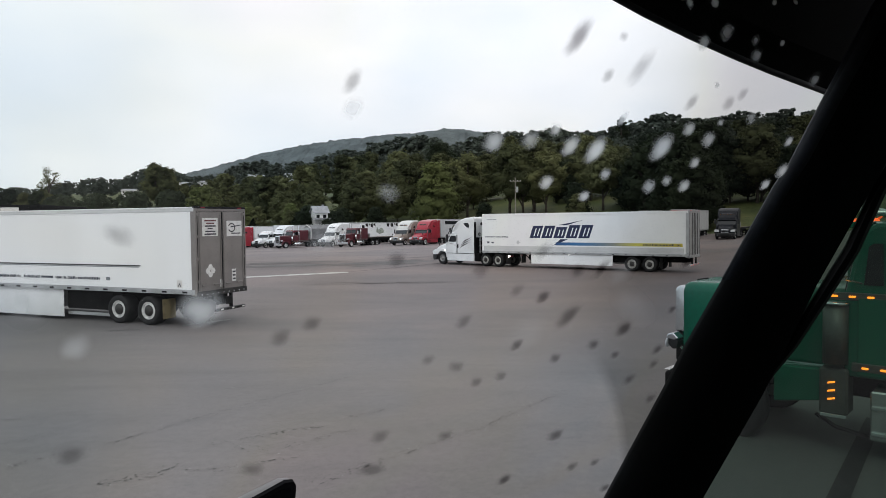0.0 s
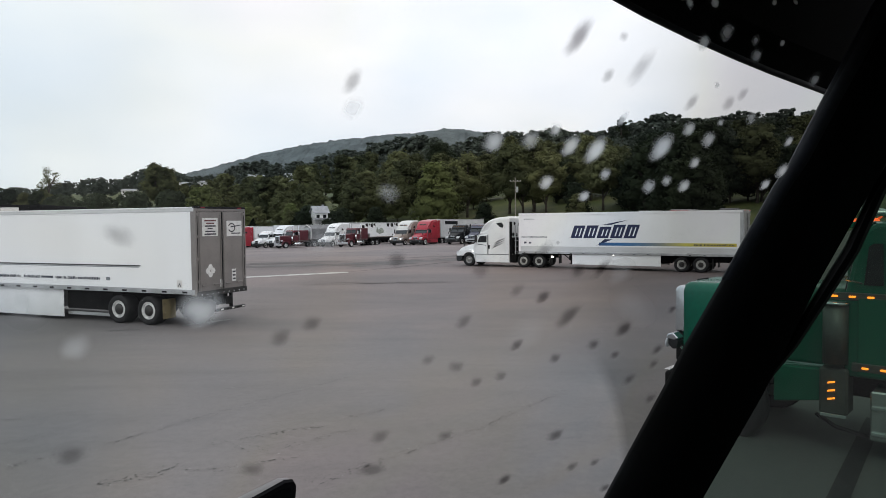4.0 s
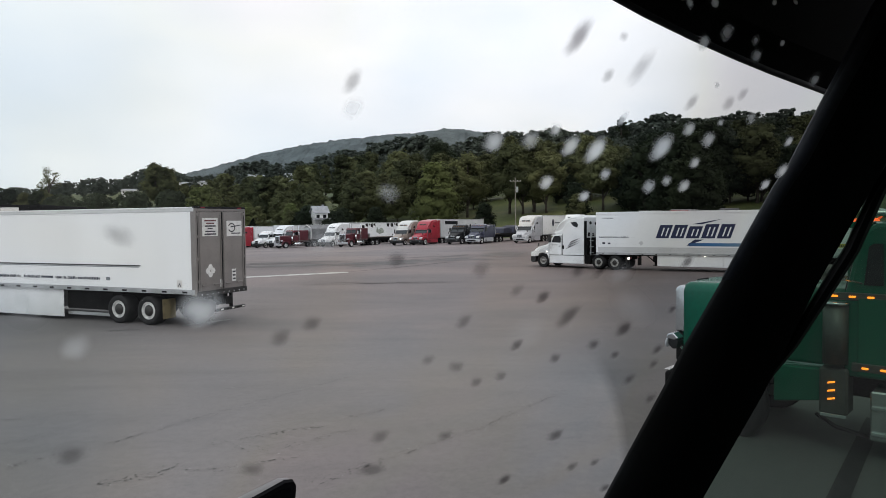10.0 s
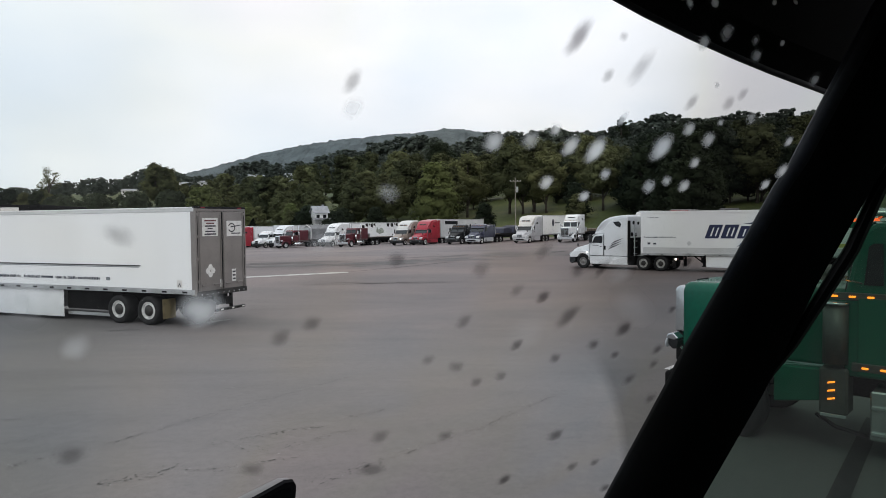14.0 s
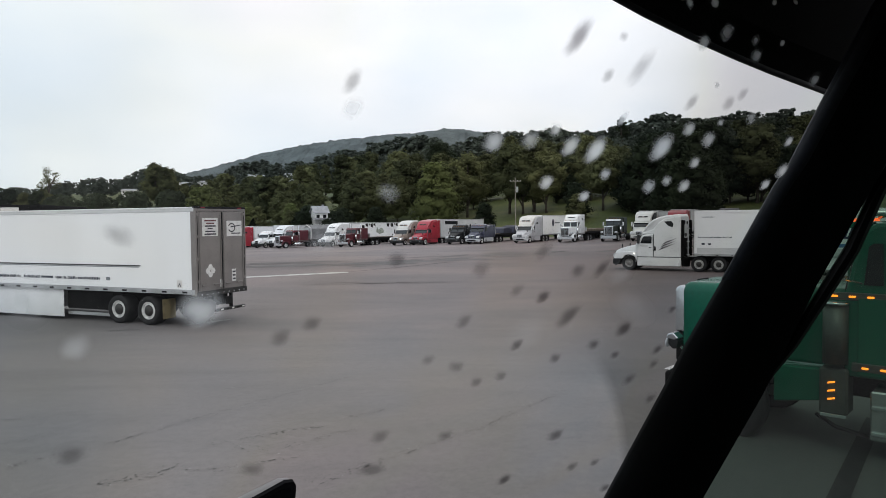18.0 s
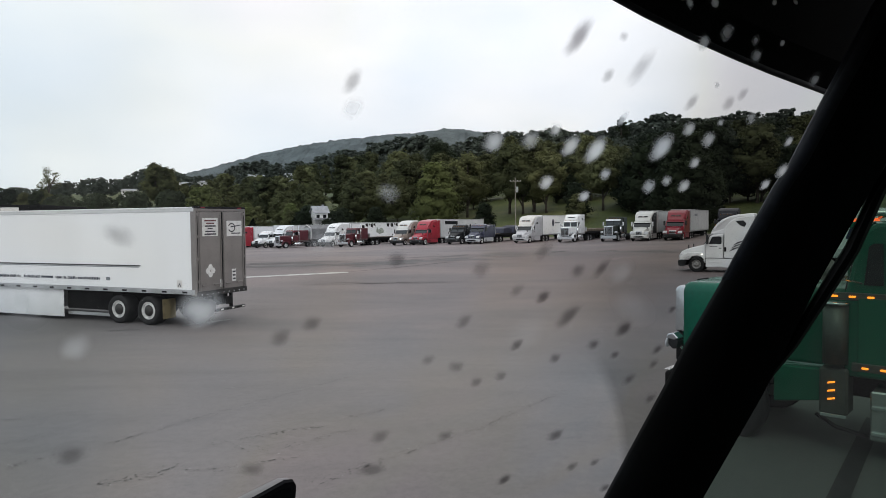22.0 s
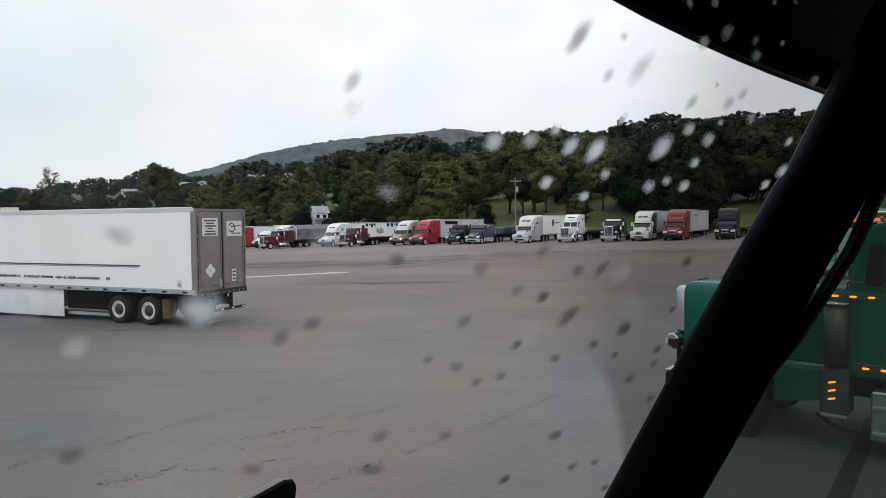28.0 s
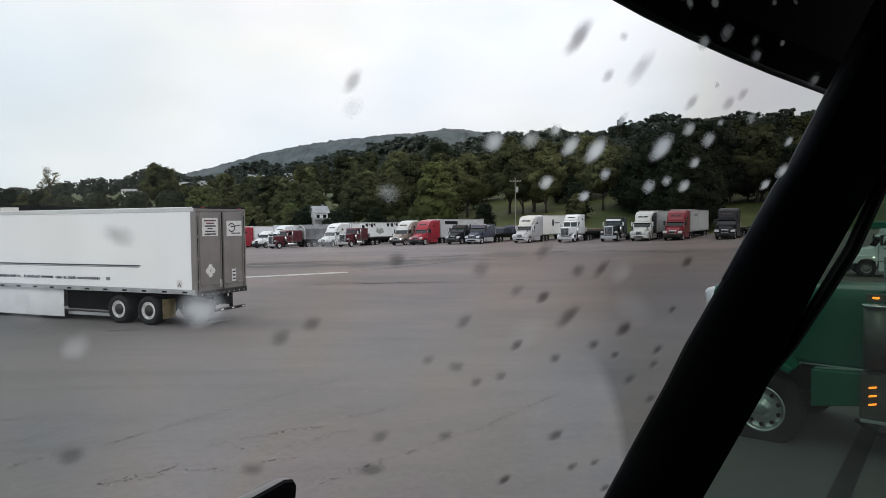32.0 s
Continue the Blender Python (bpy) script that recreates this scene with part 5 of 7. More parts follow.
for i in range(6):
    part("wall_panel", bx(12.4 - i * 2.1, 13.9 - i * 2.1, -5.62, -5.6, 4.82, 5.25, 0.004), SIGNW, depot, "white panel")


def utility_pole(x, y):
    p = thing("utility_pole", pose(x, y, ground_z(x, y)), "grey wooden utility pole with transformer", "utility pole")
    wood = mat("weathered_pole", (0.26, 0.24, 0.21), 0.9, 0, 0.2, 2.0)
    part("pole", tube([(0, 0, -0.5), (0, 0, 11.5)], [0.14, 0.09], 10), wood, p)
    part("crossarm", bx(-1.1, 1.1, -0.06, 0.06, 10.7, 10.82, 0.01), wood, p)
    part("transformer", upright(0.35, 0, 8.6, 9.7, 0.24, 12), RAIL, p)
    for k in (-1, -0.4, 0.4, 1):
        part("insulator", upright(k, 0, 10.82, 11.0, 0.05, 8), SIGNW, p)
    return p


utility_pole(0.1066 * 135, 135)


# ---------------------------------------------------------------- trees
def leaf_material(name, dark, light):
    m = bpy.data.materials.new(name)
    m.use_nodes = True
    n, l = m.node_tree.nodes, m.node_tree.links
    b = n["Principled BSDF"]
    geo, info = n.new("ShaderNodeNewGeometry"), n.new("ShaderNodeObjectInfo")
    r = n.new("ShaderNodeValToRGB")
    r.color_ramp.elements[0].color, r.color_ramp.elements[1].color = (*dark, 1), (*light, 1)
    mixv = n.new("ShaderNodeMath")
    mixv.operation = "MULTIPLY_ADD"
    mixv.inputs[1].default_value = 0.16
    sc = n.new("ShaderNodeMath")
    sc.operation = "MULTIPLY"
    sc.inputs[1].default_value = 0.84
    l.new(info.outputs["Random"], sc.inputs[0])
    l.new(geo.outputs["Random Per Island"], mixv.inputs[0])
    l.new(sc.outputs[0], mixv.inputs[2])
    l.new(mixv.outputs[0], r.inputs["Fac"])
    # twigs and gaps finer than the leaf clumps
    co, fine, speck, mul = n.new("ShaderNodeTexCoord"), n.new("ShaderNodeTexNoise"), n.new("ShaderNodeMapRange"), n.new("ShaderNodeMixRGB")
    fine.inputs["Scale"].default_value, fine.inputs["Detail"].default_value, fine.inputs["Roughness"].default_value = 1.1, 6.0, 0.72
    speck.inputs[1].default_value, speck.inputs[2].default_value = 0.34, 0.66
    speck.inputs[3].default_value, speck.inputs[4].default_value = 0.80, 1.20
    mul.blend_type, mul.inputs[0].default_value = "MULTIPLY", 1.0
    l.new(co.outputs["Object"], fine.inputs["Vector"])
    l.new(fine.outputs["Fac"], speck.inputs[0])
    # broad blotches in the leaf colour imitate lit boughs and dark hollows
    wide, bough, tone = n.new("ShaderNodeTexNoise"), n.new("ShaderNodeMapRange"), n.new("ShaderNodeMath")
    wide.inputs["Scale"].default_value, wide.inputs["Detail"].default_value = 0.24, 2.0
    bough.inputs[1].default_value, bough.inputs[2].default_value = 0.36, 0.64
    bough.inputs[3].default_value, bough.inputs[4].default_value = 0.72, 1.28
    tone.operation = "MULTIPLY"
    l.new(geo.outputs["Position"], wide.inputs["Vector"])
    l.new(wide.outputs["Fac"], bough.inputs[0])
    l.new(bough.outputs[0], tone.inputs[0])
    l.new(speck.outputs[0], tone.inputs[1])
    l.new(r.outputs["Color"], mul.inputs[1])
    l.new(tone.outputs[0], mul.inputs[2])
    l.new(mul.outputs[0], b.inputs["Base Color"])
    b.inputs["Roughness"].default_value = 0.8
    b.inputs["Specular IOR Level"].default_value = 0.15
    thin, both = n.new("ShaderNodeBsdfTranslucent"), n.new("ShaderNodeMixShader")
    both.inputs[0].default_value = 0.42
    l.new(mul.outputs[0], thin.inputs["Color"])
    l.new(b.outputs[0], both.inputs[1])
    l.new(thin.outputs[0], both.inputs[2])
    l.new(both.outputs[0], n["Material Output"].inputs["Surface"])
    return m


LEAF = leaf_material("broadleaf", (0.045, 0.054, 0.026), (0.148, 0.155, 0.070))
LEAFL = leaf_material("pale_broadleaf", (0.110, 0.128, 0.048), (0.140, 0.156, 0.063))
# conifer needles; on leafy trees the same colour paints in deep shade
LEAFD = leaf_material("conifer_and_shaded_leaf", (0.010, 0.017, 0.010), (0.030, 0.040, 0.020))
LEAFR = leaf_material("clipped_foliage", (0.046, 0.058, 0.034), (0.058, 0.070, 0.042))
BARK = mat("bark", (0.075, 0.06, 0.048), 0.9, 0, 0.25, 3.0)


def crown_mesh(name, rng, height, width, base, lobes, leaves, material, size=0.3, cone=False, flat=0.8, dome=False, core=0.65):
    """Leaf clumps on small tufts, the tufts on overlapping boughs, with gaps and an uneven edge."""
    centres, tufts = [], []
    for i in range(lobes):
        t = (i + 0.5) / lobes
        z = base + (height - base) * (0.1 + 0.78 * t)
        spread = width * 0.5 * (1 - t * 0.95 if cone else math.sin(math.pi * min(1, 0.25 + 0.68 * t)) * 0.66)
        a = i * 2.4 + rng.uniform(-0.7, 0.7)
        rr = spread * (1.0 if cone else rng.uniform(0.3, 1.0))
        rad = width * (0.08 + 0.13 * (1 - t)) if cone else width * rng.uniform(0.15, 0.25) * (1.0 - 0.3 * t)
        c = Vector((math.cos(a) * rr, math.sin(a) * rr, z))
        centres.append((c, rad))
        for k in range(14):
            d = Vector((rng.gauss(0, 1), rng.gauss(0, 1), rng.gauss(0.25, 0.9))).normalized()
            tufts.append((c + Vector((d.x, d.y, d.z * flat)) * rad * rng.uniform(0.6, 1.0), rad * rng.uniform(0.3, 0.48)))
    if dome:
        rad = width * 0.46
        centres = [(Vector((0, 0, height - rad * flat * 1.05)), rad), (Vector((0, 0, height * 0.4)), rad * 0.95)]
        tufts = []
        for c, r0 in centres:
            for k in range(260):
                d = Vector((rng.gauss(0, 1), rng.gauss(0, 1), rng.gauss(0.1, 0.9))).normalized()
                tufts.append((c + Vector((d.x, d.y, d.z * flat)) * r0 * rng.uniform(0.86, 0.95), r0 * 0.1))
    heart = Vector((0, 0, base + (height - base) * 0.35))
    verts, faces, normals = [], [], []
    for k in range(leaves):
        c, rad = tufts[k % len(tufts)]
        d = Vector((rng.gauss(0, 1), rng.gauss(0, 1), rng.gauss(0.2, 1))).normalized()
        p = c + Vector((d.x, d.y, d.z * flat)) * rad * rng.uniform(0.5, 1.15)
        nrm = (d * 0.7 + (p - heart).normalized() * 0.6 + Vector((rng.gauss(0, 0.3), rng.gauss(0, 0.3), rng.gauss(0.2, 0.3)))).normalized()
        u = nrm.orthogonal().normalized()
        w = nrm.cross(u)
        an = rng.uniform(0, 6.28)
        u, w = u * math.cos(an) + w * math.sin(an), w * math.cos(an) - u * math.sin(an)
        s = size * rng.uniform(0.5, 1.3)
        i = len(verts)
        verts += [p + u * s, p + w * s * 0.7 + nrm * s * 0.2, p - u * s * 0.9, p - w * s * 0.75 + nrm * s * 0.15]
        faces.append((i, i + 1, i + 2, i + 3))
        # soft foliage: light falls on the tuft as a whole
        soft = ((p - c).normalized() * 0.22 + (p - heart).normalized() * 0.9 + nrm * 0.10 + Vector((0, 0, 0.15))).normalized()
        normals += [soft] * 4
    # inner foliage that closes the boughs
    for c, rad in centres:
        ball = bmesh.new()
        bmesh.ops.create_icosphere(ball, subdivisions=1, radius=1.0)
        i = len(verts)
        for v in ball.verts:
            d = v.co.normalized()
            p = c + Vector((d.x, d.y, d.z * flat)) * rad * (core + 0.3 * noise.noise(d * 2.3 + c))
            verts.append(p)
            normals.append((d * 0.8 + (p - heart).normalized() * 0.4).normalized())
        faces += [tuple(i + v.index for v in f.verts) for f in ball.faces]
        ball.free()
    me = bpy.data.meshes.new(name)
    me.from_pydata([tuple(v) for v in verts], [], faces)
    me.normals_split_custom_set_from_vertices(normals)
    me.materials.append(material)
    return me, centres


def trunk_mesh(name, rng, height, width, base, centres):
    bm = tube([(0, 0, -0.8), (0.1, 0, base * 0.7), (rng.uniform(-0.3, 0.3), rng.uniform(-0.3, 0.3), height * 0.75)], [0.02 * height, 0.015 * height, 0.006 * height], 8)
    for c, r in centres[::2]:
        z0 = min(c.z * 0.75, height * 0.6)
        tube([(0, 0, max(1.0, z0 - r * 0.8)), (c.x * 0.55, c.y * 0.55, z0 + (c.z - z0) * 0.4), (c.x, c.y, c.z)], [0.012 * height, 0.008 * height, 0.003 * height], 6, bm)
    return mesh_of(name, bm, BARK, True)


LEAVES = {}


def tree_kind(kind, seed, height, width, base, lobes, leaves, material, **kw):
    LEAVES[kind] = leaves
    rng = random.Random(seed)
    crown, centres = crown_mesh("crown", rng, height, width, base, lobes, leaves, material, **kw)
    return crown, trunk_mesh("trunk", rng, height, width, base, centres)


KINDS = {
    "oak": tree_kind("oak", 3, 15, 13, 0.9, 26, 7600, LEAF, size=0.258),
    "maple": tree_kind("maple", 5, 14, 10, 0.9, 22, 6300, LEAF, size=0.241),
    "ash": tree_kind("ash", 8, 17, 10, 1.4, 24, 6500, LEAF, size=0.249),
    "beech": tree_kind("beech", 9, 16, 12, 0.9, 22, 7000, LEAF, size=0.258),
    "elm": tree_kind("elm", 14, 18, 9, 1.2, 21, 6300, LEAF, size=0.249),
    "park": tree_kind("park", 17, 16, 12, 4.0, 22, 7000, LEAF, size=0.241),
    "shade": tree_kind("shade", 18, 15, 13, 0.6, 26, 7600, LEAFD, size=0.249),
    "shrub": tree_kind("shrub", 13, 6, 7.5, 0.1, 14, 3600, LEAF, size=0.23),
    "pale": tree_kind("pale", 21, 13, 10.5, 0.5, 26, 7600, LEAFL, size=0.24),
    "spruce": tree_kind("spruce", 34, 14, 6.5, 0.8, 22, 4600, LEAFD, cone=True, size=0.224),
    "sparse": tree_kind("sparse", 55, 17, 9, 8.0, 9, 1000, LEAF, size=0.24, core=0.2),
    "round": tree_kind("round", 60, 15, 11.3, 0.3, 2, 9000, LEAFR, size=0.258, flat=0.85, dome=True, core=0.8),
}
TOP = {k: max(v.co.z for v in KINDS[k][0].vertices) for k in KINDS}
TREE_WORDS = {
    "oak": "broad dark green leafy tree on the grassy bank", "maple": "rounded leafy green tree on the hillside", "ash": "tall leafy green tree on the hillside",
    "park": "leafy tree with a bare trunk on the lawn", "shade": "dense dark green leafy tree, darkened further for deep shade",
    "beech": "wide leafy green tree on the hillside", "elm": "tall narrow leafy green tree on the hillside",
    "shrub": "low dense green shrub on the grassy bank", "pale": "pale yellow-green willow-like tree", "spruce": "dark green conical conifer on the hillside",
    "sparse": "tall sparse tree standing above the skyline", "round": "rounded clipped ornamental green tree",
}


def tree(kind, x, y, scale=1.0, turn=0.0):
    crown, trunk = KINDS[kind]
    t = thing("tree" if kind != "shrub" else "shrub", pose(x, y, ground_z(x, y), 0, 0, turn), TREE_WORDS[kind], "tree" if kind != "shrub" else "shrub", "trees on the hillside")
    wide = 1.05 if kind == "round" else 1.15
    t.scale = (scale * wide, scale * wide, scale)
    shared("trunk", trunk, t)
    shared("crown", crown, t)
    return t


def far_woods(places):
    """The trees further up the hill, as one mass of foliage."""
    verts, norms, count = [], [], 0
    for kind, x, y, sc, turn in places:
        me = KINDS[kind][0]
        co = np.empty(len(me.vertices) * 3, dtype=np.float32)
        me.vertices.foreach_get("co", co)
        co = co[:LEAVES[kind] * 12].reshape(-1, 4, 3)
        pick = co[np.arange(0, len(co), 4)]
        mid_ = pick.mean(axis=1, keepdims=True)
        pick = (mid_ + (pick - mid_) * 2.0) * np.array([sc * 1.15, sc * 1.15, sc], dtype=np.float32)
        mid_ = pick.mean(axis=1, keepdims=True)
        out = np.repeat(mid_ - np.array([0, 0, 5.5 * sc], dtype=np.float32), 4, axis=1)
        c, s_ = math.cos(turn), math.sin(turn)
        rot = np.array([[c, s_, 0], [-s_, c, 0], [0, 0, 1]], dtype=np.float32)
        norms.append((out @ rot).reshape(-1, 3))
        verts.append((pick @ rot + np.array([x, y, ground_z(x, y)], dtype=np.float32)).reshape(-1, 3))
        count += len(pick)
    verts, norms = np.concatenate(verts), np.concatenate(norms)
    norms /= np.linalg.norm(norms, axis=1, keepdims=True) + 1e-6
    me = bpy.data.meshes.new("far_woods")
    me.from_pydata(verts.tolist(), [], np.arange(count * 4).reshape(-1, 4).tolist())
    me.normals_split_custom_set_from_vertices(norms.tolist())
    # paler, bluer leaf colour with the distance haze painted in
    me.materials.append(leaf_material("hazed_broadleaf", (0.074, 0.090, 0.078), (0.116, 0.134, 0.106)))
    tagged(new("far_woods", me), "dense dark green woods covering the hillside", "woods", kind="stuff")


# height of the wooded skyline over the eye, per metre away, by bearing
SKYLINE = ((-0.68, 0.061), (-0.605, 0.058), (-0.597, 0.0555), (-0.564, 0.064), (-0.539, 0.067), (-0.501, 0.0734), (-0.469, 0.069), (-0.45, 0.081), (-0.423, 0.094), (-0.398, 0.086), (-0.374, 0.073), (-0.33, 0.074), (-0.30, 0.089), (-0.262, 0.0985), (-0.245, 0.0914),
           (-0.19, 0.094), (-0.167, 0.1095), (-0.117, 0.1107), (-0.092, 0.122), (-0.051, 0.128), (-0.018, 0.1335), (0.007, 0.121), (0.021, 0.1126), (0.04, 0.1255), (0.081, 0.1423), (0.101, 0.1315), (0.147, 0.1384), (0.167, 0.1439), (0.184, 0.134),
           (0.221, 0.136), (0.27, 0.146), (0.303, 0.1556), (0.326, 0.1627), (0.369, 0.151), (0.426, 0.160), (0.6, 0.163))


def skyline(s):
    for (a, za), (b, zb) in zip(SKYLINE, SKYLINE[1:]):
        if a <= s <= b:
            return za + (zb - za) * (s - a) / (b - a)
    return 0.06 if s < 0 else 0.163


def woods():
    rng = random.Random(77)
    distant, screen = [], random.Random(12)
    homes = ((-0.204, 0.032, 0.071), (-0.366, 0.028, 0.0625), (-0.27, 0.014, 0.072), (-0.457, 0.012, 0.050), (-0.345, 0.012, 0.042))

    def room(slope, q):
        """Height from the ground up to the skyline at a place."""
        y = q / (0.872 + 0.49 * slope)
        return y, 3.4 + skyline(slope) * y - ground_z(slope * y, y)

    def put(kind, slope, q, scale=9.0, far=False, share=0.94):
        y, h = room(slope, q)
        scale = min(scale, h * share / TOP[kind])
        for a, w, z in homes:
            if abs(slope - a) < w and q < 275 and screen.random() < 0.72:
                scale = min(scale, (3.4 + z * y - ground_z(slope * y, y)) / TOP[kind])
        if scale < 0.22:
            return
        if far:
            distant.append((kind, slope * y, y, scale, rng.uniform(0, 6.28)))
        else:
            tree(kind, slope * y, y, scale, rng.uniform(0, 360))

    def upto(kind, slope, y, top):
        """A tree whose top stands at a given height over the eye, per metre away."""
        x = slope * y
        tree(kind, x, y, (3.4 + top * y - ground_z(x, y)) / TOP[kind], rng.uniform(0, 360))

    for row, (q, n, s0, s1) in enumerate(((129, 24, 0.35, 0.62), (142, 32, 0.5, 0.85), (158, 40, 0.7, 1.05), (178, 36, 0.7, 1.15), (204, 34, 0.75, 1.2), (240, 46, 0.75, 1.2), (290, 40, 0.75, 1.2))):
        for i in range(n):
            sl = -0.66 + 1.24 * (i + rng.uniform(0.0, 1.0)) / n
            if row < 2 and (0.03 < sl < 0.17 or 0.2 < sl < 0.27 or 0.40 < sl < 0.48):
                continue
            if sl < -0.36 and row < 5 and rng.random() < (1.0 if row < 4 else 0.6):
                continue
            if row == 2 and 0.06 < sl < 0.13:
                continue
            kind = rng.choice(("oak", "maple", "ash", "beech", "elm", "oak" if row > 2 else "shade", "shade"))
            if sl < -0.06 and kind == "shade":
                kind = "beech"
            # on this stretch darker tree copies stand in for deep shadow
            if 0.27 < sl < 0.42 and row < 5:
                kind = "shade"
            if row == 0:
                kind = rng.choice(("shrub", "maple", "spruce", "shrub"))
            put(kind, sl, q + rng.uniform(-7, 7), rng.uniform(s0, s1), row > 4, 0.9)
    # low trees among the houses
    for i in range(110):
        sl = -0.68 + 0.40 * (i + rng.random()) / 110
        q, kind, sc = rng.uniform(165, 330), rng.choice(("oak", "maple", "beech", "oak")), rng.uniform(0.4, 0.7)
        if sl < -0.37 and q < 236:
            continue
        put(kind, sl, q, sc, q > 200, 0.85)
    # the trees that make the skyline
    n = 120
    for i in range(n):
        sl = -0.68 + 1.28 * (i + rng.random() * 0.8) / n
        for q in range(420, 150, -15):
            if room(sl, q)[1] > rng.uniform(10, 15) + 5 * (sl > -0.2):
                put(rng.choice(("oak", "maple", "beech", "ash", "oak")), sl, q, 9.0, q > 215, rng.uniform(0.9, 1.0))
                break
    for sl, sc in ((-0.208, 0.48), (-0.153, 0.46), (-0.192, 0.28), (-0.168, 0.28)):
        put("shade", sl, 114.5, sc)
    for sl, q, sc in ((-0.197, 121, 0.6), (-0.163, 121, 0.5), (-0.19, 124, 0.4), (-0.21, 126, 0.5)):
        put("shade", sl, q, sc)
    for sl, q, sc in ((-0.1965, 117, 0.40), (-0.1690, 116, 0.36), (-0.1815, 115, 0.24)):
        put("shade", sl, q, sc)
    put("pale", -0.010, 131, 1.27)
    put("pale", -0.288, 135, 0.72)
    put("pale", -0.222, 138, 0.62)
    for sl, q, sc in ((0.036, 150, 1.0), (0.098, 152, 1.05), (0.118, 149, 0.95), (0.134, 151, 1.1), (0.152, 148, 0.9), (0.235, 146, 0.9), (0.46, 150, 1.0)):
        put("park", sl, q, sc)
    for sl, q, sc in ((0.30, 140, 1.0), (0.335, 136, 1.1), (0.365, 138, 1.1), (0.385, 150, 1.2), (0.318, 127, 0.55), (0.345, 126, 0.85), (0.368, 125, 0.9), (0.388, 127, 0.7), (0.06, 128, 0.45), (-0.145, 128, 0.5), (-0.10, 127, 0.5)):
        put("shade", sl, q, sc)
    put("spruce", 0.262, 290, 9.0, False, 1.08)
    put("sparse", -0.575, 190, 9.0, False, 1.62)
    for sl, top in ((-0.557, 0.047), (-0.505, 0.048), (-0.452, 0.051), (-0.396, 0.052)):
        upto("round", sl, 200.0, top)
    # hedges and low trees before the pale houses, and the trees at the edge of the lot
    for k in range(11):
        upto(("oak", "beech", "maple")[k % 3], -0.402 + 0.0062 * k, 330 + 3 * (k % 4), 0.0585 + 0.0022 * math.sin(k * 2.1))
    for sl, top in ((-0.652, 0.052), (-0.632, 0.056), (-0.612, 0.050), (-0.592, 0.053), (-0.575, 0.049)):
        upto("shade" if top > 0.0505 else "maple", sl, 285.0, top)
    upto("pale", -0.353, 190.0, 0.056)
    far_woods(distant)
    put("oak", -0.418, 205, 9.0, False, 1.0)
    put("maple", -0.40, 210, 9.0, False, 0.97)


woods()


def ridge():
    """The distant wooded ridge: a long hump of low rounded canopies."""
    rng = random.Random(9)
    verts, faces = [], []
    nx, ny = 640, 26
    for j in range(ny):
        for i in range(nx):
            x = -1700 + i * 4.95
            y = 1150 + j * 30.0
            t = j / (ny - 1)
            crest = 230 * math.exp(-((x + 10) / 790) ** 2) + 12 * math.exp(-((x - 40) / 120) ** 2) + 15 * math.exp(-((x + 420) / 240) ** 2) - 4
            z = -20 + (crest + 20) * math.sin(min(1, t * 1.15) * math.pi / 2) + 6 * noise.noise((x / 90, y / 90, 2.0)) + 3.2 * noise.noise((x / 20, y / 22, 5.0)) + rng.uniform(-1.6, 2.6)
            verts.append((x + rng.uniform(-3, 3), y + rng.uniform(-8, 8), z))
    for j in range(ny - 1):
        for i in range(nx - 1):
            a = j * nx + i
            faces.append((a, a + 1, a + nx + 1, a + nx))
    me = bpy.data.meshes.new("wooded_ridge")
    me.from_pydata(verts, [], faces)
    for p in me.polygons:
        p.use_smooth = True
    # the grey-blue woodland colour includes the air's haze
    me.materials.append(mat("hazed_woodland", (0.112, 0.130, 0.133), 0.95, 0, 0.14, 0.03, 0, 0.2, spec=0.1))
    tagged(new("wooded_ridge", me), "distant wooded ridge under low cloud, haze painted in grey-green", "hill", kind="stuff")


ridge()


# ---------------------------------------------------------------- the cab round the camera
def cp(a, b, z):
    """A point of the cab: metres ahead of, to the right of and above the eye."""
    return (-0.5 * a + 0.8660254 * b, 0.8660254 * a + 0.5 * b, z)


def loft(sections, closed=True):
    bm = bmesh.new()
    rows = [[bm.verts.new(cp(*p)) for p in s] for s in sections]
    n = len(rows[0])
    for p, q in zip(rows, rows[1:]):
        for i in range(n if closed else n - 1):
            j = (i + 1) % n
            bm.faces.new((p[i], p[j], q[j], q[i]))
    if closed:
        bm.faces.new(rows[0])
        bm.faces.new(list(reversed(rows[-1])))
    bmesh.ops.recalc_face_normals(bm, faces=bm.faces[:])
    return bm


def plank(a0, a1, b0, b1, z0, z1):
    return loft([[(a0, b0, z), (a1, b0, z), (a1, b1, z), (a0, b1, z)] for z in (z0, z1)])


def pane(corners):
    bm = bmesh.new()
    bm.faces.new([bm.verts.new(cp(*p)) for p in corners])
    return bm


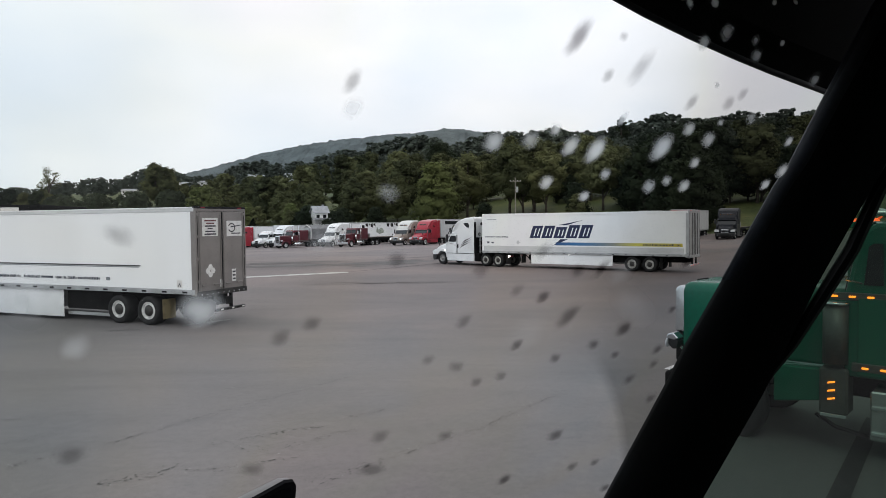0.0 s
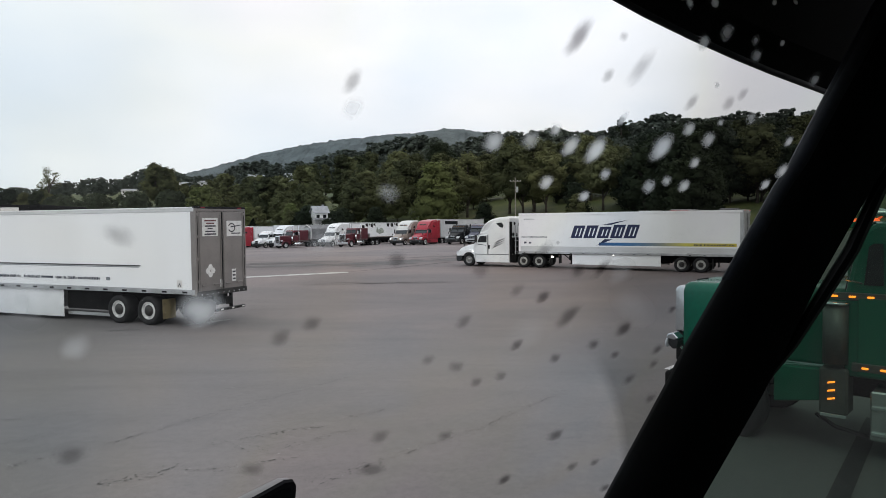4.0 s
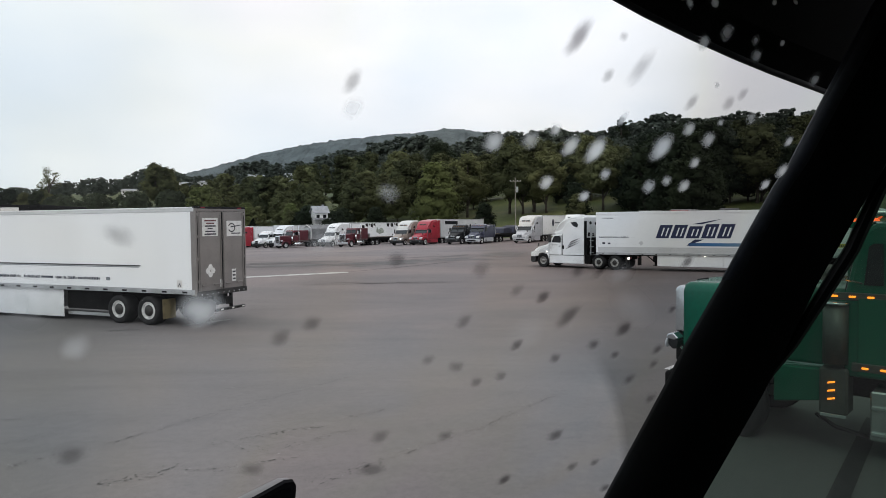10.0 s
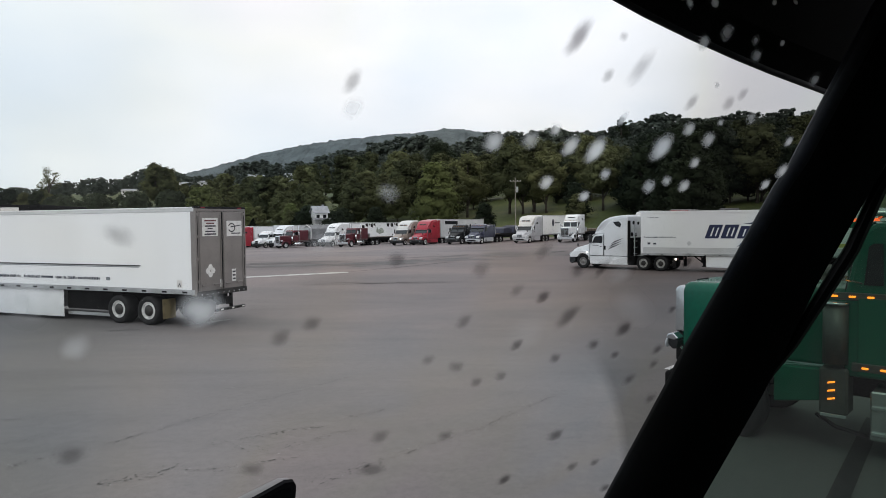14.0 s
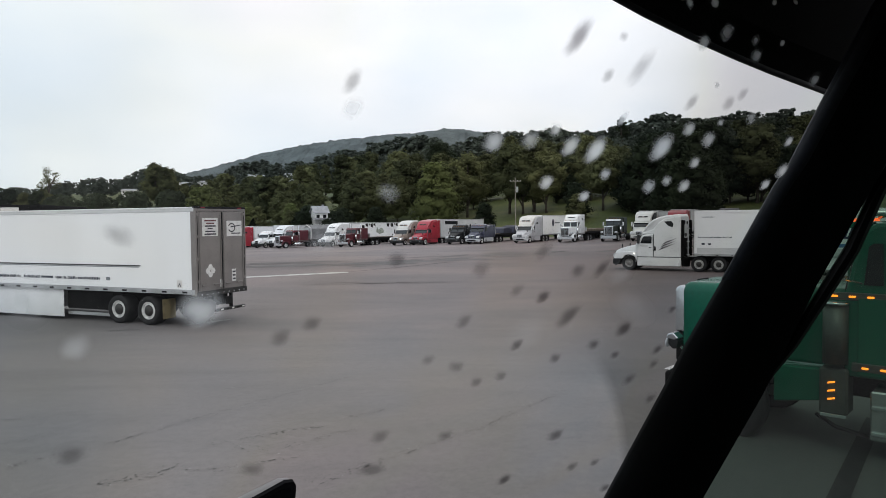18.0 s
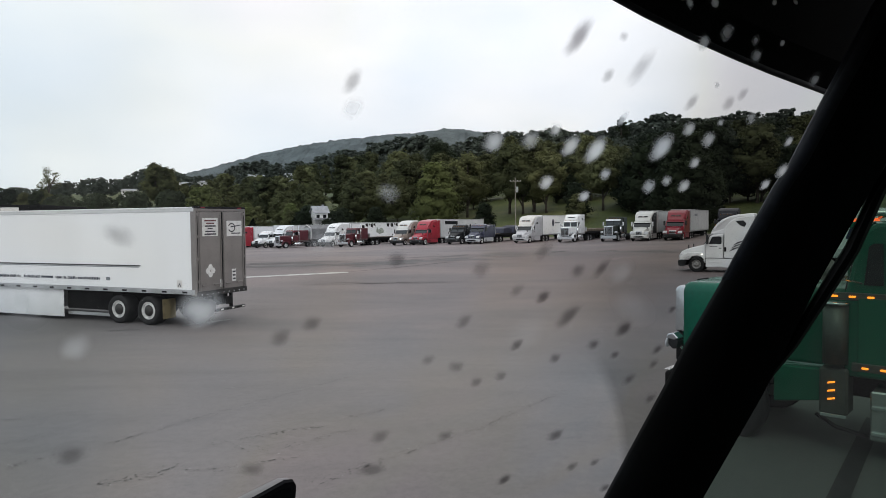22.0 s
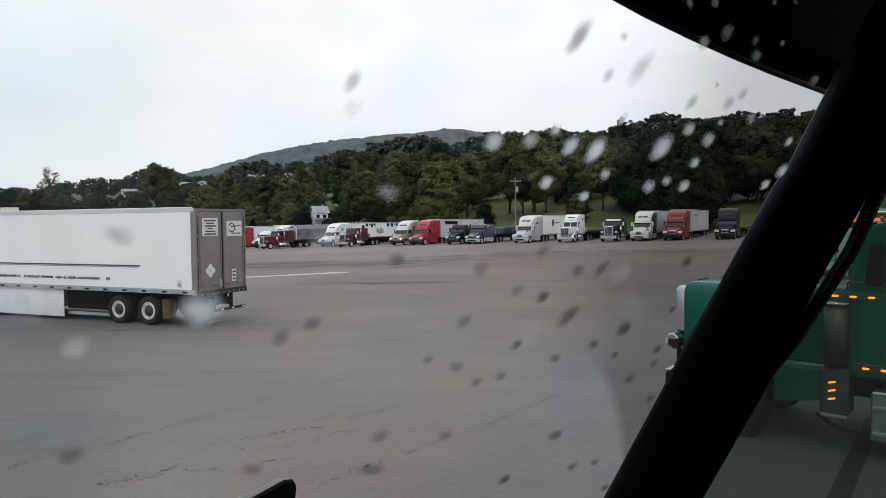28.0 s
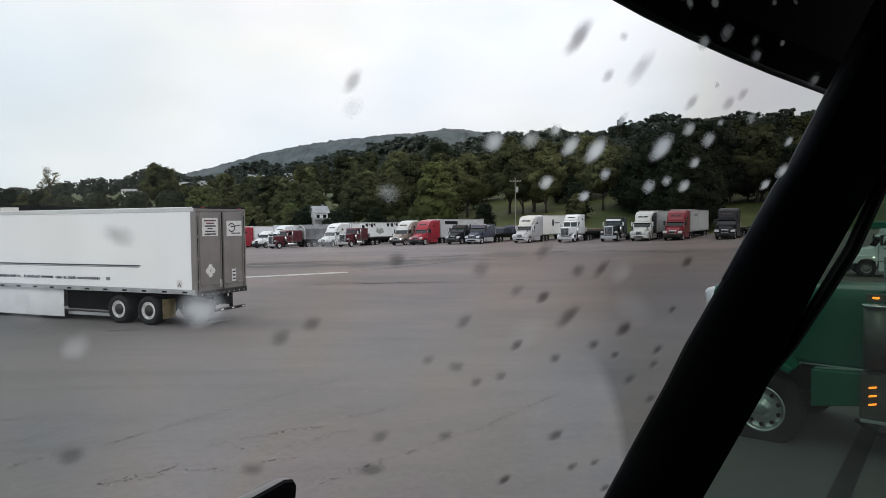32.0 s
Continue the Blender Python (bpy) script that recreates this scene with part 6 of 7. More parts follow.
def screen_material(name, tint, film, gloss, wiped=None, splash=0.0):
    """Clear glass with a thin uneven film of dirt and water."""
    m = bpy.data.materials.new(name)
    m.use_nodes = True
    n, l = m.node_tree.nodes, m.node_tree.links
    n.clear()
    out, mix1, mix2 = n.new("ShaderNodeOutputMaterial"), n.new("ShaderNodeMixShader"), n.new("ShaderNodeMixShader")
    clear, dust, shine = n.new("ShaderNodeBsdfTransparent"), n.new("ShaderNodeBsdfTranslucent"), n.new("ShaderNodeBsdfGlossy")
    clear.inputs["Color"].default_value = (*tint, 1)
    if wiped:
        # beyond the wiper's sweep the glass is dirty and lets less light through
        pos, vb, dist, edge, fade, both, col = (n.new("ShaderNodeTexCoord"), n.new("ShaderNodeVectorMath"), n.new("ShaderNodeVectorMath"), n.new("ShaderNodeMapRange"), n.new("ShaderNodeMapRange"),
                                                n.new("ShaderNodeMath"), n.new("ShaderNodeMixRGB"))
        vb.operation, dist.operation, both.operation = "DOT_PRODUCT", "LENGTH", "MULTIPLY"
        vb.inputs[1].default_value = (0.8660254, 0.5, 0)
        sep, up, comb, shift = n.new("ShaderNodeSeparateXYZ"), n.new("ShaderNodeMath"), n.new("ShaderNodeCombineXYZ"), n.new("ShaderNodeVectorMath")
        up.operation, up.inputs[1].default_value = "MULTIPLY", 1.1767
        shift.operation, shift.inputs[1].default_value = "ADD", (0.237, 1.246, 0)
        l.new(pos.outputs["Object"], vb.inputs[0])
        l.new(pos.outputs["Object"], sep.inputs[0])
        l.new(sep.outputs["Z"], up.inputs[0])
        l.new(vb.outputs["Value"], comb.inputs["X"])
        l.new(up.outputs[0], comb.inputs["Y"])
        l.new(comb.outputs[0], shift.inputs[0])
        l.new(shift.outputs[0], dist.inputs[0])
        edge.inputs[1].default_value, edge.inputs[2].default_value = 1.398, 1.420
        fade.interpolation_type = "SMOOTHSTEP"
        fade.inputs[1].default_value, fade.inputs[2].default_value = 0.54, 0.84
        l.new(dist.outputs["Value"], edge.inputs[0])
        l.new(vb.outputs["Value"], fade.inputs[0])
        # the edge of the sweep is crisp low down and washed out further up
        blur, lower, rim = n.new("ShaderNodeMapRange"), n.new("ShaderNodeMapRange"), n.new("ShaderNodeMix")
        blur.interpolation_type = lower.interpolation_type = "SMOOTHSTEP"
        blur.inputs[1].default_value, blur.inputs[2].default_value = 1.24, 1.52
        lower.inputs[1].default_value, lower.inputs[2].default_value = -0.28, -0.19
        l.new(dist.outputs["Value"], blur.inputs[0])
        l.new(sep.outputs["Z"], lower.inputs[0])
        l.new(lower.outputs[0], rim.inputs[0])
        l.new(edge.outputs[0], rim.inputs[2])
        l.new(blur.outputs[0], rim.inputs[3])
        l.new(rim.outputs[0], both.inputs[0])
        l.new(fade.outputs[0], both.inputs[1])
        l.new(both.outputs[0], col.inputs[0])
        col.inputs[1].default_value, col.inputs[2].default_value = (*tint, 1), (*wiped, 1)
        # faint coloured blotches of dried grime
        grime, hue, stain = n.new("ShaderNodeTexNoise"), n.new("ShaderNodeValToRGB"), n.new("ShaderNodeMixRGB")
        grime.inputs["Scale"].default_value, grime.inputs["Detail"].default_value = 3.2, 2.0
        stain.blend_type, stain.inputs[0].default_value = "MULTIPLY", 1.0
        for k, (place, shade) in enumerate(((0.34, (0.91, 0.965, 0.99)), (0.46, (0.985, 1.0, 0.99)), (0.56, (1.0, 0.99, 0.925)), (0.68, (1.0, 0.96, 0.945)))):
            e = hue.color_ramp.elements[k] if k < 2 else hue.color_ramp.elements.new(place)
            e.position, e.color = place, (*shade, 1)
        l.new(pos.outputs["Object"], grime.inputs["Vector"])
        l.new(grime.outputs["Fac"], hue.inputs["Fac"])
        l.new(col.outputs[0], stain.inputs[1])
        l.new(hue.outputs["Color"], stain.inputs[2])
        # the pane is tinted darker and bluer low down towards the left
        low, aside, low_left, dim = n.new("ShaderNodeMapRange"), n.new("ShaderNodeMapRange"), n.new("ShaderNodeMath"), n.new("ShaderNodeMixRGB")
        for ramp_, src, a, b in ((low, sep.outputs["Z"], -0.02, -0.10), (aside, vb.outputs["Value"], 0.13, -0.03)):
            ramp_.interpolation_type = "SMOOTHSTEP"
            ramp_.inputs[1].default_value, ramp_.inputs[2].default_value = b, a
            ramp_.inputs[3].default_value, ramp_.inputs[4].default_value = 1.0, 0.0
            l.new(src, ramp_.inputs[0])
        low_left.operation, dim.blend_type = "MULTIPLY", "MULTIPLY"
        l.new(low.outputs[0], low_left.inputs[0])
        l.new(aside.outputs[0], low_left.inputs[1])
        l.new(low_left.outputs[0], dim.inputs[0])
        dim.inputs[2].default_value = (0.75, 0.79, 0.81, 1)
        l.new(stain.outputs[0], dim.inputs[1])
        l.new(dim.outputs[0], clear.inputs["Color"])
    dust.inputs["Color"].default_value = (0.8, 0.8, 0.8, 1)
    shine.inputs["Roughness"].default_value = 0.02
    co, tex, rng = n.new("ShaderNodeTexCoord"), n.new("ShaderNodeTexNoise"), n.new("ShaderNodeMapRange")
    tex.inputs["Scale"].default_value, tex.inputs["Detail"].default_value = 5.0, 4.0
    l.new(co.outputs["Object"], tex.inputs["Vector"])
    l.new(tex.outputs["Fac"], rng.inputs[0])
    rng.inputs[1].default_value, rng.inputs[2].default_value = 0.35, 0.75
    rng.inputs[3].default_value, rng.inputs[4].default_value = film * 0.4, film * 1.6
    amount = rng.outputs[0]
    if wiped:
        # extra film added towards the left stands in for haze over the hill
        haze, thick = n.new("ShaderNodeMapRange"), n.new("ShaderNodeMath")
        haze.interpolation_type, thick.operation = "SMOOTHSTEP", "ADD"
        haze.inputs[1].default_value, haze.inputs[2].default_value = -0.15, 0.25
        haze.inputs[3].default_value, haze.inputs[4].default_value = 0.022, 0.0
        l.new(vb.outputs["Value"], haze.inputs[0])
        l.new(haze.outputs[0], thick.inputs[0])
        l.new(amount, thick.inputs[1])
        amount = thick.outputs[0]
    if splash:
        # road spray dried on the lower part of the pane
        part_, high, more = n.new("ShaderNodeSeparateXYZ"), n.new("ShaderNodeMapRange"), n.new("ShaderNodeMath")
        high.interpolation_type = "SMOOTHSTEP"
        high.inputs[1].default_value, high.inputs[2].default_value = -0.62, -0.12
        high.inputs[3].default_value, high.inputs[4].default_value = splash, 0.0
        more.operation = "ADD"
        l.new(co.outputs["Object"], part_.inputs[0])
        l.new(part_.outputs["Z"], high.inputs[0])
        l.new(high.outputs[0], more.inputs[0])
        l.new(amount, more.inputs[1])
        amount = more.outputs[0]
    l.new(amount, mix1.inputs[0])
    l.new(clear.outputs[0], mix1.inputs[1])
    l.new(dust.outputs[0], mix1.inputs[2])
    mix2.inputs[0].default_value = gloss
    l.new(mix1.outputs[0], mix2.inputs[1])
    l.new(shine.outputs[0], mix2.inputs[2])
    l.new(mix2.outputs[0], out.inputs["Surface"])
    return m


def drop_material(name, bright, strong):
    """A blurred drop of water: thick in its middle, fading to nothing at its edge."""
    m = bpy.data.materials.new(name)
    m.use_nodes = True
    n, l = m.node_tree.nodes, m.node_tree.links
    n.clear()
    out, mixs, clear = n.new("ShaderNodeOutputMaterial"), n.new("ShaderNodeMixShader"), n.new("ShaderNodeBsdfTransparent")
    # pale or grey body stands in for light refracted by the drop
    if bright:
        body = n.new("ShaderNodeBsdfTranslucent")
        body.inputs["Color"].default_value = (0.95, 0.96, 0.97, 1)
    else:
        body = n.new("ShaderNodeBsdfTransparent")
        body.inputs["Color"].default_value = (0.30, 0.29, 0.30, 1)
    co, ln, tex, add, rng = n.new("ShaderNodeTexCoord"), n.new("ShaderNodeVectorMath"), n.new("ShaderNodeTexNoise"), n.new("ShaderNodeMath"), n.new("ShaderNodeMapRange")
    info, scale = n.new("ShaderNodeObjectInfo"), n.new("ShaderNodeMapRange")
    ln.operation = "LENGTH"
    l.new(co.outputs["Object"], ln.inputs[0])
    tex.inputs["Scale"].default_value, tex.inputs["Detail"].default_value = 1.6, 2.0
    tex.noise_dimensions = "4D"
    l.new(co.outputs["Object"], tex.inputs["Vector"])
    l.new(info.outputs["Random"], tex.inputs["W"])
    add.operation = "MULTIPLY_ADD"
    add.inputs[1].default_value = 0.4
    l.new(tex.outputs["Fac"], add.inputs[0])
    l.new(ln.outputs["Value"], add.inputs[2])
    rng.interpolation_type = "SMOOTHSTEP"
    rng.inputs[1].default_value, rng.inputs[2].default_value = 0.32, 1.12
    rng.inputs[3].default_value, rng.inputs[4].default_value = 1.0, 0.0
    l.new(add.outputs[0], rng.inputs[0])
    scale.inputs[3].default_value, scale.inputs[4].default_value = strong * (0.5 if bright else 0.72), strong
    l.new(info.outputs["Random"], scale.inputs[0])
    mul = n.new("ShaderNodeMath")
    mul.operation = "MULTIPLY"
    l.new(rng.outputs[0], mul.inputs[0])
    l.new(scale.outputs[0], mul.inputs[1])
    l.new(mul.outputs[0], mixs.inputs[0])
    l.new(clear.outputs[0], mixs.inputs[1])
    l.new(body.outputs[0], mixs.inputs[2])
    l.new(mixs.outputs[0], out.inputs["Surface"])
    return m


# raindrops: place across and up the windshield, half width, how long for its width
DROPS_SKY = ((0.504, 0.202, 0.009, 2.43), (0.256, 0.138, 0.008, 1.83), (0.611, 0.182, 0.009, 2.54), (0.566, 0.170, 0.007, 1.50), (0.567, 0.209, 0.006, 1.00), (0.720, 0.153, 0.008, 1.70), (0.789, 0.157, 0.009, 1.36), (0.808, 0.169, 0.007, 1.62))
DROPS_PALE = ((0.262, 0.115, 0.010, 1.29), (0.438, 0.093, 0.012, 1.22), (0.488, 0.097, 0.011, 1.12), (0.550, 0.093, 0.010, 1.57), (0.592, 0.090, 0.012, 1.65), (0.703, 0.098, 0.014, 1.50), (0.738, 0.122, 0.009, 1.18), (0.785, 0.111, 0.010, 1.17), (0.534, 0.050, 0.009, 1.23), (0.625, 0.062, 0.008, 1.09), (0.713, 0.048, 0.010, 1.08), (0.781, 0.050, 0.009, 1.18), (0.742, 0.056, 0.008, 1.00), (0.780, 0.081, 0.008, 1.11), (0.981, 0.076, 0.009, 1.44), (0.849, 0.142, 0.008, 1.11), (0.323, 0.035, 0.014, 0.82), (0.615, 0.127, 0.006, 1.88), (0.519, 0.110, 0.008, 1.18), (0.726, 0.231, 0.009, 1.17), (0.683, 0.256, 0.008, 0.73), (0.798, 0.213, 0.008, 1.10), (0.835, 0.231, 0.005, 1.00), (0.941, 0.197, 0.008, 1.33))
# the small entry at 0.752, 0.175 paints a white reflected dot
DROPS_SMALL = ((0.783, 0.228, 0.006, 1.00), (0.694, 0.216, 0.009, 1.08), (0.783, 0.269, 0.005, 0.83), (0.821, 0.274, 0.006, 0.57), (0.644, 0.251, 0.007, 0.70), (1.006, 0.129, 0.006, 1.33), (0.959, 0.117, 0.007, 1.29), (0.752, 0.175, 0.005, 0.83), (1.029, -0.280, 0.005, 1.50), (0.020, -0.119, 0.0135, 1.35), (0.259, -0.015, 0.018, 1.18), (0.793, 0.133, 0.005, 1.17), (0.959, 0.055, 0.008, 1.25), (0.604, 0.034, 0.008, 1.09))
DROPS_GREY = ((0.265, -0.115, 0.012, 1.11), (0.230, -0.130, 0.012, 1.33), (0.482, -0.132, 0.010, 1.54), (0.553, -0.092, 0.009, 1.42), (0.604, -0.105, 0.010, 1.33), (0.668, -0.140, 0.013, 2.1), (0.802, -0.173, 0.014, 1.27), (0.750, -0.196, 0.010, 1.09), (0.649, -0.068, 0.011, 1.15), (0.694, -0.067, 0.008, 2.40), (0.481, -0.059, 0.013, 1.06), (0.591, -0.179, 0.009, 1.55), (0.680, -0.212, 0.010, 1.09), (0.496, -0.203, 0.013, 0.88), (0.445, -0.186, 0.009, 1.18), (0.585, -0.231, 0.010, 1.09), (0.880, -0.278, 0.009, 1.56), (0.968, -0.332, 0.010, 1.33), (0.405, -0.305, 0.014, 1.18), (0.762, -0.374, 0.014, 1.23), (0.406, -0.364, 0.025, 0.61), (0.014, -0.252, 0.016, 1.10), (0.224, -0.321, 0.018, 0.77), (0.848, -0.464, 0.011, 1.30))
DROPS_LOW = ((0.907, -0.468, 0.009, 1.25), (0.871, -0.064, 0.010, 1.27), (0.687, -0.455, 0.012, 1.27), (0.913, -0.223, 0.008, 1.50), (0.521, -0.327, 0.012, 1.00), (0.924, -0.254, 0.007, 1.43), (0.982, -0.551, 0.011, 1.22), (0.057, -0.007, 0.016, 0.71), (0.896, -0.147, 0.007, 1.29), (0.573, -0.037, 0.010, 1.54), (0.355, -0.041, 0.013, 0.85), (0.812, -0.222, 0.008, 1.12), (0.542, -0.235, 0.010, 1.08))


def drop_mesh(name, material):
    bm = bmesh.new()
    mid = bm.verts.new((0, 0, 0.16))
    rings = [[bm.verts.new((math.cos(i * math.pi / 8) * r, math.sin(i * math.pi / 8) * r, z)) for i in range(16)] for r, z in ((0.5, 0.12), (1.0, 0.0))]
    for i in range(16):
        j = (i + 1) % 16
        bm.faces.new((mid, rings[0][i], rings[0][j]))
        bm.faces.new((rings[0][i], rings[1][i], rings[1][j], rings[0][j]))
    return mesh_of(name, bm, material, True)


def raindrops(ws):
    rng = random.Random(4)
    pale = drop_mesh("raindrop", drop_material("pale_water", True, 0.74))
    soft = drop_mesh("raindrop_soft", drop_material("soft_water", True, 0.34))
    haze = drop_mesh("smear", drop_material("smear_film", True, 0.07))
    blot = drop_mesh("smear_thick", drop_material("thick_smear", True, 0.9))
    grey = drop_mesh("raindrop_grey", drop_material("grey_water", False, 0.96))
    faint = drop_mesh("raindrop_faint", drop_material("faint_water", False, 0.62))
    across, up = Vector(cp(0, 1, 0)), Vector(cp(-0.62, 0, 1)).normalized()
    out = across.cross(up)

    def put(me, b, z, r, k, lean):
        c, s_ = math.cos(lean), math.sin(lean)
        u, v = across * c - up * s_, across * s_ + up * c
        p = Vector(cp(0.703 - 0.62 * z, b, z)) + out * 0.004 * (1 if out.y < 0 else -1)
        m = Matrix((u * r * (1.3 + 0.6 * max(0.0, b)), v * r * k * 1.28, out * r)).transposed().to_4x4()
        m.translation = p
        shared("raindrop", me, ws, m)

    for b, z, r, k in DROPS_SKY:
        put(grey if k > 2 and b < 0.55 else faint, b, z, r * (1.15 if k > 2 else 1.0), k, radians(24 + rng.uniform(-6, 6)))
    for b, z, r, k in DROPS_PALE:
        put(soft if r > 0.013 and b < 0.4 else pale, b, z, r, k, radians(26 + rng.uniform(-8, 8)))
    for b, z, r, k in DROPS_SMALL:
        put(soft if r > 0.012 else pale, b, z, r, k, radians(20 + rng.uniform(-15, 15)))
    put(blot, 0.137, -0.087, 0.0245, 1.05, radians(38))
    put(soft, -0.018, -0.062, 0.020, 1.7, radians(4))
    put(haze, 0.80, -0.135, 0.016, 4.0, radians(-58))
    put(haze, 0.735, -0.075, 0.020, 1.0, radians(20))
    put(haze, 0.60, -0.16, 0.030, 1.2, radians(40))
    for b, z, r, k in DROPS_GREY + DROPS_LOW:
        # drops near the edge of the wiper's sweep are thicker
        put(grey if b > 0.59 else faint, b, z, r, k, radians(30 + rng.uniform(-10, 10)))


MIRRORGLASS = mat("dark_mirror", (0.16, 0.17, 0.18), 0.06, 1.0, 0.05, 2.0)


def own_cab():
    cab = thing("truck_cab", pose(0, 0, 3.4), "dark truck cab interior round the windshield", "truck")
    zs = (0.42, 0.30, 0.185, 0.085, 0.051, -0.104, -0.229, -0.308, -0.589, -0.80)
    a1 = (0.45, 0.53, 0.598, 0.655, 0.681, 0.776, 0.855, 0.899, 1.067, 1.19)
    a2 = (0.37, 0.43, 0.493, 0.538, 0.556, 0.641, 0.70, 0.738, 0.892, 1.02)
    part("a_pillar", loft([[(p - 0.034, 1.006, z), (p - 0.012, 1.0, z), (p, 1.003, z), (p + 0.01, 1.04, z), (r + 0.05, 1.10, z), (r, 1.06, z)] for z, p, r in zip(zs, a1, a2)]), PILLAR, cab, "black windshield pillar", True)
    # paler strip along the upper pillar edge paints its sheen
    part("pillar_sheen", loft([[(p - 0.030, 1.0045, z), (p - 0.016, 0.9985, z), (p - 0.004, 0.9985, z), (p + 0.002, 1.0035, z), (p - 0.004, 1.006, z), (p - 0.030, 1.008, z)] for z, p in list(zip(zs, a1))[:6]]), PILLARGREY, cab, "grey rounded pillar edge, sheen put into its colour", True)
    part("door_seal", tube([cp(0.44, 1.08, 0.24), cp(0.561, 1.08, 0.043), cp(0.599, 1.08, -0.048), cp(0.643, 1.08, -0.122), cp(0.698, 1.08, -0.211), cp(0.74, 1.075, -0.27)], 0.011, 8), CABSEAL, cab, "black rubber door seal")
    top = ((1.06, 0.170), (0.98, 0.186), (0.86, 0.202), (0.78, 0.2145), (0.70, 0.229), (0.62, 0.2455), (0.55, 0.263), (0.3, 0.305), (0.0, 0.32), (-0.5, 0.31), (-1.06, 0.23))
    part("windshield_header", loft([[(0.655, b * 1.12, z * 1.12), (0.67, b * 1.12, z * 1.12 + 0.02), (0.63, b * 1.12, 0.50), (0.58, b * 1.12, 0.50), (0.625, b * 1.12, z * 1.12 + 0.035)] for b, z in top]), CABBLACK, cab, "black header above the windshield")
    part("header_seal", tube([cp(0.658, b * 1.12, z * 1.12 - 0.002) for b, z in top], 0.005, 8), PILLARGREY, cab, "dark grey glass edge trim", True)
    part("visor_arm", tube([cp(0.63, 0.60, 0.40), cp(0.628, 0.655, 0.345), cp(0.624, 0.70, 0.312), cp(0.625, 0.735, 0.298)], [0.012, 0.014, 0.016, 0.012], 10), PILLARGREY, cab, "dark grey sun visor arm", True)
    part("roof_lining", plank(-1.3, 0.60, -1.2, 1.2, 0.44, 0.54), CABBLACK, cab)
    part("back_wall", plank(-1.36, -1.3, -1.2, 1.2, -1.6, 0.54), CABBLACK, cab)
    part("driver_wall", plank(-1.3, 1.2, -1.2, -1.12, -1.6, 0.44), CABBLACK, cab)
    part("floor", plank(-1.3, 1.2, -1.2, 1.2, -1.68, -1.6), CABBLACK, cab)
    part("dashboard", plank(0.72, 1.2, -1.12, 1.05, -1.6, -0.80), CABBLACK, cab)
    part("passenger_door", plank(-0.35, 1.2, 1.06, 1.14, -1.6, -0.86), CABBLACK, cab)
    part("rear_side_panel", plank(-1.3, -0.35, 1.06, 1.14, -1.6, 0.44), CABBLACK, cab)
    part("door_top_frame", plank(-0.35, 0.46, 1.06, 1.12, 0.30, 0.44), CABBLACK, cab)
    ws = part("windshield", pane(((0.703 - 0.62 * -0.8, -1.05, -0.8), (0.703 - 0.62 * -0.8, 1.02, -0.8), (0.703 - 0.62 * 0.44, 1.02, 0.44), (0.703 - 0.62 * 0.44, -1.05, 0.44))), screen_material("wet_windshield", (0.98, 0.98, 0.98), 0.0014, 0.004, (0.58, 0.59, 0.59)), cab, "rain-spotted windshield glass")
    dw = part("door_window", pane(((1.25, 1.09, -0.86), (-0.35, 1.09, -0.86), (-0.35, 1.09, 0.32), (0.50, 1.09, 0.32))), screen_material("tinted_door_glass", (0.170, 0.245, 0.195), 0.010, 0.012, None, 0.024), cab, "dark tinted door glass")
    ws.visible_shadow = dw.visible_shadow = False
    raindrops(ws)
    # nose of the truck below the windshield, and the small mirror on it
    g = -3.4 + lot_z(0, 0)
    part("hood", loft([[(1.2, b * 1.0, -1.65), (1.2, b, -0.92), (2.0, b * 0.96, -1.12), (2.9, b * 0.86, -1.35), (3.0, b * 0.85, -1.9), (3.0, b * 0.85, -2.4), (1.2, b, -2.4)] for b in (-1.1, 1.1)]), CABBLACK, cab, "dark truck hood")
    part("cab_shell", plank(-1.3, 1.2, -1.15, 1.15, -2.4, -1.69), DARK, cab)
    for b in (-1.02, 1.02):
        for a in (2.3, -3.6, -4.9):
            bm = lathe([(0.3, -0.13), (0.48, -0.15), (0.52, -0.1), (0.52, 0.1), (0.48, 0.15), (0.3, 0.13)], 24, None, Matrix.Translation(cp(a, b, g + 0.52)) @ pose(0, 0, 0, 0, 0, -60))
            part("tyre", bm, RUBBER, cab)
    part("chassis", plank(-5.6, 2.8, -0.45, 0.45, -2.7, -2.41), DARK, cab)
    face = ((0.411, -0.925), (0.551, -0.89), (0.653, -0.855), (0.68, -0.858), (0.689, -0.874), (0.682, -0.943), (0.666, -1.064), (0.46, -1.07))
    back = ((0.494, -1.001), (0.589, -0.955), (0.67, -0.943), (0.712, -0.951), (0.728, -0.972), (0.727, -1.032), (0.719, -1.10), (0.52, -1.10))
    swell = [(p[0] * 0.6 + q[0] * 0.4, p[1] * 0.6 + q[1] * 0.4 + (0.012 if i < 4 else 0.0)) for i, (p, q) in enumerate(zip(face, back))]
    mir = part("fender_mirror", loft([[(2.206, u, v) for u, v in face], [(2.3, u, v) for u, v in swell], [(2.42, u, v) for u, v in back]]), MIRRORSHELL, cab, "grey fender mirror with black rim", True)
    part("mirror_rim", loft([[(d, 0.6 + (u - 0.6) * k, -0.96 + (v + 0.96) * k) for u, v in face] for d, k in ((2.185, 1.0), (2.205, 1.03))]), CABBLACK, mir, "black rim")
    part("mirror_glass", pane([(2.182, 0.6 + (u - 0.6) * 0.84, -0.96 + (v + 0.96) * 0.84) for u, v in face]), MIRRORGLASS, mir, "dark convex mirror glass")
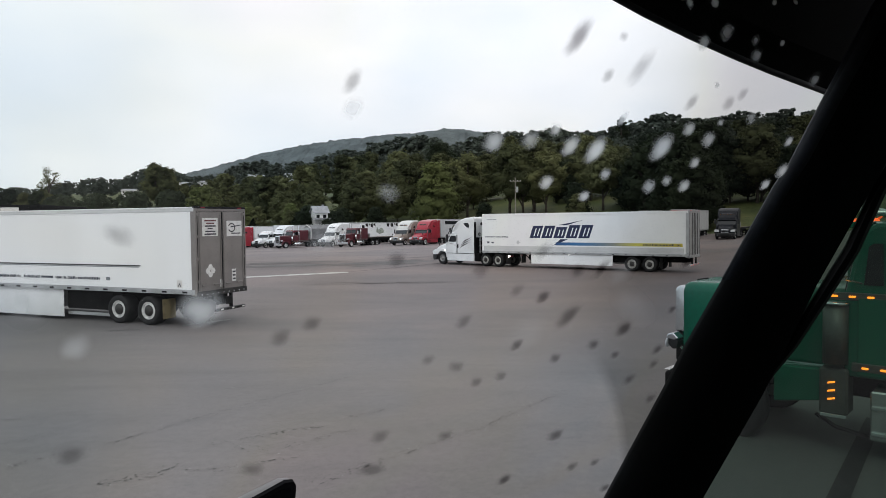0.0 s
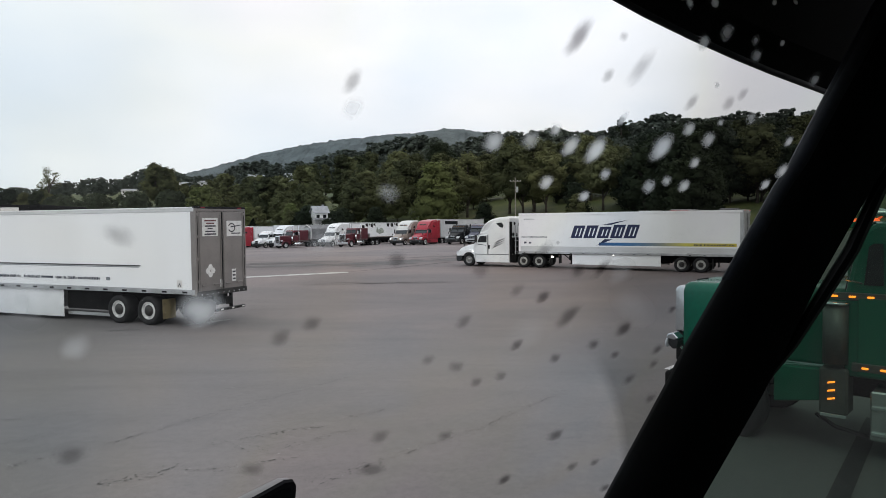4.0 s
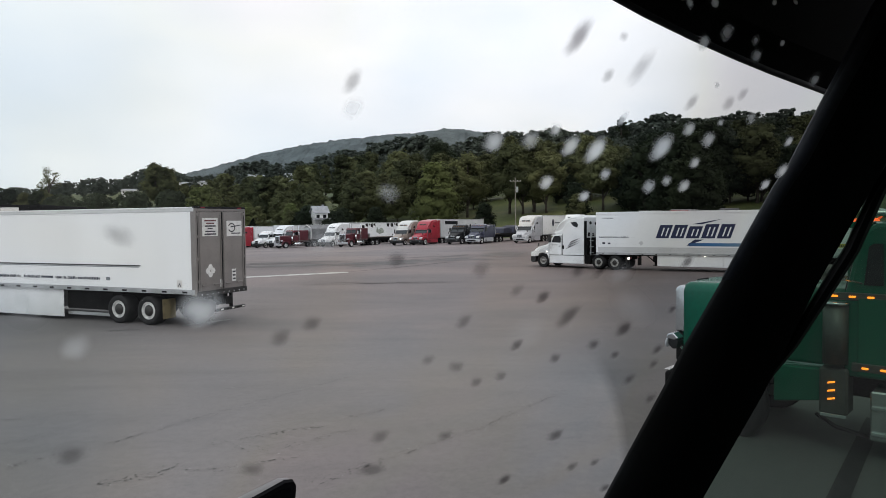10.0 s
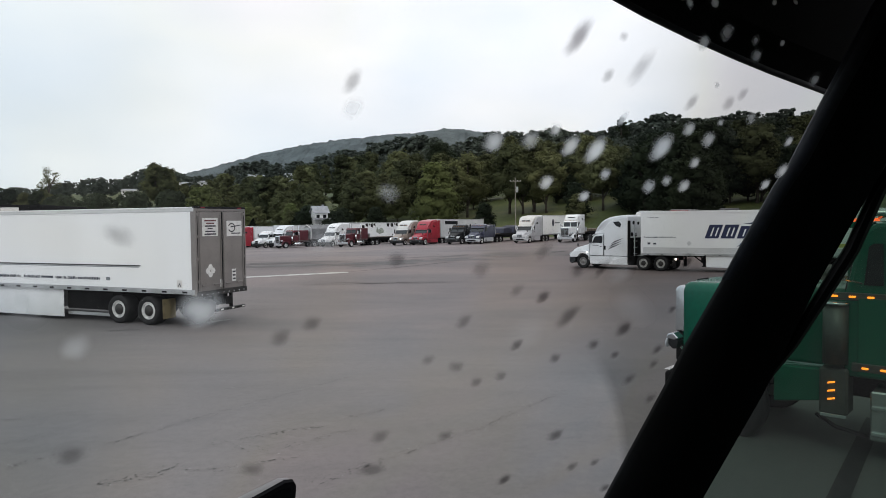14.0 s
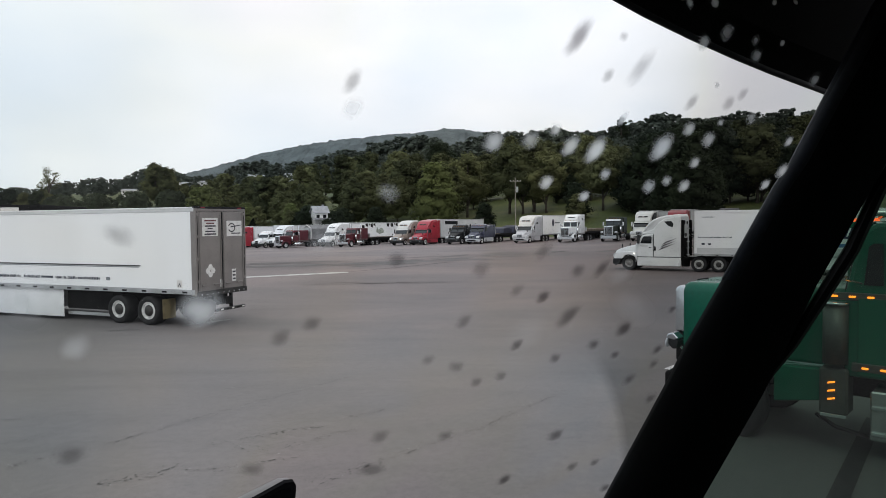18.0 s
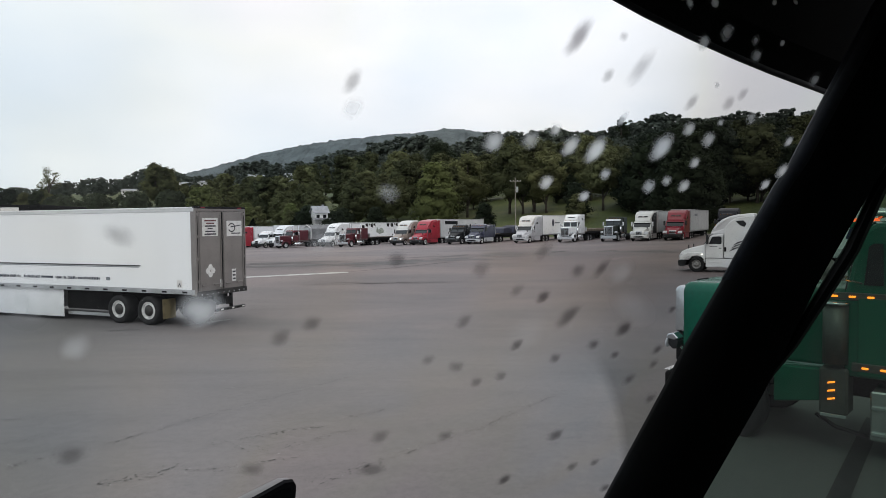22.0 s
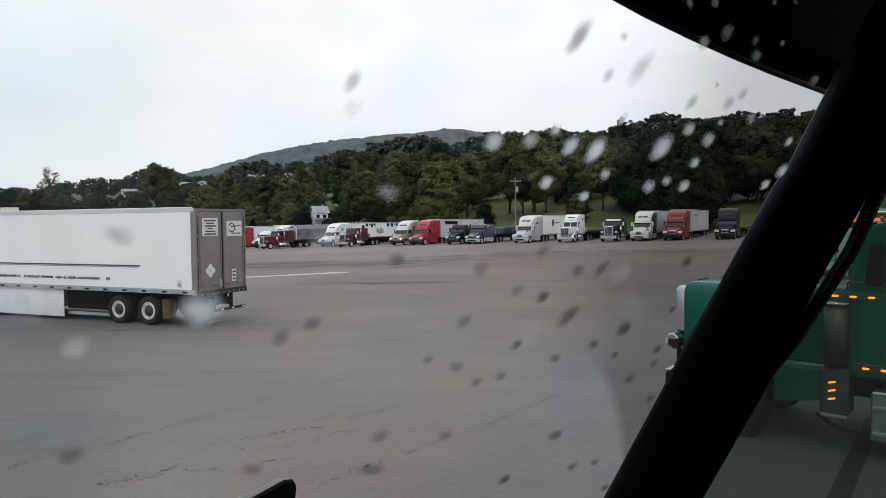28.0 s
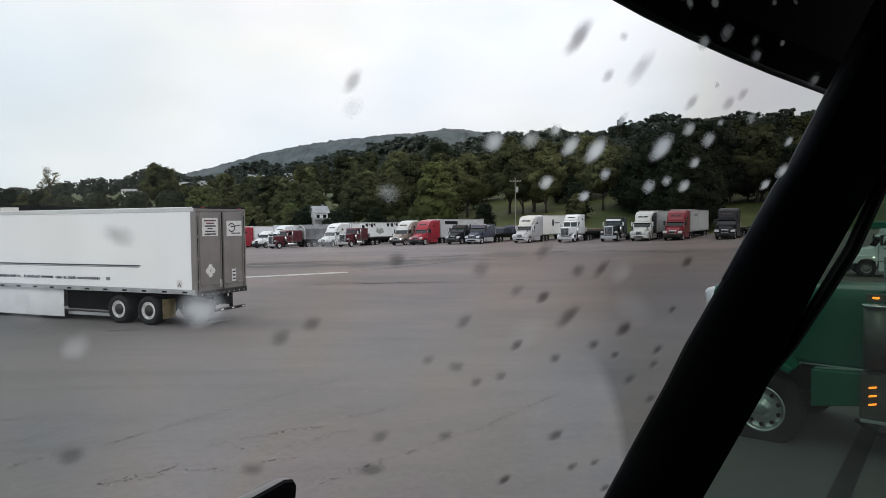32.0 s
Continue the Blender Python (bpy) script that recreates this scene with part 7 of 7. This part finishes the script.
    part("mirror_stalk", tube([cp(2.26, 0.55, -1.02), cp(2.28, 0.56, -1.28)], 0.025, 8), CABBLACK, mir)
    return cab


own_cab()


# ---------------------------------------------------------------- what moves
def motions():
    # reversing truck: metres travelled back along the trailer's line, the trailer's yaw and the tractor's yaw
    rows = ((0, 0.62, 35.5, 43.5), (1, 1.5, 36, 39.5), (2, 2.2, 34.7, 36.5), (3, 2.95, 33.8, 33), (4, 3.75, 32.6, 30), (5.5, 4.85, 31, 28), (6, 5.3, 30.6, 28), (7, 6.6, 30, 31), (8, 7.95, 30, 36), (9, 9.0, 30, 40), (10, 9.85, 30, 41),
            (11, 10.7, 30, 42), (12, 11.55, 30, 42), (13, 12.3, 30, 42), (14.5, 13.5, 30, 39), (17, 15.7, 30, 33), (20, 18.9, 30, 31), (23, 22.45, 30, 30), (24, 23.55, 30, 30), (25.5, 25.15, 29.5, 29), (28, 27.7, 28, 27), (30, 29.55, 27, 26), (32, 31.0, 26, 24))
    line, way = Vector((3.33, 55.9)), Vector((0.866, -0.5))

    def mid(t, k):
        for p, q in zip(rows, rows[1:]):
            if p[0] <= t <= q[0]:
                return p[k] + (q[k] - p[k]) * (t - p[0]) / (q[0] - p[0])
        return rows[-1][k]

    def places(t, s, yaw_t, yaw_c):
        pin = line + way * (s + 1.0)
        z = -0.19
        at_, ac = radians(yaw_t), radians(yaw_c)
        rear = pin + Vector((math.cos(at_), -math.sin(at_))) * (16.15 - 1.0)
        nose = pin - Vector((math.cos(ac), -math.sin(ac))) * 6.75
        return pose(rear.x, rear.y, z, 0, 0, 180 - yaw_t), pose(nose.x, nose.y, z, 0, 0, 180 - yaw_c)

    walk(hauled, [(r[0], places(*r)[0]) for r in rows])
    walk(mover, [(r[0], places(*r)[1]) for r in rows])
    spin(hauled_wheels + mover_wheels, lambda t: -mid(t, 1), 64)

    # maroon truck: creeps forward and back a little in its place
    steps = ((0, 0.0), (22, 0.0), (23.5, 0.1), (25.5, 1.6), (27.5, 2.9), (28, 3.0), (29.5, 2.8), (30.5, 1.8), (31.5, 1.4), (32, 1.3))
    x, y = spot(-0.242, 87.5)
    a = radians(FACE - 14)

    def creep(d, back=0.0):
        return pose(x + math.cos(a) * (d - back), y + math.sin(a) * (d - back), lot_z(x, y), 0, 0, FACE - 14)

    walk(creeper, [(t, creep(d)) for t, d in steps])
    walk(covered, [(t, creep(d, 5.9 + 14.6)) for t, d in steps])

    # green truck: rolls back at the end
    g = ((0, 0.0), (27.5, 0.0), (28.5, 0.025), (29.5, 0.075), (30, 0.11), (30.5, 0.155), (31, 0.235), (31.5, 0.33), (32, 0.455))
    walk(green, [(t, pose(3.46 + 0.65 + 0.743 * d, 10.2 + 0.72 - 0.669 * d, 0.30, 0, 0, 138)) for t, d in g])


def spin(wheels, travelled, steps):
    for w in wheels:
        base = w.matrix_basis.copy()
        side = 1 if base.to_euler().z < 1 else -1
        walk(w, [(32.0 * i / steps, base @ Matrix.Rotation(side * travelled(32.0 * i / steps) / 0.52, 4, "Y")) for i in range(steps + 1)])


motions()
